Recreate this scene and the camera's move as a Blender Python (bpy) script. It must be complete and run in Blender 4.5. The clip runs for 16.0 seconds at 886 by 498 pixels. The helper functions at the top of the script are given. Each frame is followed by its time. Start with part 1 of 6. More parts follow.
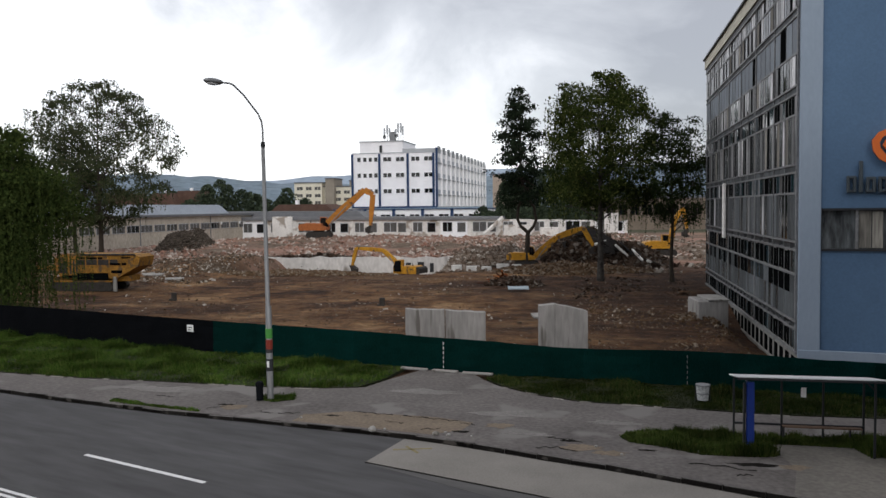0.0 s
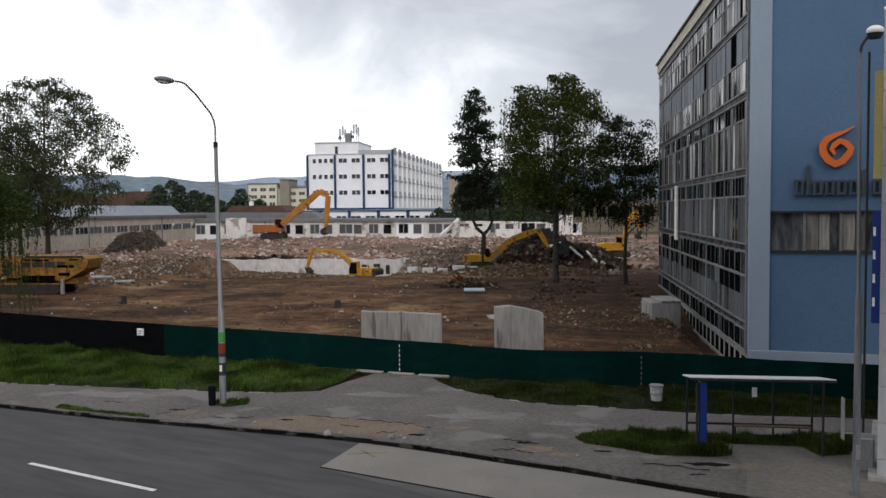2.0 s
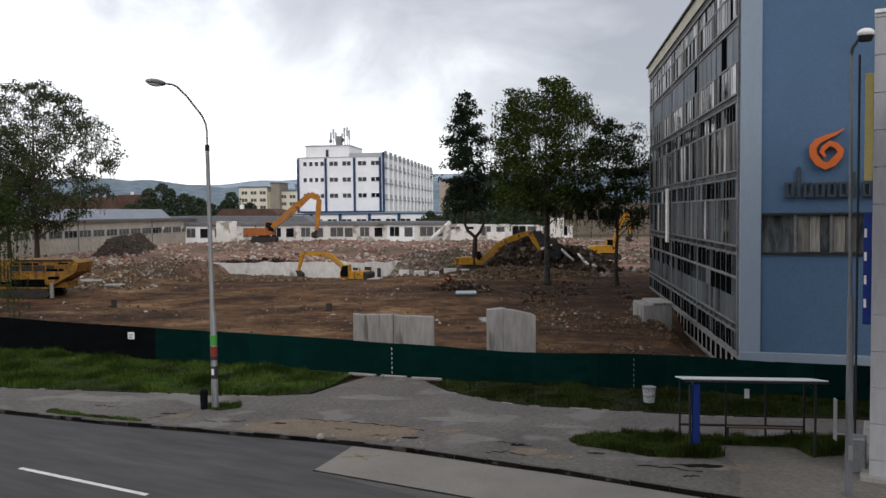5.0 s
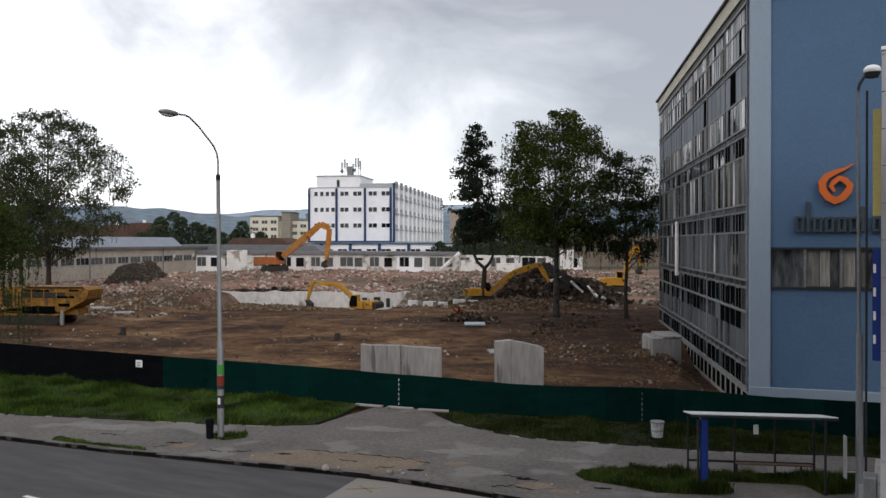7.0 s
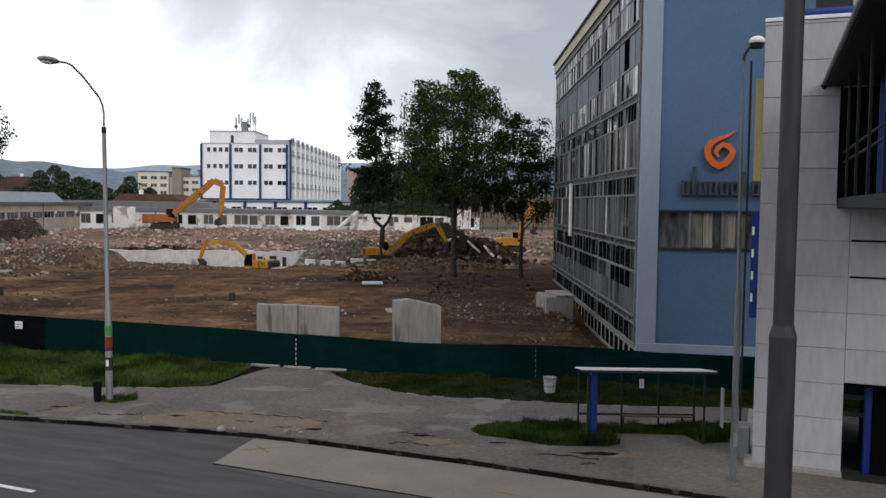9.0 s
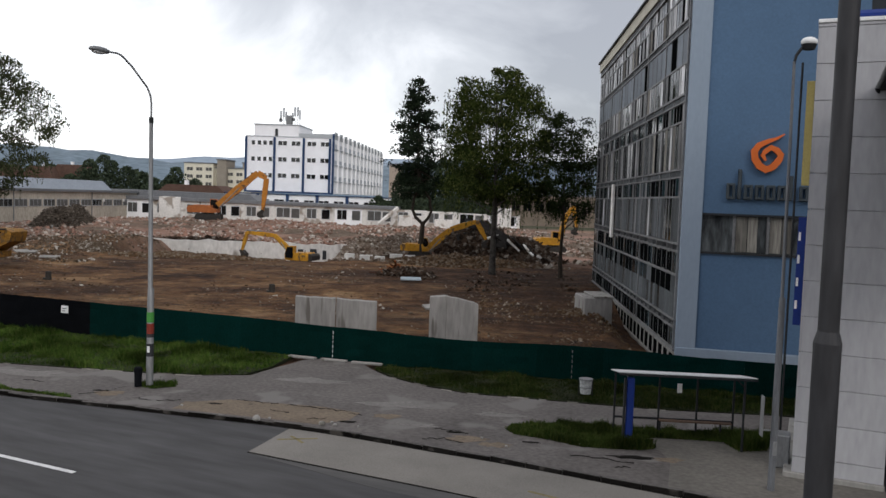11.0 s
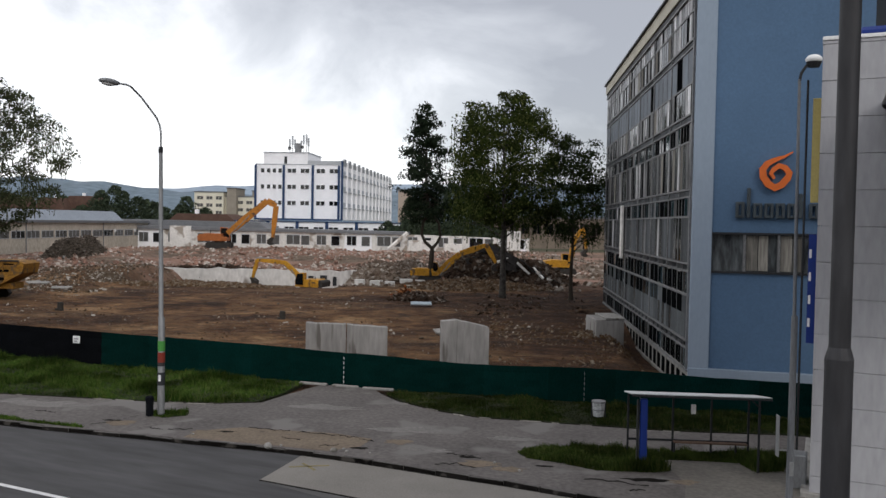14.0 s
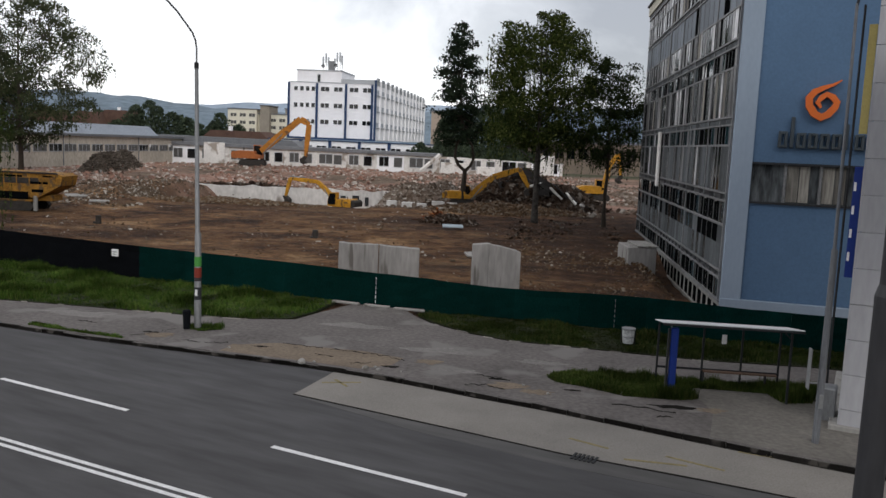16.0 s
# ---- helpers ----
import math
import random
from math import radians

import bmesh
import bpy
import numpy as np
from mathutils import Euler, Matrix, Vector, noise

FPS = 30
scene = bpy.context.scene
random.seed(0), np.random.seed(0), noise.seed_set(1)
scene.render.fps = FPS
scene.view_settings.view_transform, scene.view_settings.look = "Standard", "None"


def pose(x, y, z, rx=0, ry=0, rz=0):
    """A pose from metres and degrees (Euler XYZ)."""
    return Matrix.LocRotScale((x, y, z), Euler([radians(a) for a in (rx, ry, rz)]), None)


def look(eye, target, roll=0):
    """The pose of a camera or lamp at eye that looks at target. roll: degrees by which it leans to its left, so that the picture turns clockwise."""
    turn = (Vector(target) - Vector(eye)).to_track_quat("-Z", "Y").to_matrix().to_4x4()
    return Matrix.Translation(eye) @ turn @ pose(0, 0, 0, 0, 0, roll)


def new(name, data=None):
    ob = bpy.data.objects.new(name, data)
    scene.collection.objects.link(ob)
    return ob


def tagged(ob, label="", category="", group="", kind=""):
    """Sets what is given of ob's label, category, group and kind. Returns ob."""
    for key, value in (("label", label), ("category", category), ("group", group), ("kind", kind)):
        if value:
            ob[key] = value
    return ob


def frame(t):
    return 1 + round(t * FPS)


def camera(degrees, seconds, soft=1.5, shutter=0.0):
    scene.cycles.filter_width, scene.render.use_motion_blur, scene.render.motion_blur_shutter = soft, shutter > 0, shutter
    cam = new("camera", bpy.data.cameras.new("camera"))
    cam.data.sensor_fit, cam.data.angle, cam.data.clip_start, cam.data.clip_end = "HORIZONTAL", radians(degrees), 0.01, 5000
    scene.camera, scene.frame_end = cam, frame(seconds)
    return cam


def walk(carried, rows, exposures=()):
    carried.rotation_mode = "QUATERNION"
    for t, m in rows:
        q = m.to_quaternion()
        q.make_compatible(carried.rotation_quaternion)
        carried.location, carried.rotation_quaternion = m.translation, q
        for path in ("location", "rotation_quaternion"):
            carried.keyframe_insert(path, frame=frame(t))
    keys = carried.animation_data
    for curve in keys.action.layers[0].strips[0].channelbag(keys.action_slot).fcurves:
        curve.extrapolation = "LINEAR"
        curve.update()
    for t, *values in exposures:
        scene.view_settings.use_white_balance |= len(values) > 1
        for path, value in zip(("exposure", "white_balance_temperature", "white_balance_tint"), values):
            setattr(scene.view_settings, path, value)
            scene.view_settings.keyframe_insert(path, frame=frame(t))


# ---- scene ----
cam = camera(56.8, 16.0, soft=1.5)
# seconds, eye x y z, yaw, pitch, roll
PATH = [
    (0.0, 0.042, -0.126, 7.013, 11.17, -2.90, -0.66),
    (0.5, 0.054, -0.153, 7.010, 10.03, -2.60, -0.61),
    (1.0, 0.050, -0.129, 7.002, 9.59, -2.64, -0.78),
    (1.5, 0.013, -0.027, 7.010, 8.15, -2.92, -0.61),
    (2.0, 0.013, -0.000, 7.015, 8.09, -2.81, -0.51),
    (2.5, 0.014, 0.003, 7.003, 8.05, -2.57, -0.51),
    (3.0, -0.019, -0.004, 7.005, 7.79, -2.43, -0.72),
    (3.5, 0.005, 0.007, 6.997, 7.92, -2.59, -1.04),
    (4.0, -0.035, 0.004, 7.008, 7.63, -2.63, -0.78),
    (6.5, -0.058, 0.019, 6.980, 7.39, -2.04, -0.51),
    (7.0, 0.025, -0.029, 7.021, 8.13, -0.46, -0.07),
    (7.5, -0.092, -0.055, 6.999, 7.23, -0.62, -0.71),
    (8.0, -0.063, 0.010, 6.969, 7.34, -1.64, -0.53),
    (8.5, 0.059, 0.018, 7.011, 2.95, -2.97, -0.23),
    (9.0, -0.021, -0.018, 7.027, 0.97, -3.27, 0.61),
    (9.5, 0.012, 0.085, 7.001, 2.46, -3.47, 0.77),
    (10.0, -0.001, 0.035, 7.005, 3.11, -3.75, 1.49),
    (12.5, 0.023, 0.071, 6.985, 4.39, -2.94, 1.73),
    (13.0, 0.047, 0.097, 6.984, 4.68, -2.74, 1.14),
    (13.5, 0.039, 0.050, 6.982, 4.41, -2.04, 1.54),
    (14.0, 0.030, 0.037, 6.980, 4.47, -1.82, 1.01),
    (14.5, 0.020, 0.026, 7.000, 4.40, -1.84, 1.03),
    (15.0, -0.034, -0.023, 7.005, 4.54, -4.49, 0.75),
    (15.5, -0.026, 0.048, 6.996, 4.74, -7.11, 0.91),
    (16.0, -0.076, 0.092, 6.989, 6.47, -7.28, 2.35),
]
walk(cam, [(t, pose(x, y, z, 0, 0, yaw) @ pose(0, 0, 0, 90 + pitch, 0, 0) @ pose(0, 0, 0, 0, 0, roll)) for t, x, y, z, yaw, pitch, roll in PATH])

# ---- world and sun ----
world = bpy.data.worlds.new("overcast_sky")
scene.world = world
world.use_nodes = True
wn, wl = world.node_tree.nodes, world.node_tree.links
wn.clear()


def wnode(kind, **values):
    n = wn.new(kind)
    for k, v in values.items():
        n.inputs[k].default_value = v
    return n


w_out = wnode("ShaderNodeOutputWorld")
w_bg = wnode("ShaderNodeBackground")
w_bg.inputs["Strength"].default_value = 1.0
w_sky = wn.new("ShaderNodeTexSky")
w_sky.sky_type, w_sky.sun_disc = "NISHITA", False
w_sky.sun_elevation, w_sky.sun_rotation = radians(32), radians(152)
w_co = wn.new("ShaderNodeTexCoord")
w_map = wn.new("ShaderNodeMapping")
w_map.inputs["Scale"].default_value = (1.0, 1.0, 1.7)
w_no = wnode("ShaderNodeTexNoise", Scale=3.6, Detail=8.0, Roughness=0.55, Distortion=0.5)
w_sep = wn.new("ShaderNodeSeparateXYZ")
w_ramp = wn.new("ShaderNodeValToRGB")
w_ramp.color_ramp.elements[0].position, w_ramp.color_ramp.elements[0].color = 0.26, (0.40, 0.405, 0.44, 1)
w_ramp.color_ramp.elements[1].position, w_ramp.color_ramp.elements[1].color = 0.66, (1.15, 1.15, 1.18, 1)
w_mid = w_ramp.color_ramp.elements.new(0.48)
w_mid.color = (0.68, 0.69, 0.725, 1)
# the cloud deck thins out low in the west
w_dot = wn.new("ShaderNodeVectorMath")
w_dot.operation = "DOT_PRODUCT"
w_dot.inputs[1].default_value = (-1.0, 0.085, 0.0)
w_add = wn.new("ShaderNodeMath")
w_add.operation = "MULTIPLY_ADD"
w_add.inputs[1].default_value, w_add.inputs[2].default_value = 1.15, 0.0
w_sum = wn.new("ShaderNodeMath")
w_sum.operation = "ADD"
w_mix = wn.new("ShaderNodeMix")
w_mix.data_type, w_mix.blend_type = "RGBA", "ADD"
w_mix.inputs["Factor"].default_value = 0.02
wl.new(w_co.outputs["Generated"], w_map.inputs["Vector"])
wl.new(w_map.outputs["Vector"], w_no.inputs["Vector"])
wl.new(w_co.outputs["Generated"], w_dot.inputs[0])
w_low = wn.new("ShaderNodeMapRange")
w_low.inputs["From Min"].default_value, w_low.inputs["From Max"].default_value = 0.0, 0.33
w_low.inputs["To Min"].default_value, w_low.inputs["To Max"].default_value = 0.0, -0.49
w_high = wn.new("ShaderNodeMapRange")
w_high.inputs["From Min"].default_value, w_high.inputs["From Max"].default_value = 0.36, 0.95
w_high.inputs["To Min"].default_value, w_high.inputs["To Max"].default_value = 0.0, 0.70
w_z, w_all = wn.new("ShaderNodeMath"), wn.new("ShaderNodeMath")
w_z.operation = w_all.operation = "ADD"
wl.new(w_co.outputs["Generated"], w_sep.inputs[0])
wl.new(w_sep.outputs["Z"], w_low.inputs["Value"]), wl.new(w_sep.outputs["Z"], w_high.inputs["Value"])
wl.new(w_low.outputs["Result"], w_z.inputs[0]), wl.new(w_high.outputs["Result"], w_z.inputs[1])
wl.new(w_z.outputs[0], w_all.inputs[0]), wl.new(w_dot.outputs["Value"], w_all.inputs[1])
wl.new(w_all.outputs[0], w_add.inputs[0])
wl.new(w_add.outputs[0], w_sum.inputs[0])
wl.new(w_no.outputs["Fac"], w_sum.inputs[1])
wl.new(w_sum.outputs[0], w_ramp.inputs["Fac"])
wl.new(w_ramp.outputs["Color"], w_mix.inputs["A"])
wl.new(w_sky.outputs["Color"], w_mix.inputs["B"])
wl.new(w_mix.outputs["Result"], w_bg.inputs["Color"])
wl.new(w_bg.outputs["Background"], w_out.inputs["Surface"])

sun = new("sun", bpy.data.lights.new("sun", "SUN"))
sun.data.energy, sun.data.angle, sun.data.color = 1.25, radians(28), (1.0, 0.97, 0.93)
sun.matrix_world = look((24, -45, 32), (0, 0, 0))


# ---- materials ----
def material(name, colour, rough=0.8, metal=0.0, vary=0.25, scale=2.0, fine=25.0, bump=0.15, second=None, spots=None, per_object=0.0, streak=1.0, spec=0.22, drawn=0.0):
    """A procedural surface: two scales of variation, fine relief, an optional second colour in patches and optional spots."""
    m = bpy.data.materials.new(name)
    m.use_nodes = True
    n, l = m.node_tree.nodes, m.node_tree.links
    b = n["Principled BSDF"]
    b.inputs["Roughness"].default_value, b.inputs["Metallic"].default_value = rough, metal
    b.inputs["Specular IOR Level"].default_value = spec
    geo = n.new("ShaderNodeNewGeometry")
    mp = n.new("ShaderNodeMapping")
    mp.inputs["Scale"].default_value = (1, 1, 1 / streak)
    if drawn:
        # variation drawn out along the road
        mp.vector_type = "TEXTURE"
        mp.inputs["Rotation"].default_value = (0, 0, radians(-20.6))
        mp.inputs["Scale"].default_value = (drawn, 1, 1)
    l.new(geo.outputs["Position"], mp.inputs["Vector"])
    big, small = n.new("ShaderNodeTexNoise"), n.new("ShaderNodeTexNoise")
    for t, s, d in ((big, scale, 5), (small, fine, 3)):
        t.inputs["Scale"].default_value, t.inputs["Detail"].default_value = s, d
        l.new(mp.outputs["Vector"], t.inputs["Vector"])
    big.inputs["Roughness"].default_value = 0.62
    ramp = n.new("ShaderNodeValToRGB")
    e = ramp.color_ramp.elements
    other = second or tuple(c * (1 - vary) for c in colour)
    e[0].position, e[1].position = (0.38, 0.62) if second else (0.25, 0.75)
    e[0].color, e[1].color = (*other, 1), (*(min(1, c * (1 + vary * 0.4)) if not second else c for c in colour), 1)
    l.new(big.outputs["Fac"], ramp.inputs["Fac"])
    hsv = n.new("ShaderNodeHueSaturation")
    l.new(ramp.outputs["Color"], hsv.inputs["Color"])
    val = n.new("ShaderNodeMapRange")
    val.inputs["To Min"].default_value, val.inputs["To Max"].default_value = 1 - vary * 0.9, 1 + vary * 0.9
    val.inputs["From Min"].default_value, val.inputs["From Max"].default_value = 0.25, 0.75
    l.new(small.outputs["Fac"], val.inputs["Value"])
    out = val.outputs["Result"]
    if per_object:
        info = n.new("ShaderNodeObjectInfo")
        mr = n.new("ShaderNodeMapRange")
        mr.inputs["To Min"].default_value, mr.inputs["To Max"].default_value = 1 - per_object, 1 + per_object
        l.new(info.outputs["Random"], mr.inputs["Value"])
        mu = n.new("ShaderNodeMath")
        mu.operation = "MULTIPLY"
        l.new(out, mu.inputs[0]), l.new(mr.outputs["Result"], mu.inputs[1])
        out = mu.outputs[0]
    l.new(out, hsv.inputs["Value"])
    col = hsv.outputs["Color"]
    if spots:
        vo = n.new("ShaderNodeTexNoise")
        vo.inputs["Scale"].default_value, vo.inputs["Detail"].default_value = spots[1], 2
        l.new(mp.outputs["Vector"], vo.inputs["Vector"])
        th = n.new("ShaderNodeMapRange")
        th.inputs["From Min"].default_value, th.inputs["From Max"].default_value = spots[2], spots[2] + 0.06
        l.new(vo.outputs["Fac"], th.inputs["Value"])
        mx = n.new("ShaderNodeMix")
        mx.data_type = "RGBA"
        l.new(th.outputs["Result"], mx.inputs["Factor"])
        l.new(col, mx.inputs["A"])
        mx.inputs["B"].default_value = (*spots[0], 1)
        col = mx.outputs["Result"]
    l.new(col, b.inputs["Base Color"])
    if bump:
        bp = n.new("ShaderNodeBump")
        bp.inputs["Strength"].default_value, bp.inputs["Distance"].default_value = bump, 0.05
        l.new(small.outputs["Fac"], bp.inputs["Height"])
        l.new(bp.outputs["Normal"], b.inputs["Normal"])
    return m


def island_material(name, colours, rough=0.95, patch=0.0):
    """Each loose piece of a joined mesh takes one of some colours."""
    m = bpy.data.materials.new(name)
    m.use_nodes = True
    n, l = m.node_tree.nodes, m.node_tree.links
    b = n["Principled BSDF"]
    b.inputs["Roughness"].default_value = rough
    b.inputs["Specular IOR Level"].default_value = 0.04
    geo = n.new("ShaderNodeNewGeometry")
    ramp = n.new("ShaderNodeValToRGB")
    ramp.color_ramp.interpolation = "LINEAR"
    e = ramp.color_ramp.elements
    while len(e) < len(colours):
        e.new(0.5)
    for i, c in enumerate(colours):
        e[i].position, e[i].color = i / max(1, len(colours) - 1), (*c, 1)
    l.new(geo.outputs["Random Per Island"], ramp.inputs["Fac"])
    no = n.new("ShaderNodeTexNoise")
    no.inputs["Scale"].default_value = 3.0
    hsv = n.new("ShaderNodeHueSaturation")
    mr = n.new("ShaderNodeMapRange")
    mr.inputs["To Min"].default_value, mr.inputs["To Max"].default_value = 0.6, 1.4
    l.new(geo.outputs["Position"], no.inputs["Vector"])
    l.new(no.outputs["Fac"], mr.inputs["Value"]), l.new(mr.outputs["Result"], hsv.inputs["Value"])
    l.new(ramp.outputs["Color"], hsv.inputs["Color"])
    col = hsv.outputs["Color"]
    if patch:
        # dry and lush patches a metre or two across
        wide, span, tone = n.new("ShaderNodeTexNoise"), n.new("ShaderNodeMapRange"), n.new("ShaderNodeHueSaturation")
        wide.inputs["Scale"].default_value, wide.inputs["Detail"].default_value = 0.55, 5.0
        span.inputs["From Min"].default_value, span.inputs["From Max"].default_value = 0.35, 0.65
        span.inputs["To Min"].default_value, span.inputs["To Max"].default_value = 1 - patch, 1 + patch
        l.new(geo.outputs["Position"], wide.inputs["Vector"]), l.new(wide.outputs["Fac"], span.inputs["Value"])
        l.new(span.outputs["Result"], tone.inputs["Value"]), l.new(col, tone.inputs["Color"])
        col = tone.outputs["Color"]
    l.new(col, b.inputs["Base Color"])
    return m


def glass_material(name, tint, rough=0.06):
    m = bpy.data.materials.new(name)
    m.use_nodes = True
    b = m.node_tree.nodes["Principled BSDF"]
    b.inputs["Base Color"].default_value = (*tint, 1)
    b.inputs["Roughness"].default_value = rough
    b.inputs["Specular IOR Level"].default_value = 0.6
    return m


ASPHALT = material("asphalt", (0.061, 0.060, 0.062), 0.88, vary=0.30, scale=0.35, fine=2.2, bump=0.08, drawn=5.0)
CONCRETE_BAY = material("concrete_bay", (0.182, 0.170, 0.155), 0.92, vary=0.2, scale=0.6, fine=22, bump=0.15)
PAVEMENT = material("worn_pavement_asphalt", (0.112, 0.101, 0.096), 0.92, vary=0.32, scale=0.35, fine=7, bump=0.12, spots=((0.142, 0.132, 0.126), 0.5, 0.58))
PATCH = material("brown_paving_patch", (0.150, 0.118, 0.088), 0.95, vary=0.25, scale=0.9, fine=9, bump=0.2, spots=((0.075, 0.062, 0.050), 3.5, 0.68))
KERB = material("kerb_stone", (0.092, 0.086, 0.080), 0.9, vary=0.35, scale=2.5, fine=30, per_object=0.3)
EDGING = material("pale_edging_concrete", (0.22, 0.205, 0.18), 0.9, vary=0.35, scale=2.5, fine=14, per_object=0.35)
STRIP = material("paler_asphalt_strip", (0.078, 0.076, 0.075), 0.9, vary=0.25, scale=0.5, fine=3, bump=0.08, drawn=5.0)
# near-black tone: the shade on the kerb's upright side is put into its colour
KERB_SHADE = material("mud_caked_kerb_face", (0.012, 0.011, 0.010), 1.0, vary=0.4, per_object=0.6, spec=0.05, spots=((0.055, 0.050, 0.045), 1.6, 0.60))
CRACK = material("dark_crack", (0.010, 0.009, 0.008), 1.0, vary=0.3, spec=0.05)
PAINT = material("road_paint", (0.62, 0.62, 0.62), 0.7, vary=0.25, scale=3, fine=30, bump=0.05)
YELLOW_PAINT = material("worn_yellow_paint", (0.19, 0.155, 0.07), 0.8, vary=0.4, scale=4)
SOIL_GRASS = material("grass_soil", (0.018, 0.021, 0.009), 1.0, vary=0.5, scale=0.8, fine=8, bump=0.5)
CONCRETE = material("raw_concrete", (0.25, 0.242, 0.228), 0.9, vary=0.16, scale=1.2, fine=10, bump=0.2, streak=5.0, spots=((0.14, 0.13, 0.115), 1.5, 0.60))
BLUE_RENDER = material("blue_render", (0.082, 0.143, 0.236), 0.85, vary=0.09, scale=0.35, fine=9, bump=0.05)
PALE_RENDER = material("pale_blue_render", (0.25, 0.305, 0.375), 0.85, vary=0.05, scale=0.5, fine=9, bump=0.05, streak=3)
MULLION = material("aluminium_mullion", (0.20, 0.202, 0.207), 0.55, 0.3, vary=0.4, scale=1.5, streak=4)
PANEL_GREY = material("grey_spandrel_panel", (0.078, 0.086, 0.092), 0.85, vary=0.30, scale=1.2, fine=12, per_object=0.45, streak=5)
PANEL_PALE = material("faded_blue_panel", (0.16, 0.185, 0.215), 0.6, vary=0.2, scale=1.2, fine=12, per_object=0.2, streak=4)
PANE_DARK = glass_material("dark_pane", (0.003, 0.0045, 0.006))
PANE_TEAL = glass_material("teal_pane", (0.012, 0.035, 0.048))
PANE_GREY = material("grimy_grey_pane", (0.095, 0.104, 0.108), 0.25, vary=0.5, scale=1.6, fine=6, per_object=0.6, streak=5, bump=0.0, second=(0.012, 0.014, 0.016))
# pale streaks are curtains, brightened to paint in sky reflected by the glass
PANE_BLIND_SKY = material("pane_with_curtain", (0.52, 0.52, 0.53), 0.4, vary=0.5, scale=1.9, fine=7, per_object=0.7, streak=9, bump=0.0, second=(0.045, 0.046, 0.048))
CURTAIN = material("beige_curtain", (0.21, 0.198, 0.175), 0.9, vary=0.4, scale=3, fine=12, streak=12, per_object=0.5)
DARK_TRIM = material("dark_trim", (0.03, 0.032, 0.036), 0.6, vary=0.2)
CREAM = material("cream_parapet", (0.50, 0.48, 0.40), 0.8, vary=0.2, scale=1.0, streak=3)
WHITE_CLAD = material("white_cladding", (0.345, 0.345, 0.362), 0.55, vary=0.10, scale=0.8, fine=8, bump=0.03, streak=4, per_object=0.04)
WHITE_WALL = material("white_painted_wall", (0.88, 0.88, 0.90), 0.85, vary=0.08, scale=0.4, fine=4, bump=0.03)
BLUE_STRIP = material("blue_pilaster", (0.022, 0.05, 0.12), 0.7, vary=0.12)
GREY_ROOF = material("grey_roof_felt", (0.17, 0.175, 0.185), 0.9, vary=0.25, scale=0.25, fine=3)
SHEET_ROOF = material("pale_sheet_roof", (0.26, 0.29, 0.33), 0.6, vary=0.2, scale=0.15, fine=3)
DIRTY_WALL = material("dirty_white_wall", (0.70, 0.68, 0.65), 0.9, vary=0.22, scale=0.3, fine=3, spots=((0.33, 0.29, 0.25), 0.35, 0.60))
BEIGE_WALL = material("beige_plaster", (0.30, 0.265, 0.22), 0.9, vary=0.2, scale=0.3, fine=3)
YELLOW_WALL = material("pale_yellow_plaster", (0.70, 0.66, 0.55), 0.9, vary=0.12, scale=0.2, fine=2)
RED_ROOF = material("red_tile_roof", (0.11, 0.065, 0.05), 0.9, vary=0.3, scale=0.6)
STEEL = material("galvanised_steel", (0.23, 0.235, 0.24), 0.55, 0.5, vary=0.2, scale=2, streak=4)
DARK_STEEL = material("dark_painted_steel", (0.018, 0.019, 0.021), 0.7, 0.0, vary=0.3, scale=2, streak=4)
GREEN_NET = material("green_shade_net", (0.003, 0.032, 0.028), 0.9, vary=0.26, scale=0.9, fine=30, bump=0.1, streak=3, spec=0.05, per_object=0.14)
BLACK_NET = material("black_shade_net", (0.007, 0.008, 0.010), 0.95, vary=0.25, scale=0.9, fine=30, bump=0.1, streak=3, spec=0.06)
POLE_GREY = material("dull_grey_pole_paint", (0.037, 0.037, 0.04), 0.55, 0.1, vary=0.3, scale=1.5, fine=12, streak=5)
WHITE_PLAIN = material("white_plastic", (0.7, 0.7, 0.7), 0.5, vary=0.1)
ORANGE_SIGN = material("orange_sign", (0.62, 0.14, 0.03), 0.5, vary=0.08)
GREY_SIGN = material("grey_sign_letters", (0.055, 0.068, 0.078), 0.5, vary=0.15)
MACHINE_YELLOW = material("machine_yellow", (0.46, 0.225, 0.018), 0.55, vary=0.4, scale=1.3, fine=7, spots=((0.13, 0.075, 0.03), 2.0, 0.60))
MACHINE_ORANGE = material("machine_orange", (0.42, 0.165, 0.025), 0.55, vary=0.3, scale=0.8, fine=4, spots=((0.12, 0.06, 0.03), 0.9, 0.62))
MACHINE_RED = material("machine_red_orange", (0.36, 0.115, 0.035), 0.55, vary=0.3, scale=0.8, fine=4)
TRACK = material("track_steel", (0.045, 0.040, 0.036), 0.8, 0.2, vary=0.4, scale=3)
BARK = material("bark", (0.045, 0.036, 0.028), 0.95, vary=0.4, scale=3, fine=14, bump=0.5, streak=4)
BIRCH_BARK = material("birch_bark", (0.06, 0.054, 0.048), 0.9, vary=0.4, scale=2, fine=6, bump=0.3, spots=((0.025, 0.022, 0.02), 2.0, 0.53))
BLOCK_CONCRETE = material("streaked_concrete", (0.255, 0.243, 0.232), 0.9, vary=0.24, scale=1.4, fine=6, bump=0.25, streak=6, spots=((0.115, 0.105, 0.095), 2.0, 0.60))
DARK_FLOOR = material("dark_floor", (0.022, 0.022, 0.023), 0.8, vary=0.3, scale=1.5)
BLUE_PAINT = material("blue_enamel", (0.008, 0.026, 0.16), 0.45, vary=0.12)
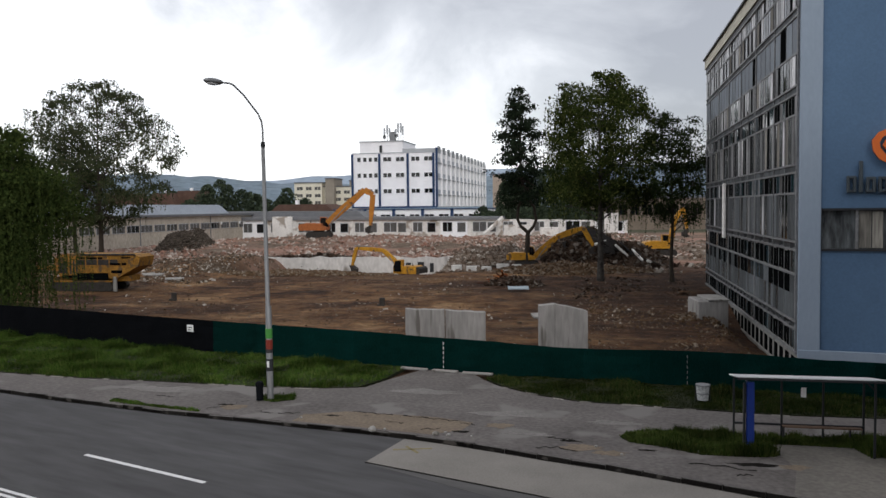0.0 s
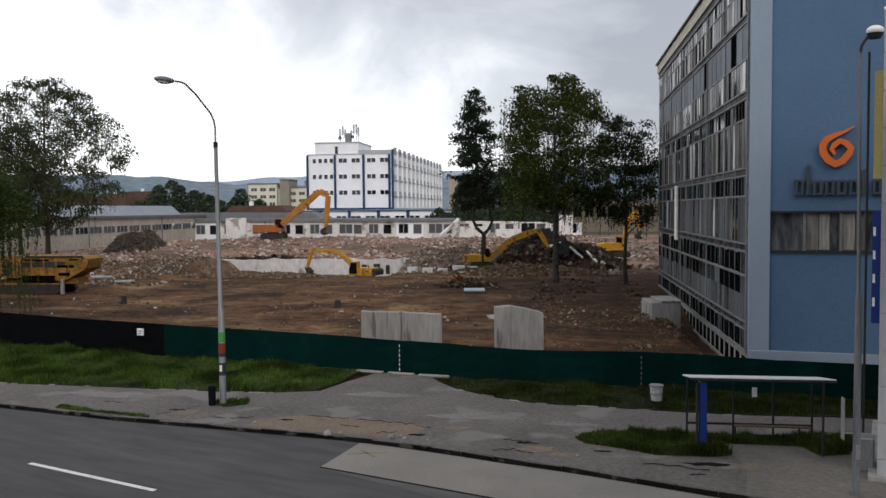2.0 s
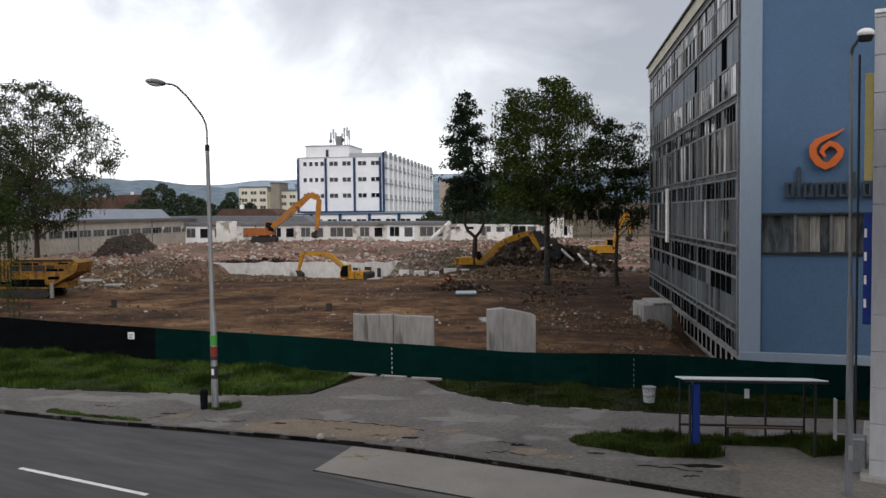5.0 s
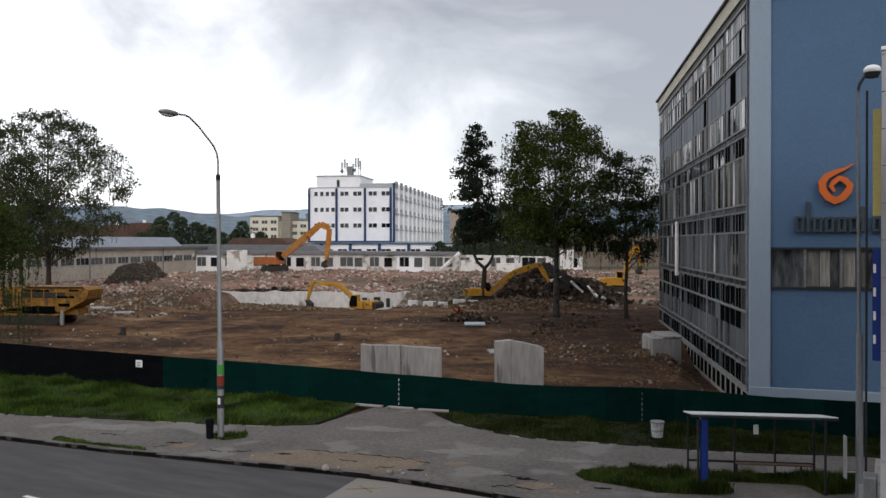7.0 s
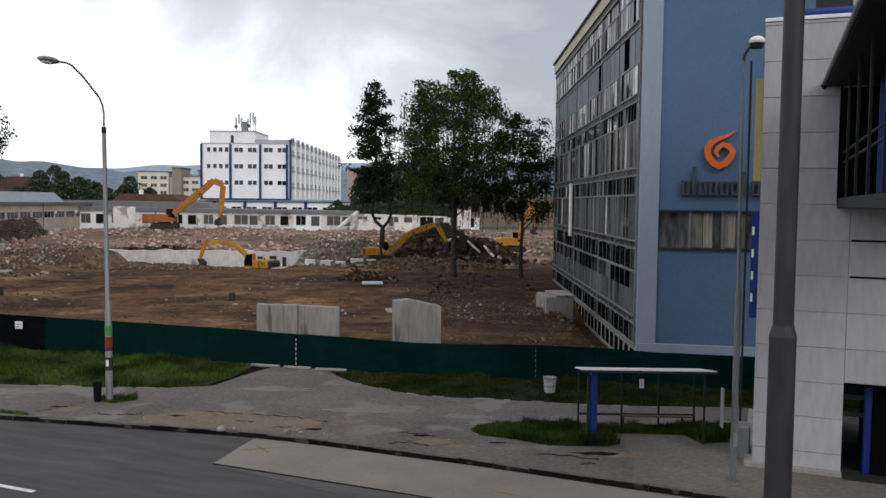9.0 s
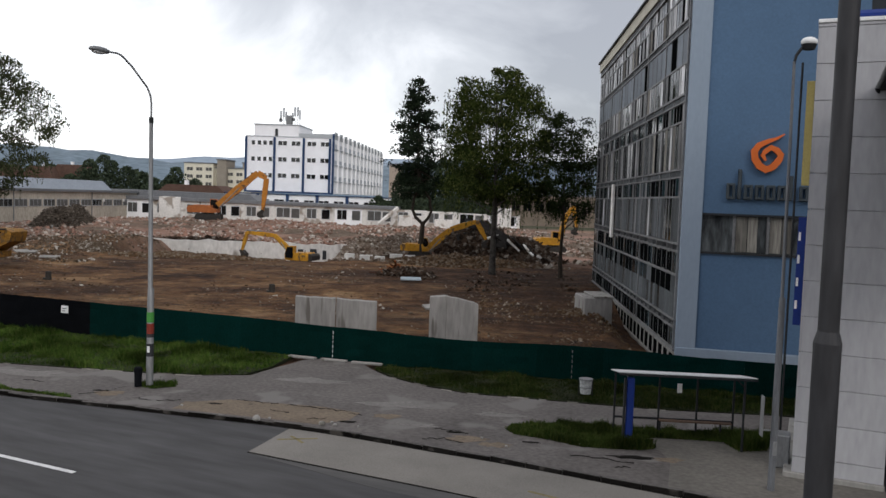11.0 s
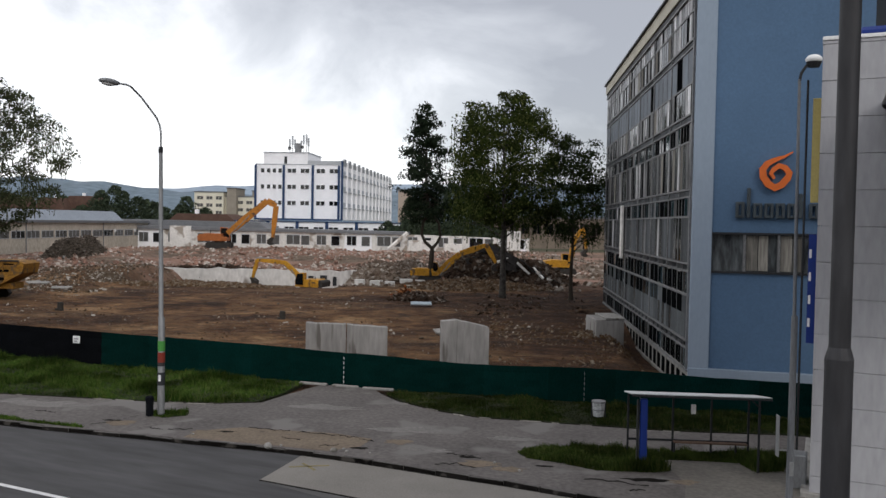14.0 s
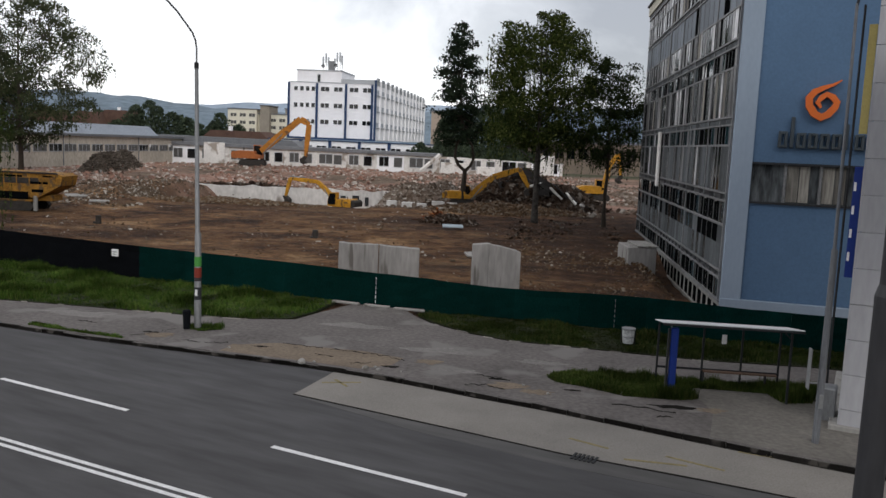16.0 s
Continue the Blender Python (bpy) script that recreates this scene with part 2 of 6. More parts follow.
BLUE_SHEET = material("faded_blue_board", (0.30, 0.36, 0.40), 0.6, vary=0.2)
PIT_WHITE = material("whitewashed_concrete", (0.56, 0.55, 0.53), 0.9, vary=0.2, scale=0.25, fine=2, spots=((0.22, 0.20, 0.18), 0.3, 0.62), streak=2)
YELLOW_BANNER = material("yellow_banner", (0.40, 0.33, 0.12), 0.6, vary=0.15)
DIRTY_YELLOW = material("dirt_caked_yellow", (0.27, 0.132, 0.020), 0.7, vary=0.5, scale=1.4, fine=7, spots=((0.10, 0.06, 0.028), 1.6, 0.56))
FRAME_PALE = material("pale_window_frame", (0.30, 0.295, 0.28), 0.7, vary=0.6, scale=1.5)
# near-black sheet colour standing in for the shade inside openings and hollows
HOLLOW_SHADE = material("dark_broken_opening", (0.004, 0.0045, 0.005), 1.0, vary=0.3, bump=0.0, spec=0.0)
DARK_BAR = material("dull_glazing_bar", (0.11, 0.115, 0.12), 0.7, vary=0.3, scale=1.5, streak=4)
WORN = material("pale_worn_asphalt", (0.162, 0.151, 0.143), 0.92, vary=0.25, scale=1.5, fine=9, bump=0.2)
PAVING_GREY = material("grey_paving_concrete", (0.128, 0.118, 0.106), 0.92, vary=0.25, scale=0.7, fine=7, bump=0.2)


# ---- mesh helpers ----
def part(name, bm, mat, parent=None, label="", smooth=False):
    """Links a bmesh as one mesh object, under a thing where one is given."""
    me = bpy.data.meshes.new(name)
    if smooth:
        for e in bm.edges:
            e.smooth = not any(len(f.verts) > 4 for f in e.link_faces)
    bm.to_mesh(me)
    bm.free()
    for m in mat if isinstance(mat, (list, tuple)) else (mat,):
        me.materials.append(m)
    if smooth:
        me.polygons.foreach_set("use_smooth", [True] * len(me.polygons))
    ob = new(name, me)
    if parent:
        ob.parent = parent
    if label:
        ob["label"] = label
    return ob


def soup(name, verts, faces, mat, parent=None, label="", smooth=False):
    me = bpy.data.meshes.new(name)
    me.from_pydata(verts, [], faces)
    me.materials.append(mat)
    if smooth:
        me.polygons.foreach_set("use_smooth", [True] * len(me.polygons))
    ob = new(name, me)
    if parent:
        ob.parent = parent
    if label:
        ob["label"] = label
    return ob


def twin(ob, m, parent=None):
    """Another object on the same mesh, at the pose m under its parent."""
    o = bpy.data.objects.new(ob.name.split(".")[0], ob.data)
    scene.collection.objects.link(o)
    o.parent = parent or ob.parent
    o.matrix_basis = m
    return o


def thing(name, m, label, category, group="", kind=""):
    ob = new(name)
    ob.matrix_basis = m
    return tagged(ob, label, category, group, kind)


def add_box(bm, lo, hi, bevel=0.0, m=None):
    lo, hi = Vector(lo), Vector(hi)
    made = bmesh.ops.create_cube(bm, size=1.0, matrix=(m or Matrix()) @ Matrix.Translation((lo + hi) / 2) @ Matrix.Diagonal((*(hi - lo), 1)))
    if bevel:
        edges = list({e for v in made["verts"] for e in v.link_edges})
        bmesh.ops.bevel(bm, geom=edges, offset=bevel, segments=1, affect="EDGES")
    return bm


def box(lo, hi, bevel=0.0, m=None):
    return add_box(bmesh.new(), lo, hi, bevel, m)


def add_tube(bm, points, radii, sides=10):
    """A round tube along points, capped at both ends."""
    rings, points = [], [Vector(p) for p in points]
    side = None
    for i, p in enumerate(points):
        way = (points[min(i + 1, len(points) - 1)] - points[max(i - 1, 0)]).normalized()
        if side is None:
            side = way.orthogonal().normalized()
        side = (side - way * side.dot(way)).normalized()
        up = way.cross(side)
        r = radii[i] if isinstance(radii, (list, tuple)) else radii
        rings.append([bm.verts.new(p + side * r * math.cos(a) + up * r * math.sin(a)) for a in [math.tau * k / sides for k in range(sides)]])
    for a, b in zip(rings, rings[1:]):
        for k in range(sides):
            bm.faces.new((a[k], a[(k + 1) % sides], b[(k + 1) % sides], b[k]))
    bm.faces.new(rings[0][::-1]), bm.faces.new(rings[-1])
    return bm


def tube(points, radii, sides=10):
    return add_tube(bmesh.new(), points, radii, sides)


def add_prism(bm, outline, lo, hi, m=None):
    """An outline in x, z, pushed from y = lo to y = hi."""
    m = m or Matrix()
    a = [bm.verts.new(m @ Vector((x, lo, z))) for x, z in outline]
    b = [bm.verts.new(m @ Vector((x, hi, z))) for x, z in outline]
    n = len(outline)
    for k in range(n):
        bm.faces.new((a[k], a[(k + 1) % n], b[(k + 1) % n], b[k]))
    bm.faces.new(a[::-1]), bm.faces.new(b)
    bmesh.ops.recalc_face_normals(bm, faces=bm.faces)
    return bm


def prism(outline, lo, hi, m=None):
    return add_prism(bmesh.new(), outline, lo, hi, m)


def slab(outline, z0, z1):
    """A flat sheet with thickness over an outline in x, y."""
    bm = bmesh.new()
    a = [bm.verts.new((x, y, z0)) for x, y in outline]
    b = [bm.verts.new((x, y, z1)) for x, y in outline]
    n = len(outline)
    for k in range(n):
        bm.faces.new((a[k], a[(k + 1) % n], b[(k + 1) % n], b[k]))
    bm.faces.new(a[::-1])
    bm.faces.new(b)
    bmesh.ops.recalc_face_normals(bm, faces=bm.faces)
    bmesh.ops.triangulate(bm, faces=[f for f in bm.faces if len(f.verts) > 4])
    return bm


def along(line, x):
    return float(np.interp(x, [p[0] for p in line], [p[1] for p in line]))


# ---- lines of the plan ----
KERB_LINE = [(-160, 68), (-40, 32.4), (-19.7, 26.65), (-17.3, 26.1), (-14.9, 25.5), (-12.7, 25.1), (-10.6, 24.72), (-8.6, 24.36), (-6.7, 24.02), (-4.9, 23.52), (-3.2, 22.95), (-1.5, 22.3), (0.1, 21.75), (1.6, 21.12), (4.2, 20.02), (6.6, 19.05), (8.5, 18.35), (120, -23.5)]
BACK_LINE = [(-160, 73), (-40, 34.6), (-26.6, 30.75), (-22.2, 30.06), (-17.3, 29.8), (-13.2, 29.5), (-10.9, 29.5), (-9.05, 30.0), (-8.55, 31.4), (-7.6, 33.7), (-5.4, 33.3), (-4.7, 32.0), (-3.97, 30.95), (-2.4, 29.6), (-0.8, 28.8), (1.1, 28.55), (3.3, 28.2), (5.8, 27.87), (9.3, 27.9), (12, 27.6), (120, -12)]
FENCE_LINE = [(-62, 47.5), (-47, 43.7), (-33.2, 40.3), (-25.3, 38.4), (-17.8, 36.3), (-11.7, 34.95), (-6.57, 33.8), (-2.9, 33.0), (3.16, 32.0), (9.0, 31.0), (16, 29.6), (30, 26.0)]
FENCE_TOP = [(-62, 1.85), (-29, 1.76), (-25, 1.67), (-18, 1.64), (-12, 1.58), (-9.3, 1.54), (-6.6, 1.46), (-4.5, 1.45), (-1.9, 1.34), (0.4, 1.36), (3.1, 1.47), (5.6, 1.44), (7.5, 1.37), (28, 1.38)]
ROAD_U = Vector((0.9358, -0.3526, 0))
ROAD_N = Vector((0.3526, 0.9358, 0))
PIT = (-44.5, -19.0, 85.0, 107.5)


def clump(x, y, s, seed=0.0):
    return noise.noise((x / s + seed, y / s - seed, seed * 1.7))


def smooth_step(a, b, v):
    v = min(1.0, max(0.0, (v - a) / (b - a)))
    return v * v * (3 - 2 * v)


def ground_height(x, y):
    """The lie of the land: flat street, churned soil, a basement pit and rubble mounds behind it."""
    site = smooth_step(0.3, 3.0, y - along(FENCE_LINE, max(-62, min(30, x)))) * smooth_step(240, 200, y) * smooth_step(-110, -92, x) * smooth_step(60, 30, x)
    if site <= 0:
        return -0.03
    h = 0.10 * clump(x, y, 3.0, 2.1) + 0.16 * clump(x, y, 9.0, 5.3) + 0.05 * clump(x, y, 0.9, 9.9)
    heap = smooth_step(107, 128, y) * smooth_step(182, 165, y) * smooth_step(-88, -66, x) * smooth_step(20, 2, x)
    h += heap * (1.05 + 0.7 * clump(x, y, 11, 1.4) + 0.45 * clump(x, y, 3.1, 7.7) + 0.25 * clump(x, y, 1.3, 3.3))
    # grey mound west of the pit
    d = math.hypot((x + 43) / 19, (y - 97) / 13)
    h += max(0.0, 1 - d) * (1.5 + 0.5 * clump(x, y, 3, 8.8))
    d = math.hypot((x + 11) / 9, (y - 98) / 7)
    h += max(0.0, 1 - d) * (1.7 + 0.6 * clump(x, y, 2.5, 4.8))
    d = math.hypot((x + 32) / 10.5, (y - 83.2) / 3.2)
    h += max(0.0, 1 - d) * (0.30 + 0.35 * clump(x, y, 2.0, 2.9))
    # trench along the office basement, hummocks before it
    h -= 1.25 * smooth_step(6.3, 8.2, x) * smooth_step(62, 52, y) * smooth_step(20, 14, x)
    h += 0.2 * max(0.0, clump(x, y, 2.2, 3.9)) * smooth_step(-12, -4, x) * smooth_step(60, 70, y) * smooth_step(95, 88, y)
    inside = smooth_step(PIT[0] - 1, PIT[0] + 3, x) * smooth_step(PIT[1] + 1.5, PIT[1] - 1.5, x) * smooth_step(PIT[2] - 1.5, PIT[2] + 3.5, y) * smooth_step(PIT[3] + 0.7, PIT[3] - 0.1, y)
    h = h * (1 - inside) + inside * (-2.3 + 0.25 * clump(x, y, 2.5, 6.1))
    return h * site - 0.03 * (1 - site)


# ---- ground ----
def build_ground():
    xs = [-4500, -1500, -500, -250, -160] + list(np.arange(-112, 40, 0.85)) + [60, 120, 300, 1200, 4500]
    ys = [-4500, -900, -200, -60, -20, 0, 12, 20, 26] + list(np.arange(29, 112, 0.7)) + list(np.arange(112, 206, 1.1)) + [225, 280, 400, 900, 4800]
    verts = [(float(x), float(y), ground_height(float(x), float(y)) if -113 < x < 61 and 28 < y < 241 else -0.03) for y in ys for x in xs]
    w = len(xs)
    faces = [(j * w + i, j * w + i + 1, (j + 1) * w + i + 1, (j + 1) * w + i) for j in range(len(ys) - 1) for i in range(w - 1)]
    ob = soup("ground", verts, faces, GROUND, smooth=True)
    tagged(ob, "churned brown soil of a cleared demolition site", "ground", kind="structure")


def ground_material():
    """Brown soil near the street, brick-red and grey rubble dust further back, tracked and damp in patches."""
    m = bpy.data.materials.new("churned_soil")
    m.use_nodes = True
    n, l = m.node_tree.nodes, m.node_tree.links
    b = n["Principled BSDF"]
    b.inputs["Roughness"].default_value = 0.96
    b.inputs["Specular IOR Level"].default_value = 0.2
    geo = n.new("ShaderNodeNewGeometry")

    def tex(scale, detail=6, rough=0.6, stretch=(1, 1, 1)):
        mp = n.new("ShaderNodeMapping")
        mp.inputs["Scale"].default_value = stretch
        t = n.new("ShaderNodeTexNoise")
        t.inputs["Scale"].default_value, t.inputs["Detail"].default_value, t.inputs["Roughness"].default_value = scale, detail, rough
        l.new(geo.outputs["Position"], mp.inputs["Vector"])
        l.new(mp.outputs["Vector"], t.inputs["Vector"])
        return t.outputs["Fac"]

    def ramp(fac, stops):
        r = n.new("ShaderNodeValToRGB")
        e = r.color_ramp.elements
        while len(e) < len(stops):
            e.new(0.5)
        for i, (p, c) in enumerate(stops):
            e[i].position, e[i].color = p, (*c, 1)
        l.new(fac, r.inputs["Fac"])
        return r.outputs["Color"]

    def mix(fac, a, c):
        x = n.new("ShaderNodeMix")
        x.data_type = "RGBA"
        l.new(fac, x.inputs["Factor"]), l.new(a, x.inputs["A"]), l.new(c, x.inputs["B"])
        return x.outputs["Result"]

    def span(fac, a, c):
        r = n.new("ShaderNodeMapRange")
        r.inputs["From Min"].default_value, r.inputs["From Max"].default_value = a, c
        l.new(fac, r.inputs["Value"])
        return r.outputs["Result"]

    sep = n.new("ShaderNodeSeparateXYZ")
    l.new(geo.outputs["Position"], sep.inputs[0])
    soil = ramp(tex(0.16, 10, 0.72, (0.85, 0.9, 1)), [(0.38, (0.024, 0.010, 0.004)), (0.46, (0.086, 0.040, 0.016)), (0.54, (0.160, 0.085, 0.038)), (0.63, (0.26, 0.158, 0.080))])
    brick = ramp(tex(0.5, 8, 0.7), [(0.30, (0.14, 0.076, 0.054)), (0.5, (0.27, 0.158, 0.116)), (0.7, (0.35, 0.245, 0.20))])
    grey = ramp(tex(0.6, 8, 0.7), [(0.30, (0.075, 0.052, 0.036)), (0.55, (0.145, 0.107, 0.078)), (0.75, (0.22, 0.175, 0.135))])
    rubble = mix(span(tex(0.045, 3), 0.44, 0.56), brick, grey)
    wob = n.new("ShaderNodeMath")
    wob.operation = "MULTIPLY_ADD"
    wob.inputs[1].default_value = 45.0
    l.new(tex(0.05, 5), wob.inputs[0]), l.new(sep.outputs["Y"], wob.inputs[2])
    far = span(wob.outputs[0], 108, 128)
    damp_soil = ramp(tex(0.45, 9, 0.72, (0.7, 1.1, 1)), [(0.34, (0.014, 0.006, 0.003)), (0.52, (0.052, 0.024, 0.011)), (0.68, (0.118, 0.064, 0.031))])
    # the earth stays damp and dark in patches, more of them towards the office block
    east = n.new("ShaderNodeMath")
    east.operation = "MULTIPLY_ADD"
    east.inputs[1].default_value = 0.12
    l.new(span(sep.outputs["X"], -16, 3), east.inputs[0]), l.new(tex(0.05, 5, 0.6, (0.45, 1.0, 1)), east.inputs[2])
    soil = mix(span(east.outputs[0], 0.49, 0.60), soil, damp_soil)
    # wheel ruts drawn out across the site, wet in their bottoms
    ruts = span(tex(0.40, 7, 0.68, (0.75, 1.0, 1)), 0.57, 0.66)
    wet = ramp(tex(1.5, 6), [(0.35, (0.018, 0.010, 0.006)), (0.65, (0.045, 0.026, 0.015))])
    soil = mix(ruts, soil, wet)
    grit = n.new("ShaderNodeHueSaturation")
    l.new(soil, grit.inputs["Color"])
    gv = n.new("ShaderNodeMapRange")
    gv.inputs["From Min"].default_value, gv.inputs["From Max"].default_value = 0.36, 0.64
    gv.inputs["To Min"].default_value, gv.inputs["To Max"].default_value = 0.50, 1.40
    l.new(tex(1.3, 9, 0.75), gv.inputs["Value"]), l.new(gv.outputs["Result"], grit.inputs["Value"])
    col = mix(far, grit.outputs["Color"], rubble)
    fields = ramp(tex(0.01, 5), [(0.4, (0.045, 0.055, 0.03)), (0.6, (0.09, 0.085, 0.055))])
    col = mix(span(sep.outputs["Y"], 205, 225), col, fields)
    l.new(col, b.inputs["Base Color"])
    bp = n.new("ShaderNodeBump")
    bp.inputs["Strength"].default_value, bp.inputs["Distance"].default_value = 1.0, 0.4
    l.new(tex(1.6, 8, 0.75), bp.inputs["Height"])
    l.new(bp.outputs["Normal"], b.inputs["Normal"])
    return m


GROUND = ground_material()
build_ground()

# ---- street ----
xs_k = [p[0] for p in KERB_LINE]
road_edge = [(x, along(KERB_LINE, x) - 0.02) for x in xs_k]
near_edge = [(p[0] - 26 * 0.3526, p[1] - 26 * 0.9358) for p in ((120, -23.5), (-160, 68))]
road = part("road", slab(road_edge + near_edge, -0.02, 0.0), ASPHALT)
tagged(road, "worn dark grey asphalt road with white markings", "road", kind="structure")
bay_top = [(x, along(KERB_LINE, x) - 0.03) for x in (-5.93, -4.9, -3.2, -1.5, 0.1, 1.6, 4.2, 6.6, 8.5, 16)]
bay_low = [(12.0, 14.9), (6.45, 16.8), (3.76, 17.66), (0.83, 18.52), (-1.6, 19.5), (-2.8, 19.95), (-6.46, 21.36)]
bay = part("bus_bay", slab(bay_top + bay_low, -0.01, 0.006), CONCRETE_BAY)
tagged(bay, "pale concrete bus bay beside the kerb", "bus bay", kind="structure")


joint_top = [(x, y + 0.03 + 0.02 * noise.noise((x * 3, 0, 0))) for x, y in bay_low]
joint = part("bay_joint", slab(joint_top + [(x, y - 0.05) for x, y in reversed(bay_low)], 0.0, 0.0095), CRACK)
tagged(joint, "dark open joint between bus bay and road", "joint", kind="structure")
strip = part("road_strip", slab([(x, y - 0.055) for x, y in bay_low] + [(x, y - 0.75 - 0.02 * x) for x, y in reversed(bay_low[:-1])], -0.01, 0.005), STRIP)
tagged(strip, "paler asphalt strip along the bus bay", "road strip", kind="structure")


def stripe(a, b, w, mat=PAINT, z=0.005):
    a, b = Vector((*a, 0)), Vector((*b, 0))
    s = (b - a).normalized().cross(Vector((0, 0, 1))) * w / 2
    return part("road_marking", slab([(p.x, p.y) for p in (a - s, b - s, b + s, a + s)], z - 0.004, z), mat)


DASH_A, DASH_RUN, STEP = Vector((-14.68, 20.77)), Vector((4.6, -1.70)), Vector((8.9, -3.27))
for k in range(-6, 5):
    a, b = DASH_A + STEP * k, DASH_A + STEP * k + DASH_RUN
    tagged(stripe(a, b, 0.14), "white dashed lane line on the asphalt", "road marking", "lane dashes", "structure")
for off in (0.0, -0.25):
    a = Vector((-11.03, 16.36 + off))
    tagged(stripe(a - Vector((60, -21.3)), a + Vector((30, -10.65)), 0.11), "white double centre line on the asphalt", "road marking", "centre lines", "structure")

outer = [(x, along(KERB_LINE, x) + 0.12) for x in xs_k]
back = [p for p in reversed(BACK_LINE)]
pavement = part("pavement", slab(outer + back, -0.02, 0.115), PAVEMENT)
tagged(pavement, "cracked grey asphalt pavement with worn patches", "pavement", kind="structure")
for outline, lab in (([(-10.0, 24.85), (-6.8, 24.3), (-5.2, 23.95), (-4.3, 24.6), (-4.1, 25.5), (-5.4, 26.0), (-8.6, 26.3), (-9.8, 25.7)], "brownish worn paving patch"), ([(4.45, 20.2), (6.6, 19.3), (16, 15.8), (16, 22), (8.2, 24.2), (4.6, 24.2), (4.95, 22.3)], "lighter concrete paving beside the bus stop")):
    p = part("paving_patch", slab(outline, 0.10, 0.119), PATCH if "brown" in lab else PAVING_GREY)
    tagged(p, lab, "paving patch", kind="structure")

gut = [(x, along(KERB_LINE, x) + 0.0) for x in (-46, -19.7, -14.9, -10.6, -6.7, -4.9, -3.2, -1.5, 0.1, 1.6, 4.2, 6.6, 8.5, 22)]
gutter = part("gutter", slab(gut + [(x, y - 0.07 - 0.05 * noise.noise((x, 0, 0))) for x, y in reversed(gut)], 0.0, 0.012), CRACK)
tagged(gutter, "narrow dark strip along the foot of the kerb", "gutter", kind="structure")
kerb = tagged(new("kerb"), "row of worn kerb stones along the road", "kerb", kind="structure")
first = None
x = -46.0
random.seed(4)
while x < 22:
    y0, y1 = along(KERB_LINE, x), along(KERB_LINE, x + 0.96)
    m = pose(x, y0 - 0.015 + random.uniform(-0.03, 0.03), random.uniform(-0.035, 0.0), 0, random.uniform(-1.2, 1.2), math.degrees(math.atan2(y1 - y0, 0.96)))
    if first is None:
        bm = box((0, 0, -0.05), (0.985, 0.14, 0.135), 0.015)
        # road-facing side takes the painted shade, the rest stays plain stone
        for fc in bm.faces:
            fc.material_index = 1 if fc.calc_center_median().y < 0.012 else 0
        first = part("kerb_stone", bm, (KERB, KERB_SHADE), kerb)
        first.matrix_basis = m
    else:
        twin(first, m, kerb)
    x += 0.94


edging = tagged(new("grass_edging"), "broken pale edging stones along the grass", "edging", kind="structure")
edge_stones = []
for x_from, x_to in ((-30.0, -9.2), (-3.8, 9.0)):
    x = x_from
    while x < x_to:
        w = random.uniform(0.3, 0.9)
        if random.random() < 0.6:
            y0, y1 = along(BACK_LINE, x), along(BACK_LINE, x + w)
            m = pose(x, y0 - 0.04 + random.uniform(-0.05, 0.04), random.uniform(0.095, 0.11), 0, 0, math.degrees(math.atan2(y1 - y0, w)))
            if len(edge_stones) < 4:
                edge_stones.append(part("edging_stone", box((0, 0, 0), (0.25 + 0.16 * len(edge_stones), 0.06, 0.035), 0.008), EDGING, edging))
                edge_stones[-1].matrix_basis = m
            else:
                twin(random.choice(edge_stones), m, edging)
        x += w + random.uniform(0.02, 0.3)


def crack(points, w=0.06):
    bm = bmesh.new()
    pts = []
    for (ax, ay), (bx, by) in zip(points, points[1:]):
        for k in range(6):
            f = k / 6
            pts.append((ax + (bx - ax) * f + random.uniform(-0.07, 0.07), ay + (by - ay) * f + random.uniform(-0.10, 0.10)))
    pts.append(points[-1])
    left = [bm.verts.new((px, py + w * random.uniform(0.2, 1.0), 0.1225)) for px, py in pts]
    right = [bm.verts.new((px, py - w * random.uniform(0.2, 1.0), 0.1225)) for px, py in pts]
    for k in range(len(pts) - 1):
        bm.faces.new((left[k], right[k], right[k + 1], left[k + 1]))
    return tagged(part("pavement_crack", bm, CRACK), "dark open crack in the pavement", "crack", "pavement cracks", "structure")


for pts in ([(-8.4, 26.25), (-7.6, 26.2), (-6.9, 26.05)], [(-6.6, 26.0), (-5.5, 25.8), (-4.7, 25.6), (-4.0, 25.2)], [(-13.6, 25.95), (-13.0, 26.5), (-12.6, 27.3)], [(-11.6, 25.9), (-11.0, 25.7)], [(-10.9, 25.7), (-10.1, 25.9)], [(-1.55, 24.15), (-1.0, 24.05), (-0.6, 23.8)], [(-1.9, 23.1), (-1.3, 23.2), (-0.7, 22.9)], [(2.3, 22.35), (3.0, 22.15), (3.9, 21.9)], [(3.3, 21.45), (3.75, 21.5)], [(-7.0, 25.2), (-6.3, 25.1)], [(-5.6, 24.5), (-5.0, 24.7)], [(-16.4, 27.6), (-15.6, 27.4)]):
    crack(pts)

def pothole(x, y, r, mat, label, squash=0.6):
    k0 = random.uniform(0, 9)
    ol = [(x + r * math.cos(a) * (1 + 0.9 * noise.noise((math.cos(a) * 2.2 + k0, math.sin(a) * 2.2, x))), y + r * squash * math.sin(a) * (1 + 0.9 * noise.noise((math.sin(a) * 2.2, k0, y + math.cos(a) * 1.7)))) for a in [math.tau * k / 28 for k in range(28)]]
    tagged(part("worn_patch", slab(ol, 0.11, 0.1205), mat), label, "worn patch", "worn patches", "structure")


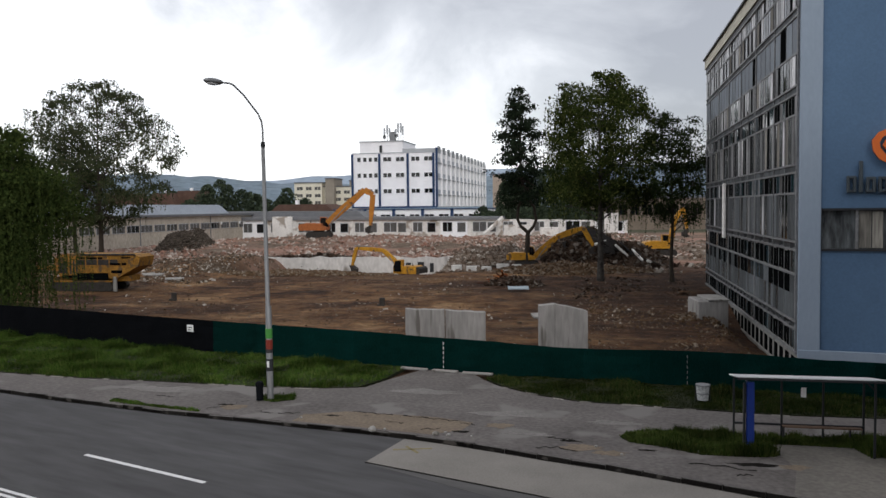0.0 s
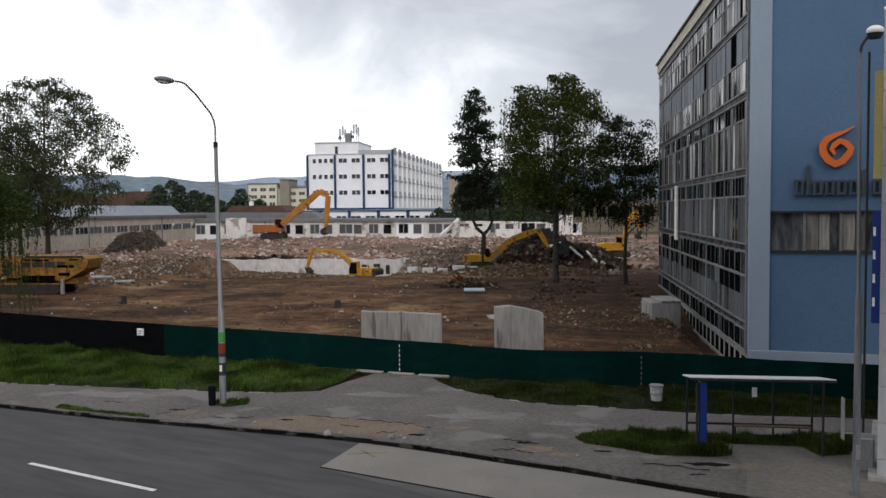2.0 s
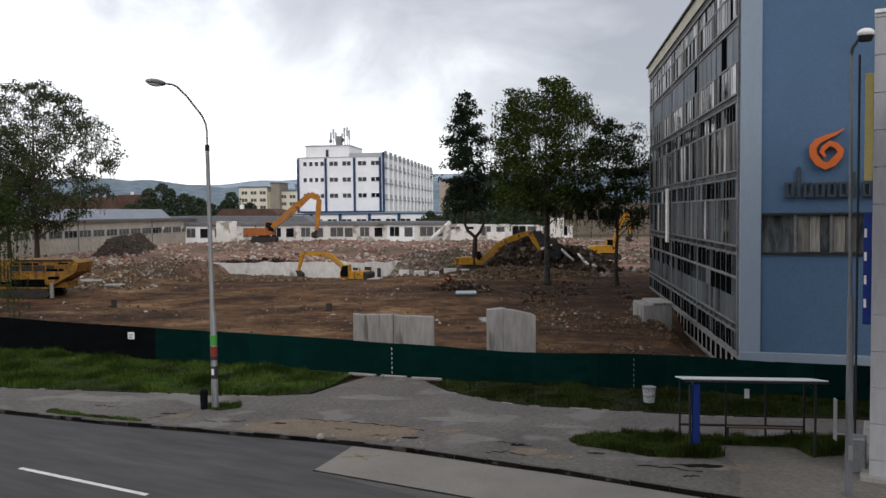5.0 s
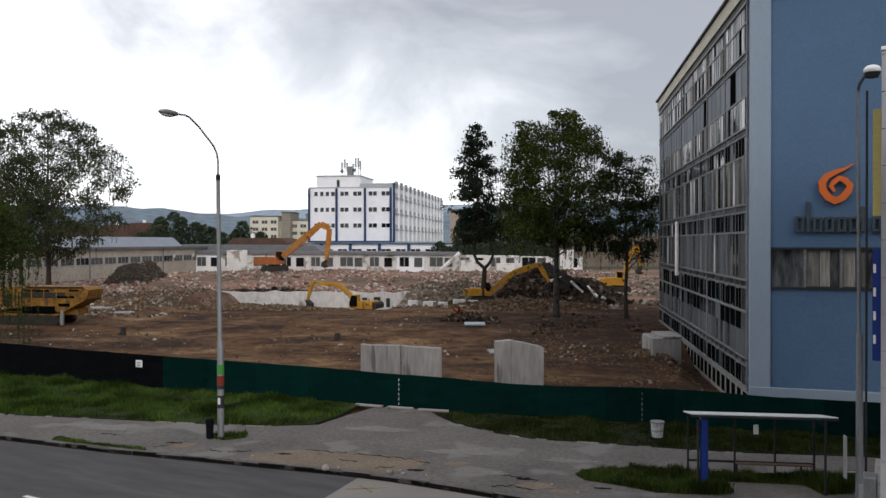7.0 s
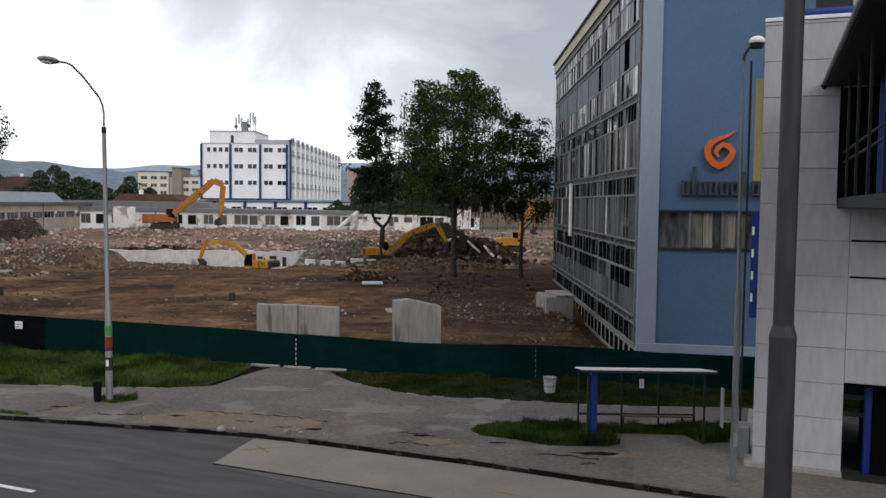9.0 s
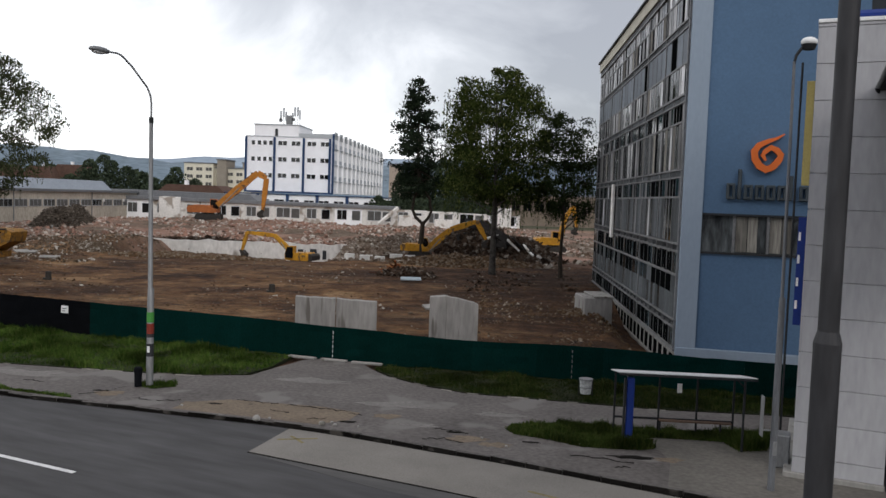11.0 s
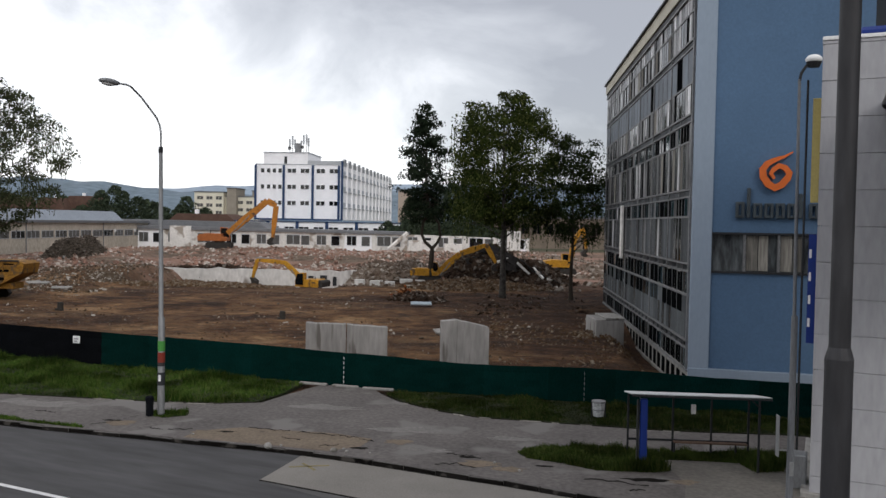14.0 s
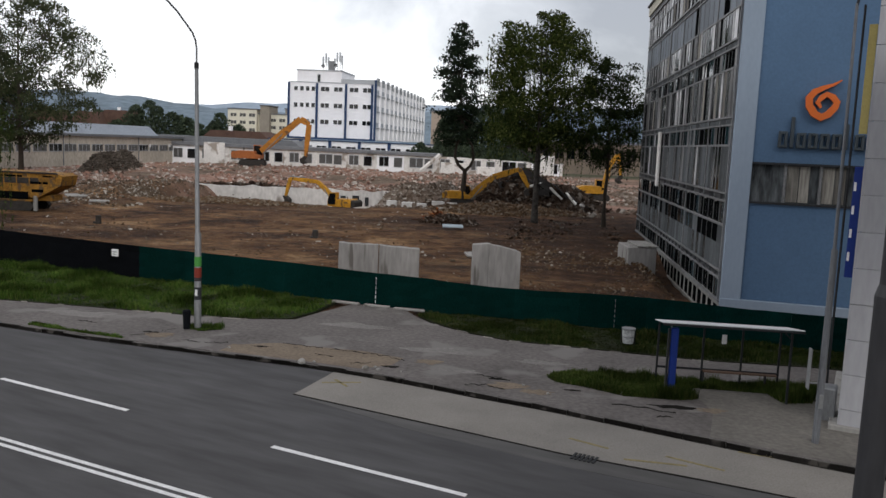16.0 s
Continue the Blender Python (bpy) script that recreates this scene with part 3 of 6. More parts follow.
for x, y, r in ((-0.6, 23.3, 0.5), (0.2, 22.9, 0.42), (4.9, 22.35, 0.35), (-9.6, 25.5, 0.4), (-3.2, 25.3, 0.45), (-12.8, 26.3, 0.5)):
    pothole(x, y, r, PATCH, "brown broken patch in the pavement")
for x, y, r in ((-1.0, 23.9, 0.25), (3.9, 22.4, 0.5), (-4.3, 24.4, 0.3), (-13.2, 26.6, 0.3), (1.2, 23.3, 0.22), (-8.9, 25.7, 0.25)):
    pothole(x, y, r, CRACK, "dark damp hollow in the pavement", 0.35)
for x, y, r in ((-3.0, 26.8, 1.1), (0.4, 26.1, 0.9), (-6.5, 29.6, 1.3), (-2.2, 24.5, 0.8), (-16.8, 28.6, 1.6)):
    pothole(x, y, r, WORN, "paler worn patch of pavement", 0.3)

for a, c in (((-6.0, 22.6), (-4.9, 22.9)), ((-5.7, 23.0), (-5.2, 22.4)), ((2.2, 18.5), (3.6, 18.4)), ((1.0, 19.6), (1.9, 19.1)), ((5.0, 19.6), (6.0, 19.3)), ((3.2, 18.9), (4.4, 18.3))):
    tagged(stripe(a, c, 0.09, YELLOW_PAINT, 0.0105), "worn yellow survey mark on the concrete bay", "paint mark", "survey marks", "structure")

# ---- demolition-side office block ----
SL_X, SL_Y0, SL_Y1 = 8.70, 39.55, 74.2
FLOORS = [1.55, 5.23, 8.80, 12.40, 15.95]
SL_TOP = 19.35


def office_block():
    b = tagged(new("office_block"), "five-storey office block, blue rendered end wall and half-stripped curtain wall", "building")
    u = Vector((1, -0.16, 0)).normalized()
    turn = pose(SL_X, SL_Y0, 0, 0, 0, math.degrees(math.atan2(u.y, u.x)))
    # body set back behind the curtain wall
    bm = bmesh.new()
    outline = [(SL_X + 0.35, SL_Y0 + 0.1), (SL_X + 18, SL_Y0 - 2.6), (SL_X + 18, SL_Y1), (SL_X + 0.35, SL_Y1)]
    part("wall", slab(outline, -0.3, 18.6), PANEL_GREY, b, "dark structural body")
    part("roof", slab([(SL_X - 0.15, SL_Y0 - 0.1), (SL_X + 18, SL_Y0 - 2.9), (SL_X + 18, SL_Y1 + 0.2), (SL_X - 0.15, SL_Y1 + 0.2)], 18.6, SL_TOP), CREAM, b, "cream parapet")
    part("roof_edge", slab([(SL_X - 0.3, SL_Y0 - 0.2), (SL_X + 18, SL_Y0 - 3.0), (SL_X + 18, SL_Y1 + 0.3), (SL_X - 0.3, SL_Y1 + 0.3)], SL_TOP, SL_TOP + 0.12), DARK_TRIM, b, "dark roof flashing")
    part("eaves_trim", box((SL_X - 0.05, SL_Y0, 18.25), (SL_X + 0.35, SL_Y1, 18.6)), DARK_TRIM, b)
    # end wall
    part("corner_pilaster", box((0, -0.12, 0.1), (0.92, 0.4, 18.55), 0.02, turn), PALE_RENDER, b, "pale blue pilaster")
    part("end_wall_lower", box((0.92, 0.0, 0.35), (18, 0.4, 4.86), 0, turn), BLUE_RENDER, b, "blue rendered wall")
    part("end_wall_upper", box((0.92, 0.0, 6.78), (18, 0.4, 18.2), 0, turn), BLUE_RENDER, b, "blue rendered wall")
    part("end_wall_cornice", box((0.92, -0.12, 18.2), (18, 0.4, 18.55), 0, turn), PALE_RENDER, b, "pale blue cornice")
    part("plinth", box((0.0, -0.2, -0.2), (18, 0.4, 0.34), 0.02, turn), PALE_RENDER, b, "pale plinth")
    part("lintel", box((0.93, -0.06, 6.68), (18, 0.1, 6.78), 0, turn), DARK_TRIM, b)
    part("sill", box((0.93, -0.1, 4.86), (18, 0.2, 4.96), 0, turn), DARK_TRIM, b)
    for k in range(11):
        x0 = 0.95 + k * 1.5
        w = part("window", box((x0, 0.14, 4.97), (x0 + 1.42, 0.2, 6.67), 0, turn), PANE_GREY, b)
        for a, c in ((0.03, 0.52), (0.56, 0.98), (1.0, 1.36)):
            if random.random() < 0.62:
                part("curtain", box((x0 + a, 0.11, 5.0), (x0 + c, 0.135, 6.64), 0, turn), CURTAIN, w)
        part("frame", box((x0 + 1.38, 0.0, 4.96), (x0 + 1.5, 0.2, 6.68), 0, turn), MULLION, w)
    # curtain wall: slim bays in groups of four, every eighth mullion the full height
    bays = 26
    step = (SL_Y1 - SL_Y0 - 0.5) / bays
    for k in range(bays + 1):
        y = SL_Y0 + 0.35 + k * step
        if k % 8 == 0:
            part("mullion", box((SL_X - 0.06, y - 0.08, 0.2), (SL_X + 0.3, y + 0.08, 18.25)), MULLION, b)
        elif k % 4 == 0:
            part("mullion", box((SL_X - 0.05, y - 0.06, 4.8), (SL_X + 0.3, y + 0.06, 18.25)), MULLION, b)
            part("glazing_bar", box((SL_X - 0.008, y - 0.03, 0.3), (SL_X + 0.1, y + 0.03, 4.8)), DARK_BAR, b)
        elif k % 2 == 0:
            part("mullion", box((SL_X - 0.03, y - 0.04, 4.8), (SL_X + 0.3, y + 0.04, 12.4)), MULLION, b)
            part("glazing_bar", box((SL_X - 0.008, y - 0.03, 12.4), (SL_X + 0.1, y + 0.03, 18.25)), DARK_BAR, b)
            part("glazing_bar", box((SL_X - 0.008, y - 0.03, 0.3), (SL_X + 0.1, y + 0.03, 4.8)), DARK_BAR, b)
        else:
            part("glazing_bar", box((SL_X - 0.008, y - 0.025, 0.3), (SL_X + 0.1, y + 0.025, 18.25)), DARK_BAR, b)
    MID = [1.25, 2.25, 2.3, 1.5, 1.4]
    rails = [(0.12, 0.05, 0.06), (18.2, 0.05, 0.1)]
    for f, z in enumerate(FLOORS):
        rails += [(z, 0.045, 0.06), (z - 0.36, 0.04, 0.05)]
        if f:
            rails += [(z + MID[f], 0.05, 0.03)]
    rails += [(3.72, 0.045, 0.06)]
    for z, h, out in rails:
        part("transom", box((SL_X - out, SL_Y0 + 0.2, z - h), (SL_X + 0.28, SL_Y1, z + h)), MULLION, b)
    meshes = {}

    def piece(k, a, c, z0, z1, mat, depth=0.004, name="pane"):
        """One pane or panel over the stretch a..c of bay k."""
        key = (round(a, 2), round(c, 2), round(z1 - z0, 2), mat.name)
        m = pose(SL_X + depth, SL_Y0 + 0.35 + k * step, z0)
        if key not in meshes:
            meshes[key] = part(name, box((0, a * step + 0.02, 0), (0.04, c * step - 0.02, z1 - z0)), mat, b)
            meshes[key].matrix_basis = m
        else:
            twin(meshes[key], m, b)

    rng = random.Random(11)
    pick = lambda *w: rng.choices([m for m, _ in w], [q for _, q in w])[0]
    # missing panes are solid panels, the dark interior painted on them
    for f, z in enumerate(FLOORS):
        top = FLOORS[f + 1] - 0.42 if f + 1 < len(FLOORS) else 18.15
        for k in range(bays):
            zm = z + MID[f]
            if f == 0:
                for a, c in ((0, 0.5), (0.5, 1)):
                    piece(k, a, c, z + 0.07, zm, pick((PANEL_GREY, 5), (PANE_GREY, 2)), 0.004, "panel")
                piece(k, 0, 1, zm, 3.65, pick((PANE_TEAL, 3), (HOLLOW_SHADE, 5), (PANE_DARK, 2), (PANEL_GREY, 1 + (k > 12) * 3)))
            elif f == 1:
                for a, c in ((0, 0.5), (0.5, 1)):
                    piece(k, a, c, z + 0.07, zm - 0.05, pick((PANEL_GREY, 4), (PANE_GREY, 4), (HOLLOW_SHADE, 1.5), (PANE_DARK, 1), (PANE_BLIND_SKY, 0.7)), 0.004, "panel")
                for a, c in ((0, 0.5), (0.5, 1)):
                    piece(k, a, c, zm + 0.05, top, pick((HOLLOW_SHADE, 5), (PANE_DARK, 2), (PANE_TEAL, 2), (PANE_BLIND_SKY, 1.2)))
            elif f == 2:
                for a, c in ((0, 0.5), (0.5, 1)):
                    piece(k, a, c, z + 0.07, zm - 0.05, pick((PANE_BLIND_SKY, 4), (PANE_DARK, 1), (PANE_GREY, 3), (HOLLOW_SHADE, 3), (CURTAIN, 1.5)))
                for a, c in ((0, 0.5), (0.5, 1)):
                    piece(k, a, c, zm + 0.05, top, pick((PANE_DARK, 3), (HOLLOW_SHADE, 5), (PANE_TEAL, 2), (PANE_BLIND_SKY, 1.4)))
            else:
                for a, c in ((0, 0.42), (0.42, 1)):
                    lower = pick((PANE_BLIND_SKY, 5), (CURTAIN, 0.6), (PANE_GREY, 2)) if c == 1 else pick((PANE_DARK, 2), (PANE_BLIND_SKY, 1.2), (HOLLOW_SHADE, 3))
                    piece(k, a, c, z + 0.07, zm - 0.05, lower)
                    if f == 4:
                        upper = pick((PANE_BLIND_SKY, 5), (PANE_GREY, 1.5)) if c == 1 else pick((HOLLOW_SHADE, 2), (PANE_GREY, 2), (PANE_BLIND_SKY, 1))
                        piece(k, a, c, zm + 0.05, top, upper)
                if f == 3:
                    piece(k, 0, 1, zm + 0.05, top, PANEL_PALE if rng.random() < 0.94 else HOLLOW_SHADE, 0.004, "panel")
            if f >= 2:
                piece(k, 0, 1, z - 0.30, z - 0.06, PANEL_GREY, 0.008, "panel")
        if f in (1, 2):
            for k in range(bays):
                if rng.random() < 0.8:
                    y = SL_Y0 + 0.35 + (k + 0.5) * step
                    part("glazing_bar", box((SL_X - 0.012, y - 0.022, z + 0.06), (SL_X + 0.1, y + 0.022, top)), MULLION if k % 3 else DARK_BAR, b)
        if f >= 3:
            for k in range(bays):
                if rng.random() < 0.85:
                    y = SL_Y0 + 0.35 + (k + 0.42) * step
                    part("glazing_bar", box((SL_X - 0.008, y - 0.03, z + 0.05), (SL_X + 0.1, y + 0.03, z + MID[f] if f == 3 else top)), DARK_BAR, b)
        # rows of small tilting lights, each a pale frame round a panel painted black for the gap's shade
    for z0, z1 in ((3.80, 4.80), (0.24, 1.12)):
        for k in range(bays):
            piece(k, 0.04 + 0.05 * (k % 3), 0.46, z0, z1, HOLLOW_SHADE if k % 5 else PANE_TEAL, -0.006)
            piece(k, 0.54, 0.92, z0 + 0.02 * (k % 3), z1 - 0.06 * (k % 2), HOLLOW_SHADE if k % 4 else PANE_GREY, -0.006)
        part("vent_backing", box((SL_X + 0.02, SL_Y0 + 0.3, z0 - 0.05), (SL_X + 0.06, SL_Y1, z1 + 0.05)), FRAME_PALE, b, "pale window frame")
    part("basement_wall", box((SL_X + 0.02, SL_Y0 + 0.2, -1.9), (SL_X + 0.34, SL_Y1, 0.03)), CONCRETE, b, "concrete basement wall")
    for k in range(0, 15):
        piece(k, 0.1, 0.75, -0.95, -0.12, HOLLOW_SHADE, -0.002)
    part("basement_sill", box((SL_X - 0.06, SL_Y0 + 0.3, -1.08), (SL_X + 0.1, SL_Y0 + 20.5, -0.98)), CONCRETE, b)
    torn = bmesh.new()
    add_box(torn, (SL_X - 0.32, 61.2, 4.6), (SL_X - 0.15, 62.0, 8.5), 0.03)
    part("loose_panel", torn, DIRTY_WALL, b, "hanging white strip of torn cladding")
    # sign on the end wall: an orange emblem above a row of plain grey bars
    sg = tagged(new("wall_sign"), "orange spiral emblem above dark grey lettering bars on the blue wall", "sign")
    sg.matrix_basis = turn
    # a ribbon wound inwards: middle line and half width
    line = [(2.9 + (x - 3.14) * 0.86, 8.70 + (z - 8.78) * 0.85, w * 0.86) for x, z, w in [(4.80, 10.90, 0.03), (4.42, 10.66, 0.07), (3.98, 10.50, 0.12), (3.55, 10.28, 0.16), (3.32, 9.95, 0.18), (3.36, 9.55, 0.18), (3.62, 9.16, 0.19), (3.95, 8.97, 0.19), (4.28, 9.12, 0.18), (4.58, 9.50, 0.17), (4.66, 9.76, 0.16), (4.44, 10.04, 0.15), (4.14, 10.16, 0.14), (3.88, 9.96, 0.13), (3.74, 9.74, 0.11), (3.92, 9.46, 0.06)]]
    e = bmesh.new()
    rims = []
    for k, (x, z, w) in enumerate(line):
        (ax, az, _), (cx, cz, _) = line[max(0, k - 1)], line[min(len(line) - 1, k + 1)]
        n = Vector((az - cz, cx - ax)).normalized() * w
        rims.append([e.verts.new((x + q * n.x, y, z + q * n.y)) for q, y in ((-1, -0.26), (1, -0.26), (1, -0.08), (-1, -0.08))])
    for a, c in zip(rims, rims[1:]):
        for k in range(4):
            e.faces.new((a[k], a[(k + 1) % 4], c[(k + 1) % 4], c[k]))
    e.faces.new(rims[0][::-1]), e.faces.new(rims[-1])
    bmesh.ops.recalc_face_normals(e, faces=e.faces)
    part("emblem", e, ORANGE_SIGN, sg, "orange spiral emblem")
    for x0, z1 in ((1.93, 8.2), (2.42, 8.85), (2.70, 8.15), (3.19, 8.15), (3.68, 8.15), (4.17, 8.15), (4.66, 8.6), (5.1, 8.15), (5.6, 8.15)):
        w = 0.15 if z1 > 8.5 else 0.38
        bm = bmesh.new()
        if w < 0.2:
            add_box(bm, (x0, -0.24, 7.46), (x0 + w, -0.06, z1), 0.03)
        else:
            add_box(bm, (x0, -0.24, 7.46), (x0 + 0.12, -0.06, z1), 0.02)
            add_box(bm, (x0 + w - 0.12, -0.24, 7.46), (x0 + w, -0.06, z1), 0.02)
            add_box(bm, (x0 + 0.11, -0.24, z1 - 0.13), (x0 + w - 0.11, -0.06, z1), 0.02)
            add_box(bm, (x0 + 0.11, -0.24, 7.46), (x0 + w - 0.11, -0.06, 7.58), 0.02)
        part("bar", bm, GREY_SIGN, sg)


office_block()


# ---- footbridge tower and covered bridge ----
def tower():
    t = tagged(new("stair_tower"), "white panel-clad stair tower of a footbridge", "tower")
    m = pose(7.92, 21.52, 0, 0, 0, math.degrees(math.atan2(ROAD_U.y, ROAD_U.x)))
    t.matrix_basis = m
    part("core", box((0.06, 0.06, 0.2), (2.02, 6.0, 11.74)), WHITE_CLAD, t)
    part("core", box((2.02, 0.06, 2.55), (12, 6.0, 11.74)), WHITE_CLAD, t)
    z = 0.25
    while z < 11.7:
        h = min(0.42 if z < 0.3 else 0.915, 11.74 - z)
        part("cladding_panel", box((0.0, 0.0, z), (2.08, 0.05, z + h - 0.012), 0.006), WHITE_CLAD, t)
        if z + h > 2.6:
            for q in range(4):
                part("cladding_panel", box((2.09 + q * 2.4, 0.0, max(z, 2.55)), (4.484 + q * 2.4, 0.05, z + h - 0.012), 0.006), WHITE_CLAD, t)
        part("cladding_panel", box((-0.045, 0.0, z), (0.0, 6.0, z + h - 0.018), 0.006), WHITE_CLAD, t)
        z += h
    for z in (5.24, 6.16):
        part("vent_slot", box((2.12, -0.012, z - 0.02), (4.4, 0.02, z + 0.03)), HOLLOW_SHADE, t, "dark vent slot")
    part("coping", box((-0.06, -0.03, 11.74), (12, 6.1, 11.84), 0.015), WHITE_PLAIN, t, "white parapet coping")
    part("plinth", box((-0.25, -0.1, 0.08), (2.1, 6.0, 0.25), 0.02), CONCRETE, t, "concrete plinth")
    # the passage's shade is put into the colour of its soffit and walls
    part("soffit", box((2.08, 0.1, 2.45), (12, 6.0, 2.55)), HOLLOW_SHADE, t)
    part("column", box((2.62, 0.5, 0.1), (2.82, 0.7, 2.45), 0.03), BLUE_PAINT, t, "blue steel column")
    part("passage_wall", box((2.83, 0.45, 0.1), (12, 0.75, 2.45)), HOLLOW_SHADE, t, "passage wall coloured for deep shade")
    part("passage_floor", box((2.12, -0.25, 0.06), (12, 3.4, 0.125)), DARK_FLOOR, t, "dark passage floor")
    part("back_wall", box((2.83, 3.4, 0.1), (12, 3.7, 2.45)), HOLLOW_SHADE, t, "passage wall coloured for deep shade")
    for z in (1.0, 1.5, 2.0, 2.3):
        part("louvre", box((2.1, 3.0, z), (4.6, 3.06, z + 0.13)), WHITE_CLAD, t)
    for z0, z1, mt, lab in ((7.7, 10.5, YELLOW_BANNER, "yellow advertising banner"), (3.9, 6.85, BLUE_PAINT, "blue advertising banner")):
        bm = bmesh.new()
        add_box(bm, (-0.26, 1.35, z0), (-0.06, 1.40, z1), 0.01)
        bn = part("banner", bm, mt, t, lab)
        if z0 < 5:
            for q in range(4):
                part("bar", box((-0.24, 1.335, z0 + 0.45 + q * 0.62), (-0.18, 1.349, z0 + 0.68 + q * 0.62)), WHITE_PLAIN, bn)
    part("banner_pole", tube([(-0.4, 1.38, 0.1), (-0.4, 1.38, 11.0)], 0.03, 8), DARK_STEEL, t, "black banner pole")
    part("electrical_cabinet", box((-0.55, 0.6, 0.1), (-0.12, 1.2, 1.0), 0.03), STEEL, t, "grey electrical cabinet")
    # rooftop balcony seen above the coping
    part("rooftop_room", box((2.0, 7.0, 11.9), (12, 10, 15.5)), WHITE_CLAD, t, "white rooftop room with glazed front")
    for q in range(2):
        part("rooftop_window", box((1.4 + q * 1.3, 6.9, 12.3), (2.5 + q * 1.3, 6.96, 15.2)), PANE_DARK, t)
    part("tarpaulin", box((0.75, 0.4, 11.84), (2.9, 0.9, 12.12), 0.1), BLUE_PAINT, t, "blue tarpaulin on the parapet")
    part("flue", tube([(0.62, 6.4, 11.8), (0.62, 6.4, 12.9)], 0.09), STEEL, t)

    # flat near-black sheet in place of the unlit inside of the portal
    part("bridge_portal", box((1.75, -0.03, 7.15), (5.3, 0.02, 10.0)), HOLLOW_SHADE, t, "near-black sheet for the unlit portal to the bridge")
    br = tagged(new("covered_footbridge"), "dark steel covered footbridge with glazed sides and sloping roof", "footbridge")
    br.matrix_basis = pose(9.65, 21.11, 0.24, 0, 0, math.degrees(math.atan2(ROAD_U.y, ROAD_U.x)))
    L = -15.0
    part("deck", box((0.0, L, 6.75), (3.2, 0.2, 7.0), 0.02), DARK_STEEL, br)
    part("roof", prism([(-0.35, 9.80), (-0.35, 9.90), (1.6, 10.35), (3.55, 9.90), (3.55, 9.80)], L, 0.0), DARK_STEEL, br, "dark sheet roof")
    part("gutter", tube([(-0.40, L, 9.88), (-0.40, 0.0, 9.88)], 0.055, 8), STEEL, br, "grey gutter")
    part("downpipe", tube([(-0.42, -0.25, 9.85), (-0.3, -0.1, 9.6), (0.0, -0.06, 9.4)], 0.05, 8), DARK_STEEL, br)
    y = -0.15
    while y > L:
        for xx in (0.0, 3.1):
            part("post", box((xx, y - 0.09, 7.0), (xx + 0.05, y, 9.8)), DARK_STEEL, br)
        y -= 2.2
    for z in (7.9, 8.15):
        part("handrail", tube([(0.12, L, z), (0.12, 0, z)], 0.03, 8), DARK_STEEL, br)
    part("far_side_panel", box((3.12, L, 7.0), (3.16, 0, 9.8)), DARK_TRIM, br, "dark side panel")
    part("blue_column", tube([(0.9, -1.4, 7.0), (0.9, -1.4, 9.8)], 0.16, 12), BLUE_PAINT, br, "blue column")
    part("notice_board", box((0.5, -0.16, 8.4), (0.95, -0.1, 9.5), 0.01), PANEL_PALE, br, "grey notice board")


tower()


# ---- fence along the site ----
def fence():
    f = tagged(new("site_fence"), "low mesh site fence hung with green and black shade netting", "fence")
    total, pts = 0.0, [Vector((*p, 0)) for p in FENCE_LINE]
    rng = random.Random(3)
    post_mesh = None
    x = -62.0
    while x < 28:
        w = 2.55
        x1 = x + w
        a, b = Vector((x, along(FENCE_LINE, x), 0)), Vector((x1, along(FENCE_LINE, x1), 0))
        side = (b - a).normalized().cross(Vector((0, 0, 1)))
        bm = bmesh.new()
        cols, rws = 9, 5
        grid = []
        for i in range(cols + 1):
            p = a.lerp(b, i / cols)
            top = along(FENCE_TOP, p.x) + 0.025 * noise.noise((p.x * 0.45, 1.0, 0.0)) + 0.015 * noise.noise((p.x * 2.2, 5.0, 0.0))
            grid.append([bm.verts.new(p + side * (0.05 * noise.noise((p.x * 1.3, j * 0.9, 3.0)) - 0.02) + Vector((0, 0, 0.02 + (top - 0.02) * j / rws))) for j in range(rws + 1)])
        for i in range(cols):
            for j in range(rws):
                bm.faces.new((grid[i][j], grid[i + 1][j], grid[i + 1][j + 1], grid[i][j + 1]))
        bmesh.ops.solidify(bm, geom=bm.faces, thickness=0.008)
        black = x1 < -17.2
        part("netting", bm, BLACK_NET if black else GREEN_NET, f, "black shade netting" if black else "dark green shade netting")
        m = pose(a.x + side.x * -0.06, a.y - side.y * 0.06 + 0.06, 0)
        if post_mesh is None:
            post_mesh = part("post", tube([(0, 0, -0.2), (0, 0, 1.30)], 0.03, 8), STEEL, f)
            post_mesh.matrix_basis = m
        else:
            twin(post_mesh, m, f)
        x = x1
    for xx in (-6.68, 3.12):
        for k in range(6):
            p = Vector((xx, along(FENCE_LINE, xx) - 0.09, 0.25 + k * 0.2))
            part("lacing", box(p - Vector((0.013, 0.012, 0.055)), p + Vector((0.013, 0.012, 0.055)), 0.004), WHITE_PLAIN if xx < 0 else STEEL, f, "white cord lacing")
    s = tagged(part("fence_notice", box((-0.2, -0.02, -0.17), (0.2, 0.02, 0.17), 0.01), WHITE_PLAIN), "small white notice board on the black netting", "notice")
    s.matrix_basis = pose(-19.98, along(FENCE_LINE, -19.98) - 0.12, 1.22, 0, 0, -15)
    part("bar", box((-0.12, -0.028, 0.02), (0.12, -0.021, 0.06)), GREY_SIGN, s)
    part("bar", box((-0.12, -0.028, -0.09), (0.06, -0.021, -0.05)), GREY_SIGN, s)


fence()
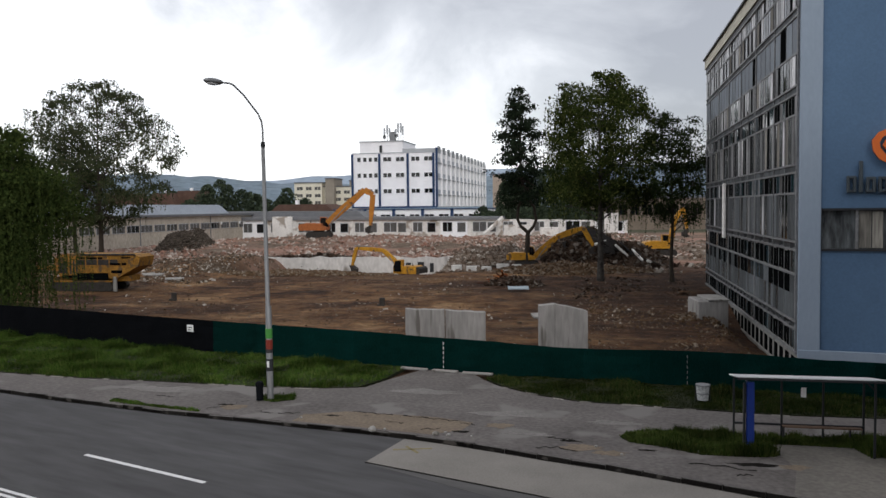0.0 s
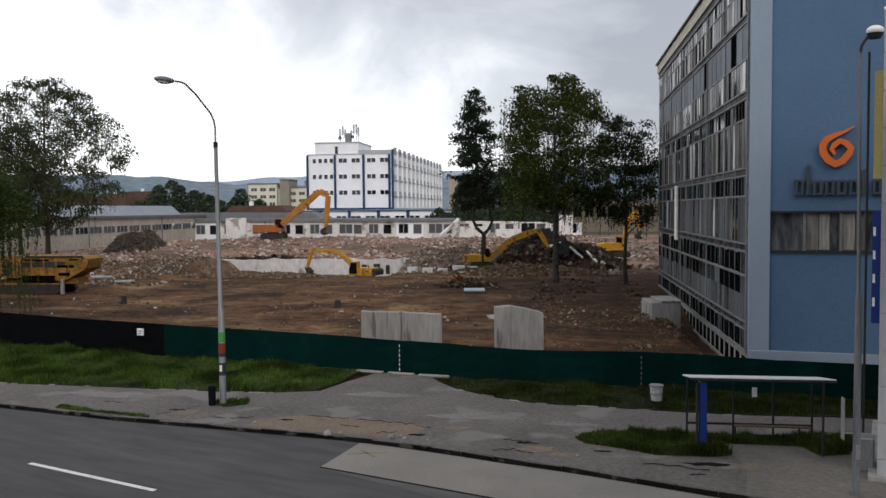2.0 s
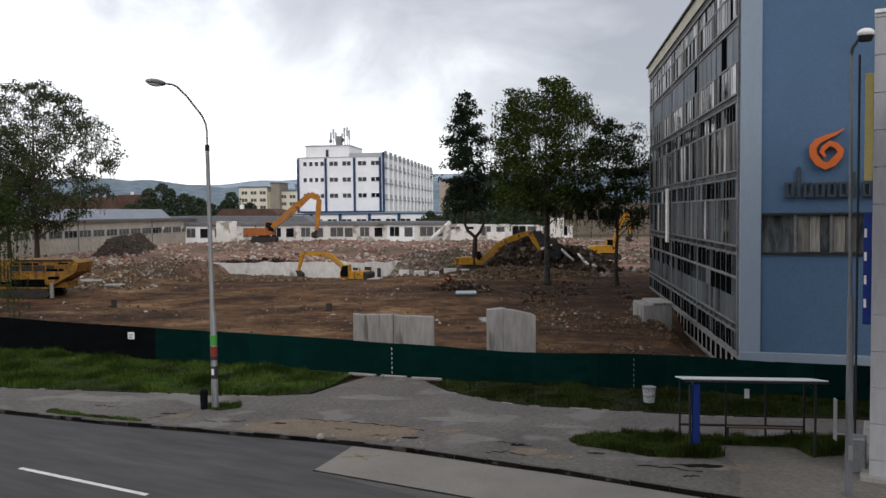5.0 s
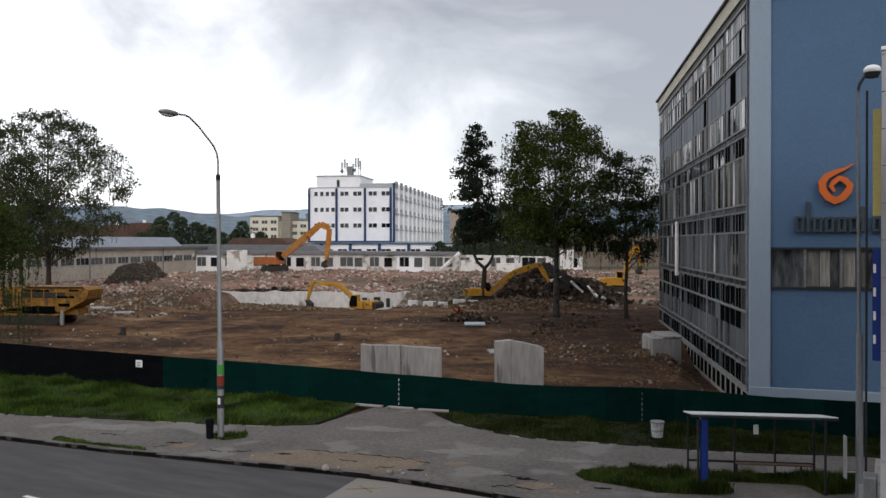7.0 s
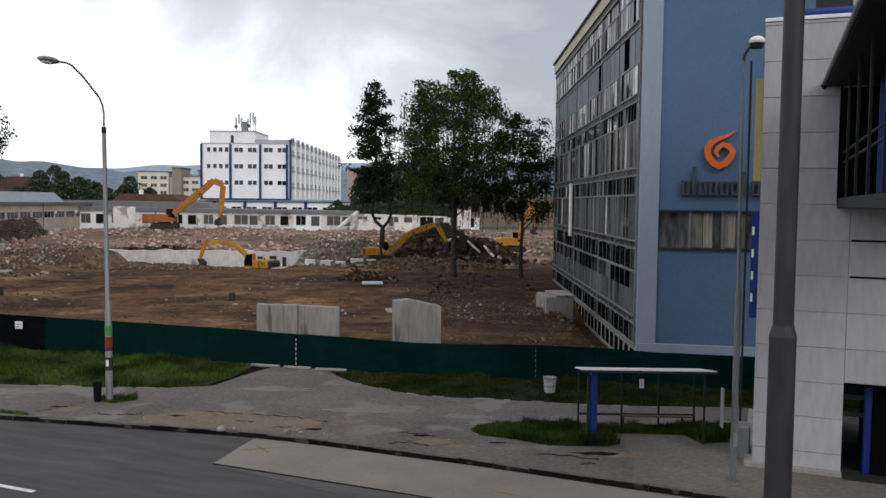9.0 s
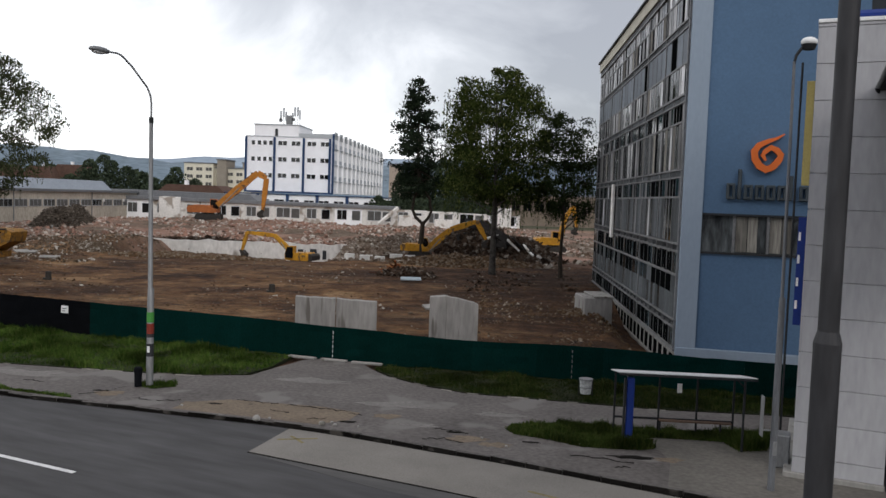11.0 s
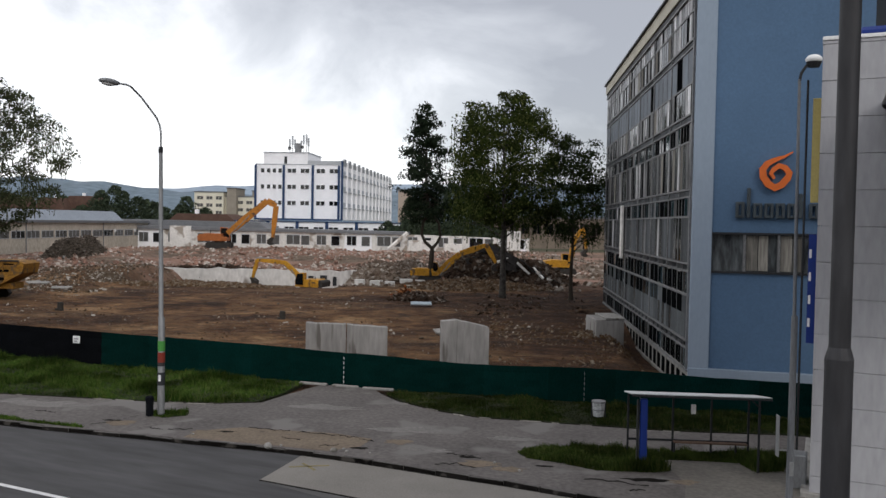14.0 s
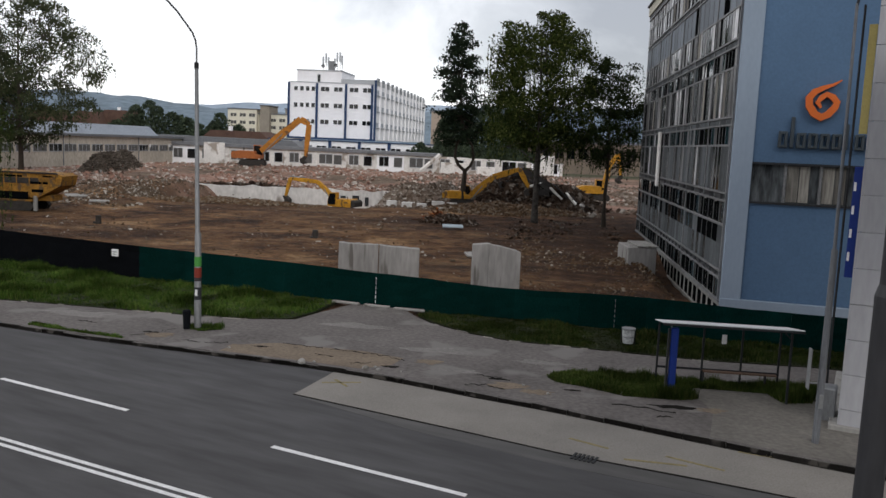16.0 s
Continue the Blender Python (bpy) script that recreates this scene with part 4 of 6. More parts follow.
# concrete footings lying at the fence by the driveway
for k, (x, w) in enumerate(((-8.55, 1.25), (-7.1, 1.15), (-5.75, 1.3))):
    o = tagged(part("fence_footing", box((0, -0.1, 0), (w, 0.1, 0.09), 0.02), CONCRETE), "pale concrete fence footing on the pavement", "footing", "fence footings")
    o.matrix_basis = pose(x, along(FENCE_LINE, x) - 0.45 - 0.04 * k, 0.115, 0, 0, -14 + 3 * k)


# ---- grass ----
GRASS = island_material("grass_blades", [(0.010, 0.026, 0.004), (0.026, 0.058, 0.008), (0.047, 0.082, 0.014), (0.085, 0.096, 0.028)], patch=0.6)


GRASS_MID = island_material("weedy_grass_blades", [(0.010, 0.020, 0.004), (0.022, 0.040, 0.007), (0.040, 0.060, 0.012), (0.072, 0.074, 0.025)], patch=0.5)
# darker copy of the blades: the fence's shade is put into their colour
GRASS_SHADED = island_material("shaded_grass_blades", [(0.006, 0.013, 0.003), (0.013, 0.025, 0.005), (0.028, 0.040, 0.009), (0.055, 0.052, 0.020)], patch=0.5)


def inside(outline, x, y):
    hit = False
    n = len(outline)
    for i in range(n):
        (ax, ay), (bx, by) = outline[i], outline[(i + 1) % n]
        if (ay > y) != (by > y) and x < (bx - ax) * (y - ay) / (by - ay) + ax:
            hit = not hit
    return hit


def lawn(name, outline, count, tall, label, seed, z=0.12, blades=None):
    rng = random.Random(seed)
    tagged(part(name + "_soil", slab(outline, 0.0, z + 0.004), SOIL_GRASS), "dark grassy soil", "soil", kind="structure")
    xs, ys = [p[0] for p in outline], [p[1] for p in outline]
    verts, faces = [], []
    made = 0
    while made < count:
        x, y = rng.uniform(min(xs), max(xs)), rng.uniform(min(ys), max(ys))
        if not inside(outline, x, y):
            continue
        made += 1
        thick = 0.75 + 1.5 * noise.noise((x * 0.6, y * 0.6, seed)) + 0.8 * noise.noise((x * 1.9, y * 1.9, seed))
        for _ in range(3):
            h = tall * max(0.25, thick) * rng.uniform(0.5, 1.3)
            a, w = rng.uniform(0, math.tau), rng.uniform(0.006, 0.017)
            lean = rng.uniform(0.1, 0.8) * h
            cx, cy = x + rng.uniform(-0.08, 0.08), y + rng.uniform(-0.08, 0.08)
            dx, dy = math.cos(a), math.sin(a)
            i = len(verts)
            verts += [(cx - dy * w, cy + dx * w, z), (cx + dy * w, cy - dx * w, z), (cx + dx * lean, cy + dy * lean, z + h)]
            faces.append((i, i + 1, i + 2))
    tagged(soup(name, verts, faces, blades or GRASS), label, "grass", kind="stuff")


fence_pts = [(x, along(FENCE_LINE, x) - 0.1) for x in (-60, -47, -33.2, -25.3, -17.8, -11.7, -8.4)]
lawn("grass_verge", [(-60, 41.2), (-40, 34.75), (-26.6, 30.85), (-22.2, 30.15), (-17.3, 29.88), (-13.2, 29.58), (-10.9, 29.6), (-9.3, 30.05), (-8.75, 31.5)] + fence_pts[::-1], 70000, 0.21, "uneven green grass verge below the fence", 5)
lawn("grass_strip", [(-4.6, 32.15), (-3.87, 31.05), (-2.35, 29.72), (-0.75, 28.9), (1.1, 28.65), (3.3, 28.3), (5.8, 27.97), (9.3, 28.0), (12, 27.7), (20, 25.0), (20, 28.4), (12, 30.3), (3.16, 31.9), (-2.9, 32.9)], 30000, 0.13, "thin grass along the fence, darkened for its shade", 6, blades=GRASS_SHADED)
lawn("grass_island", [(0.48, 24.6), (0.95, 25.2), (2.3, 25.35), (4.1, 25.2), (7.6, 25.3), (8.5, 25.2), (7.95, 23.75), (7.15, 23.5), (6.95, 24.4), (5.9, 24.45), (4.45, 24.45), (4.7, 23.3), (4.2, 23.12), (2.65, 23.12), (1.7, 23.7), (0.75, 24.05)], 13000, 0.22, "ragged patch of tall grass by the bus shelter", 7, blades=GRASS_MID)
lawn("kerb_weeds", [(-17.6, 26.42), (-15.6, 25.92), (-13.6, 25.5), (-13.7, 25.65), (-15.7, 26.15), (-17.6, 26.75)], 700, 0.09, "low weeds along the kerb", 8)
lawn("post_weeds", [(-12.3, 27.5), (-11.6, 27.2), (-11.0, 27.6), (-11.2, 28.2), (-11.9, 28.3)], 500, 0.3, "tuft of weeds round the lamp post foot", 9)


# ---- street furniture ----
def lamp_post():
    t = thing("street_lamp", pose(-11.9, 27.6, 0.11), "tall grey steel street lamp with bent arm and stickers", "street lamp")
    part("pole", tube([(0, 0, 0), (0, 0, 3.4), (-0.02, 0, 3.45), (-0.07, 0, 9.2)], [0.122, 0.108, 0.080, 0.066], 14), STEEL, t, smooth=True)
    part("collar", tube([(-0.07, 0, 9.12), (-0.07, 0, 9.32)], 0.078, 12), DARK_STEEL, t)
    d = Vector((-0.353, -0.936, 0))
    o = Vector((-0.07, 0, 0))
    arm = [o + Vector((0, 0, z)) + d * r for r, z in ((0, 9.25), (0.0, 9.8), (0.05, 10.05), (0.2, 10.3), (0.9, 10.9), (1.35, 11.18), (1.55, 11.22), (1.8, 11.21))]
    part("arm", tube(arm, 0.034, 10), STEEL, t, smooth=True)
    head = bmesh.new()
    c = o + d * 2.25 + Vector((0, 0, 11.20))
    turn = Matrix.Translation(c) @ Matrix.Rotation(math.atan2(d.y, d.x), 4, "Z")
    bmesh.ops.create_uvsphere(head, u_segments=16, v_segments=10, radius=1.0, matrix=turn @ Matrix.Diagonal((0.42, 0.16, 0.11, 1)))
    hd = part("lamp_head", head, STEEL, t, "grey lamp head", smooth=True)
    bowl = bmesh.new()
    bmesh.ops.create_uvsphere(bowl, u_segments=14, v_segments=8, radius=1.0, matrix=turn @ Matrix.Translation((0.05, 0, -0.06)) @ Matrix.Diagonal((0.28, 0.12, 0.08, 1)))
    part("lamp_glass", bowl, WHITE_PLAIN, hd, "milky lamp glass", smooth=True)
    for z0, z1, mt in ((2.25, 2.6, "green"), (1.85, 2.2, "red"), (1.72, 1.85, "black"), (1.05, 1.5, "black")):
        part("sticker", tube([(0, 0, z0), (0, 0, z1)], 0.124, 14), {"green": STICKER_GREEN, "red": STICKER_RED, "black": DARK_TRIM}[mt], t, mt + " sticker")
    part("sticker", box((-0.05, -0.132, 1.2), (0.04, -0.124, 1.42)), WHITE_PLAIN, t, "white label")
    b = thing("pole_box", pose(-12.2, 27.35, 0.115), "small black waste bin strapped to the lamp post", "waste bin")
    part("body", tube([(0, 0, 0.02), (0, 0, 0.66), (0, 0, 0.7)], [0.12, 0.14, 0.1], 12), BLACK_NET, b)
    part("rim", tube([(0, 0, 0.58), (0, 0, 0.63)], 0.15, 12), BLACK_NET, b)


STICKER_GREEN = material("green_sticker", (0.06, 0.25, 0.05), 0.6, vary=0.2)
STICKER_RED = material("red_sticker", (0.20, 0.03, 0.018), 0.6, vary=0.2)
lamp_post()


def near_pole():
    t = thing("steel_pole", pose(2.562, 6.45, 0), "thick dark grey stepped steel pole", "pole")
    part("lower_shaft", tube([(0, 0, -0.05), (0, 0, 5.97)], [0.112, 0.102], 24), POLE_GREY, t, smooth=True)
    part("shoulder", tube([(0, 0, 5.95), (0, 0, 6.0), (0, 0, 6.06), (0, 0, 6.09)], [0.104, 0.104, 0.088, 0.078], 24), POLE_GREY, t)
    part("upper_shaft", tube([(0, 0, 6.05), (0, 0, 13)], [0.078, 0.073], 24), POLE_GREY, t, smooth=True)


near_pole()


POLE_MID = material("mid_grey_pole_paint", (0.12, 0.125, 0.135), 0.6, vary=0.25, scale=1.5, streak=5)


def stop_lamp():
    t = thing("street_lamp", pose(6.98, 20.35, 0.115), "slim grey street lamp with a round hooded head", "street lamp")
    part("pole", tube([(0, 0, 0), (0, 0, 4.75), (-0.01, 0, 4.8), (-0.06, 0, 10.45)], [0.085, 0.075, 0.042, 0.034], 12), POLE_MID, t, smooth=True)
    part("arm", tube([(-0.06, 0, 10.4), (-0.02, 0, 10.6), (0.1, 0, 10.78), (0.22, 0, 10.85)], 0.035, 8), DARK_STEEL, t)
    bm = bmesh.new()
    bmesh.ops.create_uvsphere(bm, u_segments=16, v_segments=10, radius=1, matrix=Matrix.Translation((0.26, 0, 10.92)) @ Matrix.Diagonal((0.19, 0.19, 0.12, 1)))
    part("hood", bm, WHITE_PLAIN, t, "white lamp hood", smooth=True)
    part("shade_ring", tube([(0.26, 0, 10.74), (0.26, 0, 10.86)], [0.13, 0.18], 14), DARK_STEEL, t)
    part("timetable_board", box((-0.33, -0.1, 1.35), (-0.30, 0.1, 2.35), 0.008), STEEL, t, "narrow grey timetable board")
    part("bracket", tube([(-0.3, 0, 1.5), (0, 0, 1.5)], 0.02, 6), STEEL, t)
    part("service_hatch", box((-0.05, -0.115, 0.9), (0.05, -0.09, 1.25), 0.01), STEEL, t)


stop_lamp()


def bus_shelter():
    t = thing("bus_shelter", pose(3.75, 23.45, 0.115, 0, 0, 0), "open dark steel bus shelter with a blue end panel", "bus shelter")
    part("roof", box((-0.12, 0, 0), (3.75, 1.6, 0.035), 0.015, pose(0, -0.05, 2.12, -9)), ROOF_PALE, t, "pale roof sheet falling to the back")
    part("roof_fascia", box((-0.12, -0.09, 2.055), (3.75, -0.05, 2.1), 0.01), DARK_STEEL, t, "dark front fascia")
    for p in ((0.03, 1.55), (1.36, 1.55), (2.5, 1.58), (3.6, 1.62), (3.42, 0.0)):
        part("post", box((p[0] - 0.028, p[1] - 0.028, 0), (p[0] + 0.028, p[1] + 0.028, 2.09 - 0.16 * p[1]), 0.006), DARK_STEEL, t)
    part("rear_rail", box((0.05, 1.52, 0.42), (3.6, 1.58, 0.48)), DARK_STEEL, t)
    part("top_rail", box((0.03, 1.52, 1.78), (3.6, 1.58, 1.86)), DARK_STEEL, t)
    ad = part("end_panel", box((0.14, 0.02, 0.05), (0.35, 0.16, 1.98), 0.02), BLUE_PAINT, t, "blue advertising end panel")
    part("panel_frame", box((0.06, 0.0, 0.03), (0.11, 0.16, 1.95), 0.01), DARK_STEEL, ad, "dark panel frame")
    b = part("bench", box((1.36, 1.3, 0.42), (3.5, 1.5, 0.46), 0.01), BENCH_WOOD, t, "brown slatted bench")
    for x in (1.4, 3.2):
        part("bracket", box((x - 0.02, 1.42, 0.0), (x + 0.02, 1.5, 0.42)), DARK_STEEL, b)
    n = part("notice", box((1.88, 1.5, 1.28), (2.02, 1.515, 1.56)), WHITE_PLAIN, t, "white paper notice")
    br = bmesh.new()
    add_tube(br, [(0.1, 0.1, 2.06), (0.25, 0.1, 1.85), (0.3, 0.1, 1.8)], 0.02, 6)
    part("brace", br, STEEL, t)
    br = bmesh.new()
    add_tube(br, [(3.42, 0.0, 1.85), (3.2, 0.0, 2.06)], 0.02, 6)
    part("brace", br, DARK_STEEL, t)


ROOF_PALE = material("pale_roof_sheet", (0.50, 0.51, 0.52), 0.6, vary=0.15)
BENCH_WOOD = material("bench_wood", (0.10, 0.06, 0.04), 0.8, vary=0.3, scale=4)
bus_shelter()


def litter_bin():
    t = thing("litter_bin", pose(3.38, 29.25, 0.12), "pale grey mesh litter bin in the grass", "litter bin")
    part("basket", tube([(0, 0, 0.12), (0, 0, 0.62)], [0.19, 0.23], 12), BIN_GREY, t)
    part("rim", tube([(0, 0, 0.6), (0, 0, 0.66)], 0.25, 12), STEEL, t)
    part("band", tube([(0, 0, 0.33), (0, 0, 0.37)], 0.222, 12), STEEL, t)
    for x in (-0.24, 0.24):
        part("leg", tube([(x, 0.02, -0.02), (x, 0.02, 0.62)], 0.02, 6), DARK_STEEL, t)


BIN_GREY = material("bin_grey", (0.42, 0.43, 0.43), 0.6, vary=0.5, scale=8, fine=20)
litter_bin()
drain = thing("road_drain", pose(1.3, 18.35, 0.006, 0, 0, -20), "dark iron road drain in the gutter", "drain")
for k in range(6):
    part("slat", box((-0.28 + k * 0.1, -0.2, 0), (-0.22 + k * 0.1, 0.2, 0.02)), DARK_STEEL, drain)
for x, y, s in ((-7.05, 24.1, 0.13), (-5.0, 23.95, 0.10), (-4.6, 23.9, 0.07), (2.6, 23.3, 0.06), (-4.75, 24.2, 0.05), (-6.7, 24.3, 0.05), (-3.9, 23.9, 0.04), (-0.2, 23.4, 0.05), (0.5, 22.75, 0.045), (-9.8, 25.2, 0.05)):
    bm = bmesh.new()
    bmesh.ops.create_icosphere(bm, subdivisions=2, radius=s)
    for v in bm.verts:
        v.co *= 1 + 0.35 * noise.noise(v.co * 9 + Vector((x, y, 0)))
        v.co.z *= 0.7
    tagged(part("stone", bm, CONCRETE), "pale loose stone on the pavement", "stone", "loose stones").matrix_basis = pose(x, y, 0.115 + s * 0.45)


# ---- site: concrete and machines ----
def leaning_slab(m, outline, thick, label):
    # broken top edge: the upper points sink and rise a little
    rng = random.Random(int(m.translation.x * 100))
    low, high = [p for p in outline if p[1] == 0], [p for p in outline if p[1] > 0]
    ragged = []
    for a, c in zip(high, high[1:]):
        n = max(2, int(abs(a[0] - c[0]) / 0.22))
        ragged += [(a[0] + (c[0] - a[0]) * k / n, a[1] + (c[1] - a[1]) * k / n - (rng.uniform(0, 0.035) if k else 0)) for k in range(n)]
    bm = prism(low + ragged + [high[-1]], 0, thick)
    bmesh.ops.bevel(bm, geom=bm.edges[:], offset=0.025, segments=1, affect="EDGES")
    o = tagged(part("concrete_block", bm, BLOCK_CONCRETE), label, "concrete block", "concrete retaining blocks")
    o.matrix_basis = m


leaning_slab(pose(-9.55, 38.7, -0.25, 0, 0, 11), [(0, 0), (1.93, 0), (1.93, 2.27), (0, 2.33)], 0.45, "weathered upright concrete retaining block with streaks")
leaning_slab(pose(-7.62, 39.08, -0.25, 0, 0, 11), [(0, 0), (1.97, 0), (1.97, 2.12), (0, 2.26)], 0.45, "weathered upright concrete retaining block with streaks")
leaning_slab(pose(-3.1, 39.9, -0.25, 0, 0, 11), [(0, 0), (0.75, 0), (0.78, 2.5), (0, 2.42)], 0.5, "narrow upright concrete retaining block with streaks")
leaning_slab(pose(-2.36, 40.05, -0.25, 0, 0, 9), [(0, 0), (1.62, 0), (1.62, 2.1), (1.4, 2.2), (0.02, 2.5)], 0.45, "upright concrete retaining block with a broken sloping top")
blk = thing("concrete_bunker", pose(7.4, 51.6, -0.25, 0, 0, 97), "grey concrete bunker block beside the office block", "concrete bunker")
part("body", box((0, 0, -0.6), (2.8, 1.8, 1.4), 0.05), BLOCK_CONCRETE, blk)
part("cap", box((-0.06, -0.06, 1.4), (2.86, 1.2, 1.52), 0.03), CONCRETE, blk)


def excavator(m, paint, label, joints, size=1.0, body_paint=None, width=2.9, stout=1.0, rear_paint=None):
    """A tracked excavator. joints: boom foot, elbow, boom tip, stick tip, as forward and up."""
    t = thing("excavator", m, label, "excavator", "excavators")
    bp = body_paint or paint
    s = size
    for sd in (-1, 1):
        y = sd * width * 0.36 * s
        ol = [(-1.75, 0.3), (-1.55, 0.05), (1.55, 0.05), (1.75, 0.3), (1.65, 0.72), (1.4, 0.85), (-1.4, 0.85), (-1.65, 0.72)]
        tr = part("track", prism([(a * s, c * s) for a, c in ol], y - 0.3 * s, y + 0.3 * s), TRACK, t, "muddy steel track")
        for k in range(9):
            part("grouser", box(((-1.5 + k * 0.36) * s, y - 0.31 * s, 0.85 * s), ((-1.36 + k * 0.36) * s, y + 0.31 * s, 0.9 * s)), TRACK, tr)
    part("turntable", tube([(0, 0, 0.7 * s), (0, 0, 1.05 * s)], 0.75 * s, 16), TRACK, t)
    up = part("upper_body", prism([(-2.3 * s, 1.05 * s), (1.2 * s, 1.05 * s), (1.2 * s, 1.5 * s), (0.5 * s, 1.65 * s), (0.4 * s, 2.05 * s), (-1.9 * s, 2.1 * s), (-2.35 * s, 1.8 * s)], -1.25 * s, 1.25 * s), bp, t)
    part("counterweight", prism([(-2.75 * s, 1.1 * s), (-2.2 * s, 1.0 * s), (-2.2 * s, 2.0 * s), (-2.6 * s, 1.95 * s), (-2.8 * s, 1.7 * s)], -1.3 * s, 1.3 * s), rear_paint or bp, up)
    part("exhaust", tube([(-1.4 * s, 0.6 * s, 2.0 * s), (-1.4 * s, 0.6 * s, 2.45 * s)], 0.07 * s, 8), TRACK, up)
    cab = part("cab", prism([(0.0, 1.1 * s), (1.25 * s, 1.1 * s), (1.3 * s, 1.8 * s), (0.95 * s, 2.9 * s), (0.0, 2.95 * s)], 0.35 * s, 1.25 * s), bp, t)
    part("cab_glass", prism([(0.08 * s, 1.35 * s), (1.18 * s, 1.35 * s), (1.22 * s, 1.8 * s), (0.92 * s, 2.8 * s), (0.08 * s, 2.84 * s)], 0.32 * s, 1.28 * s), PANE_DARK, cab, "dark cab glass")
    part("windscreen", prism([(1.27 * s, 1.6 * s), (1.34 * s, 1.8 * s), (1.03 * s, 2.75 * s), (0.96 * s, 2.7 * s)], 0.45 * s, 1.15 * s), PANE_DARK, cab, "dark windscreen")

    def beam(name, a, b, w0, w1, wid, mt, parent, bow=0.0):
        a, b = Vector(a), Vector(b)
        d = (b - a).normalized()
        n = Vector((-d.y, d.x))
        mid = a.lerp(b, 0.45) + n * bow
        w0, w1, wid = w0 * stout, w1 * stout, wid * stout
        ol = [a - n * w0 / 2, mid - n * (w0 + w1) * 0.34, b - n * w1 / 2, b + n * w1 / 2, mid + n * (w0 + w1) * 0.34, a + n * w0 / 2]
        return part(name, prism([(p.x, p.y) for p in ol], -wid / 2, wid / 2), mt, parent)

    j = joints
    bm_ = beam("boom", j[0], j[1], 0.55 * s, 0.55 * s, 0.45 * s, paint, t)
    if len(j) > 3:
        beam("boom_section", j[1], j[2], 0.55 * s, 0.4 * s, 0.42 * s, paint, t)
    st = beam("stick", j[-2], j[-1], 0.5 * s, 0.28 * s, 0.36 * s, paint, t)
    for q in (-0.3, 0.3):
        a, b = Vector(j[0]) + Vector((0.3 * s, -0.25 * s)), Vector(j[0]).lerp(Vector(j[1]), 0.55)
        part("cylinder", tube([(a.x, q * s, a.y), (b.x, q * s, b.y)], 0.07 * s, 8), STEEL, bm_, "steel hydraulic cylinder")
    a, b = Vector(j[-3]).lerp(Vector(j[-2]), 0.45) + Vector((0, 0.4 * s)), Vector(j[-2]) + Vector((0.25 * s, 0.3 * s))
    part("cylinder", tube([(a.x, 0, a.y), (b.x, 0, b.y)], 0.07 * s, 8), STEEL, st, "steel hydraulic cylinder")
    e = Vector(j[-1])
    ol = [(e.x + 0.2 * s, e.y + 0.15 * s), (e.x - 0.15 * s, e.y + 0.1 * s), (e.x - 0.75 * s, e.y - 0.35 * s), (e.x - 0.7 * s, e.y - 0.85 * s), (e.x - 0.25 * s, e.y - 1.05 * s), (e.x + 0.25 * s, e.y - 0.9 * s), (e.x - 0.1 * s, e.y - 0.55 * s)]
    bk = prism(ol, -0.5 * s, 0.5 * s)
    bmesh.ops.triangulate(bk, faces=[f for f in bk.faces if len(f.verts) > 4])
    part("bucket", bk, TRACK, t, "worn steel bucket")
    return t


excavator(pose(-56.2, 156.8, 1.25, 0, 0, 8), MACHINE_ORANGE, "large orange demolition excavator with raised boom on rubble", [(1.6, 2.9), (9.2, 9.5), (10.9, 8.5), (10.3, 2.2)], 1.4, MACHINE_RED, stout=1.35)
excavator(pose(-23.1, 94.0, -1.6, 0, 0, 168), MACHINE_YELLOW, "yellow excavator digging in the basement pit", [(0.9, 1.9), (2.9, 3.6), (6.6, 3.8), (7.2, 1.6)], 0.86, stout=0.9, rear_paint=TRACK)
excavator(pose(-8.5, 91.2, 0.3, 0, 0, 3), MACHINE_YELLOW, "yellow excavator reaching over a debris heap", [(0.9, 1.1), (3.3, 3.3), (6.2, 4.3), (7.4, 2.2)], 0.78, stout=1.35)
excavator(pose(7.6, 112.0, 0.3, 0, 0, 8), MACHINE_YELLOW, "yellow excavator with upright arm by the broken wall", [(1.0, 1.7), (1.5, 4.6), (2.6, 6.3), (3.2, 3.4)], 0.95)


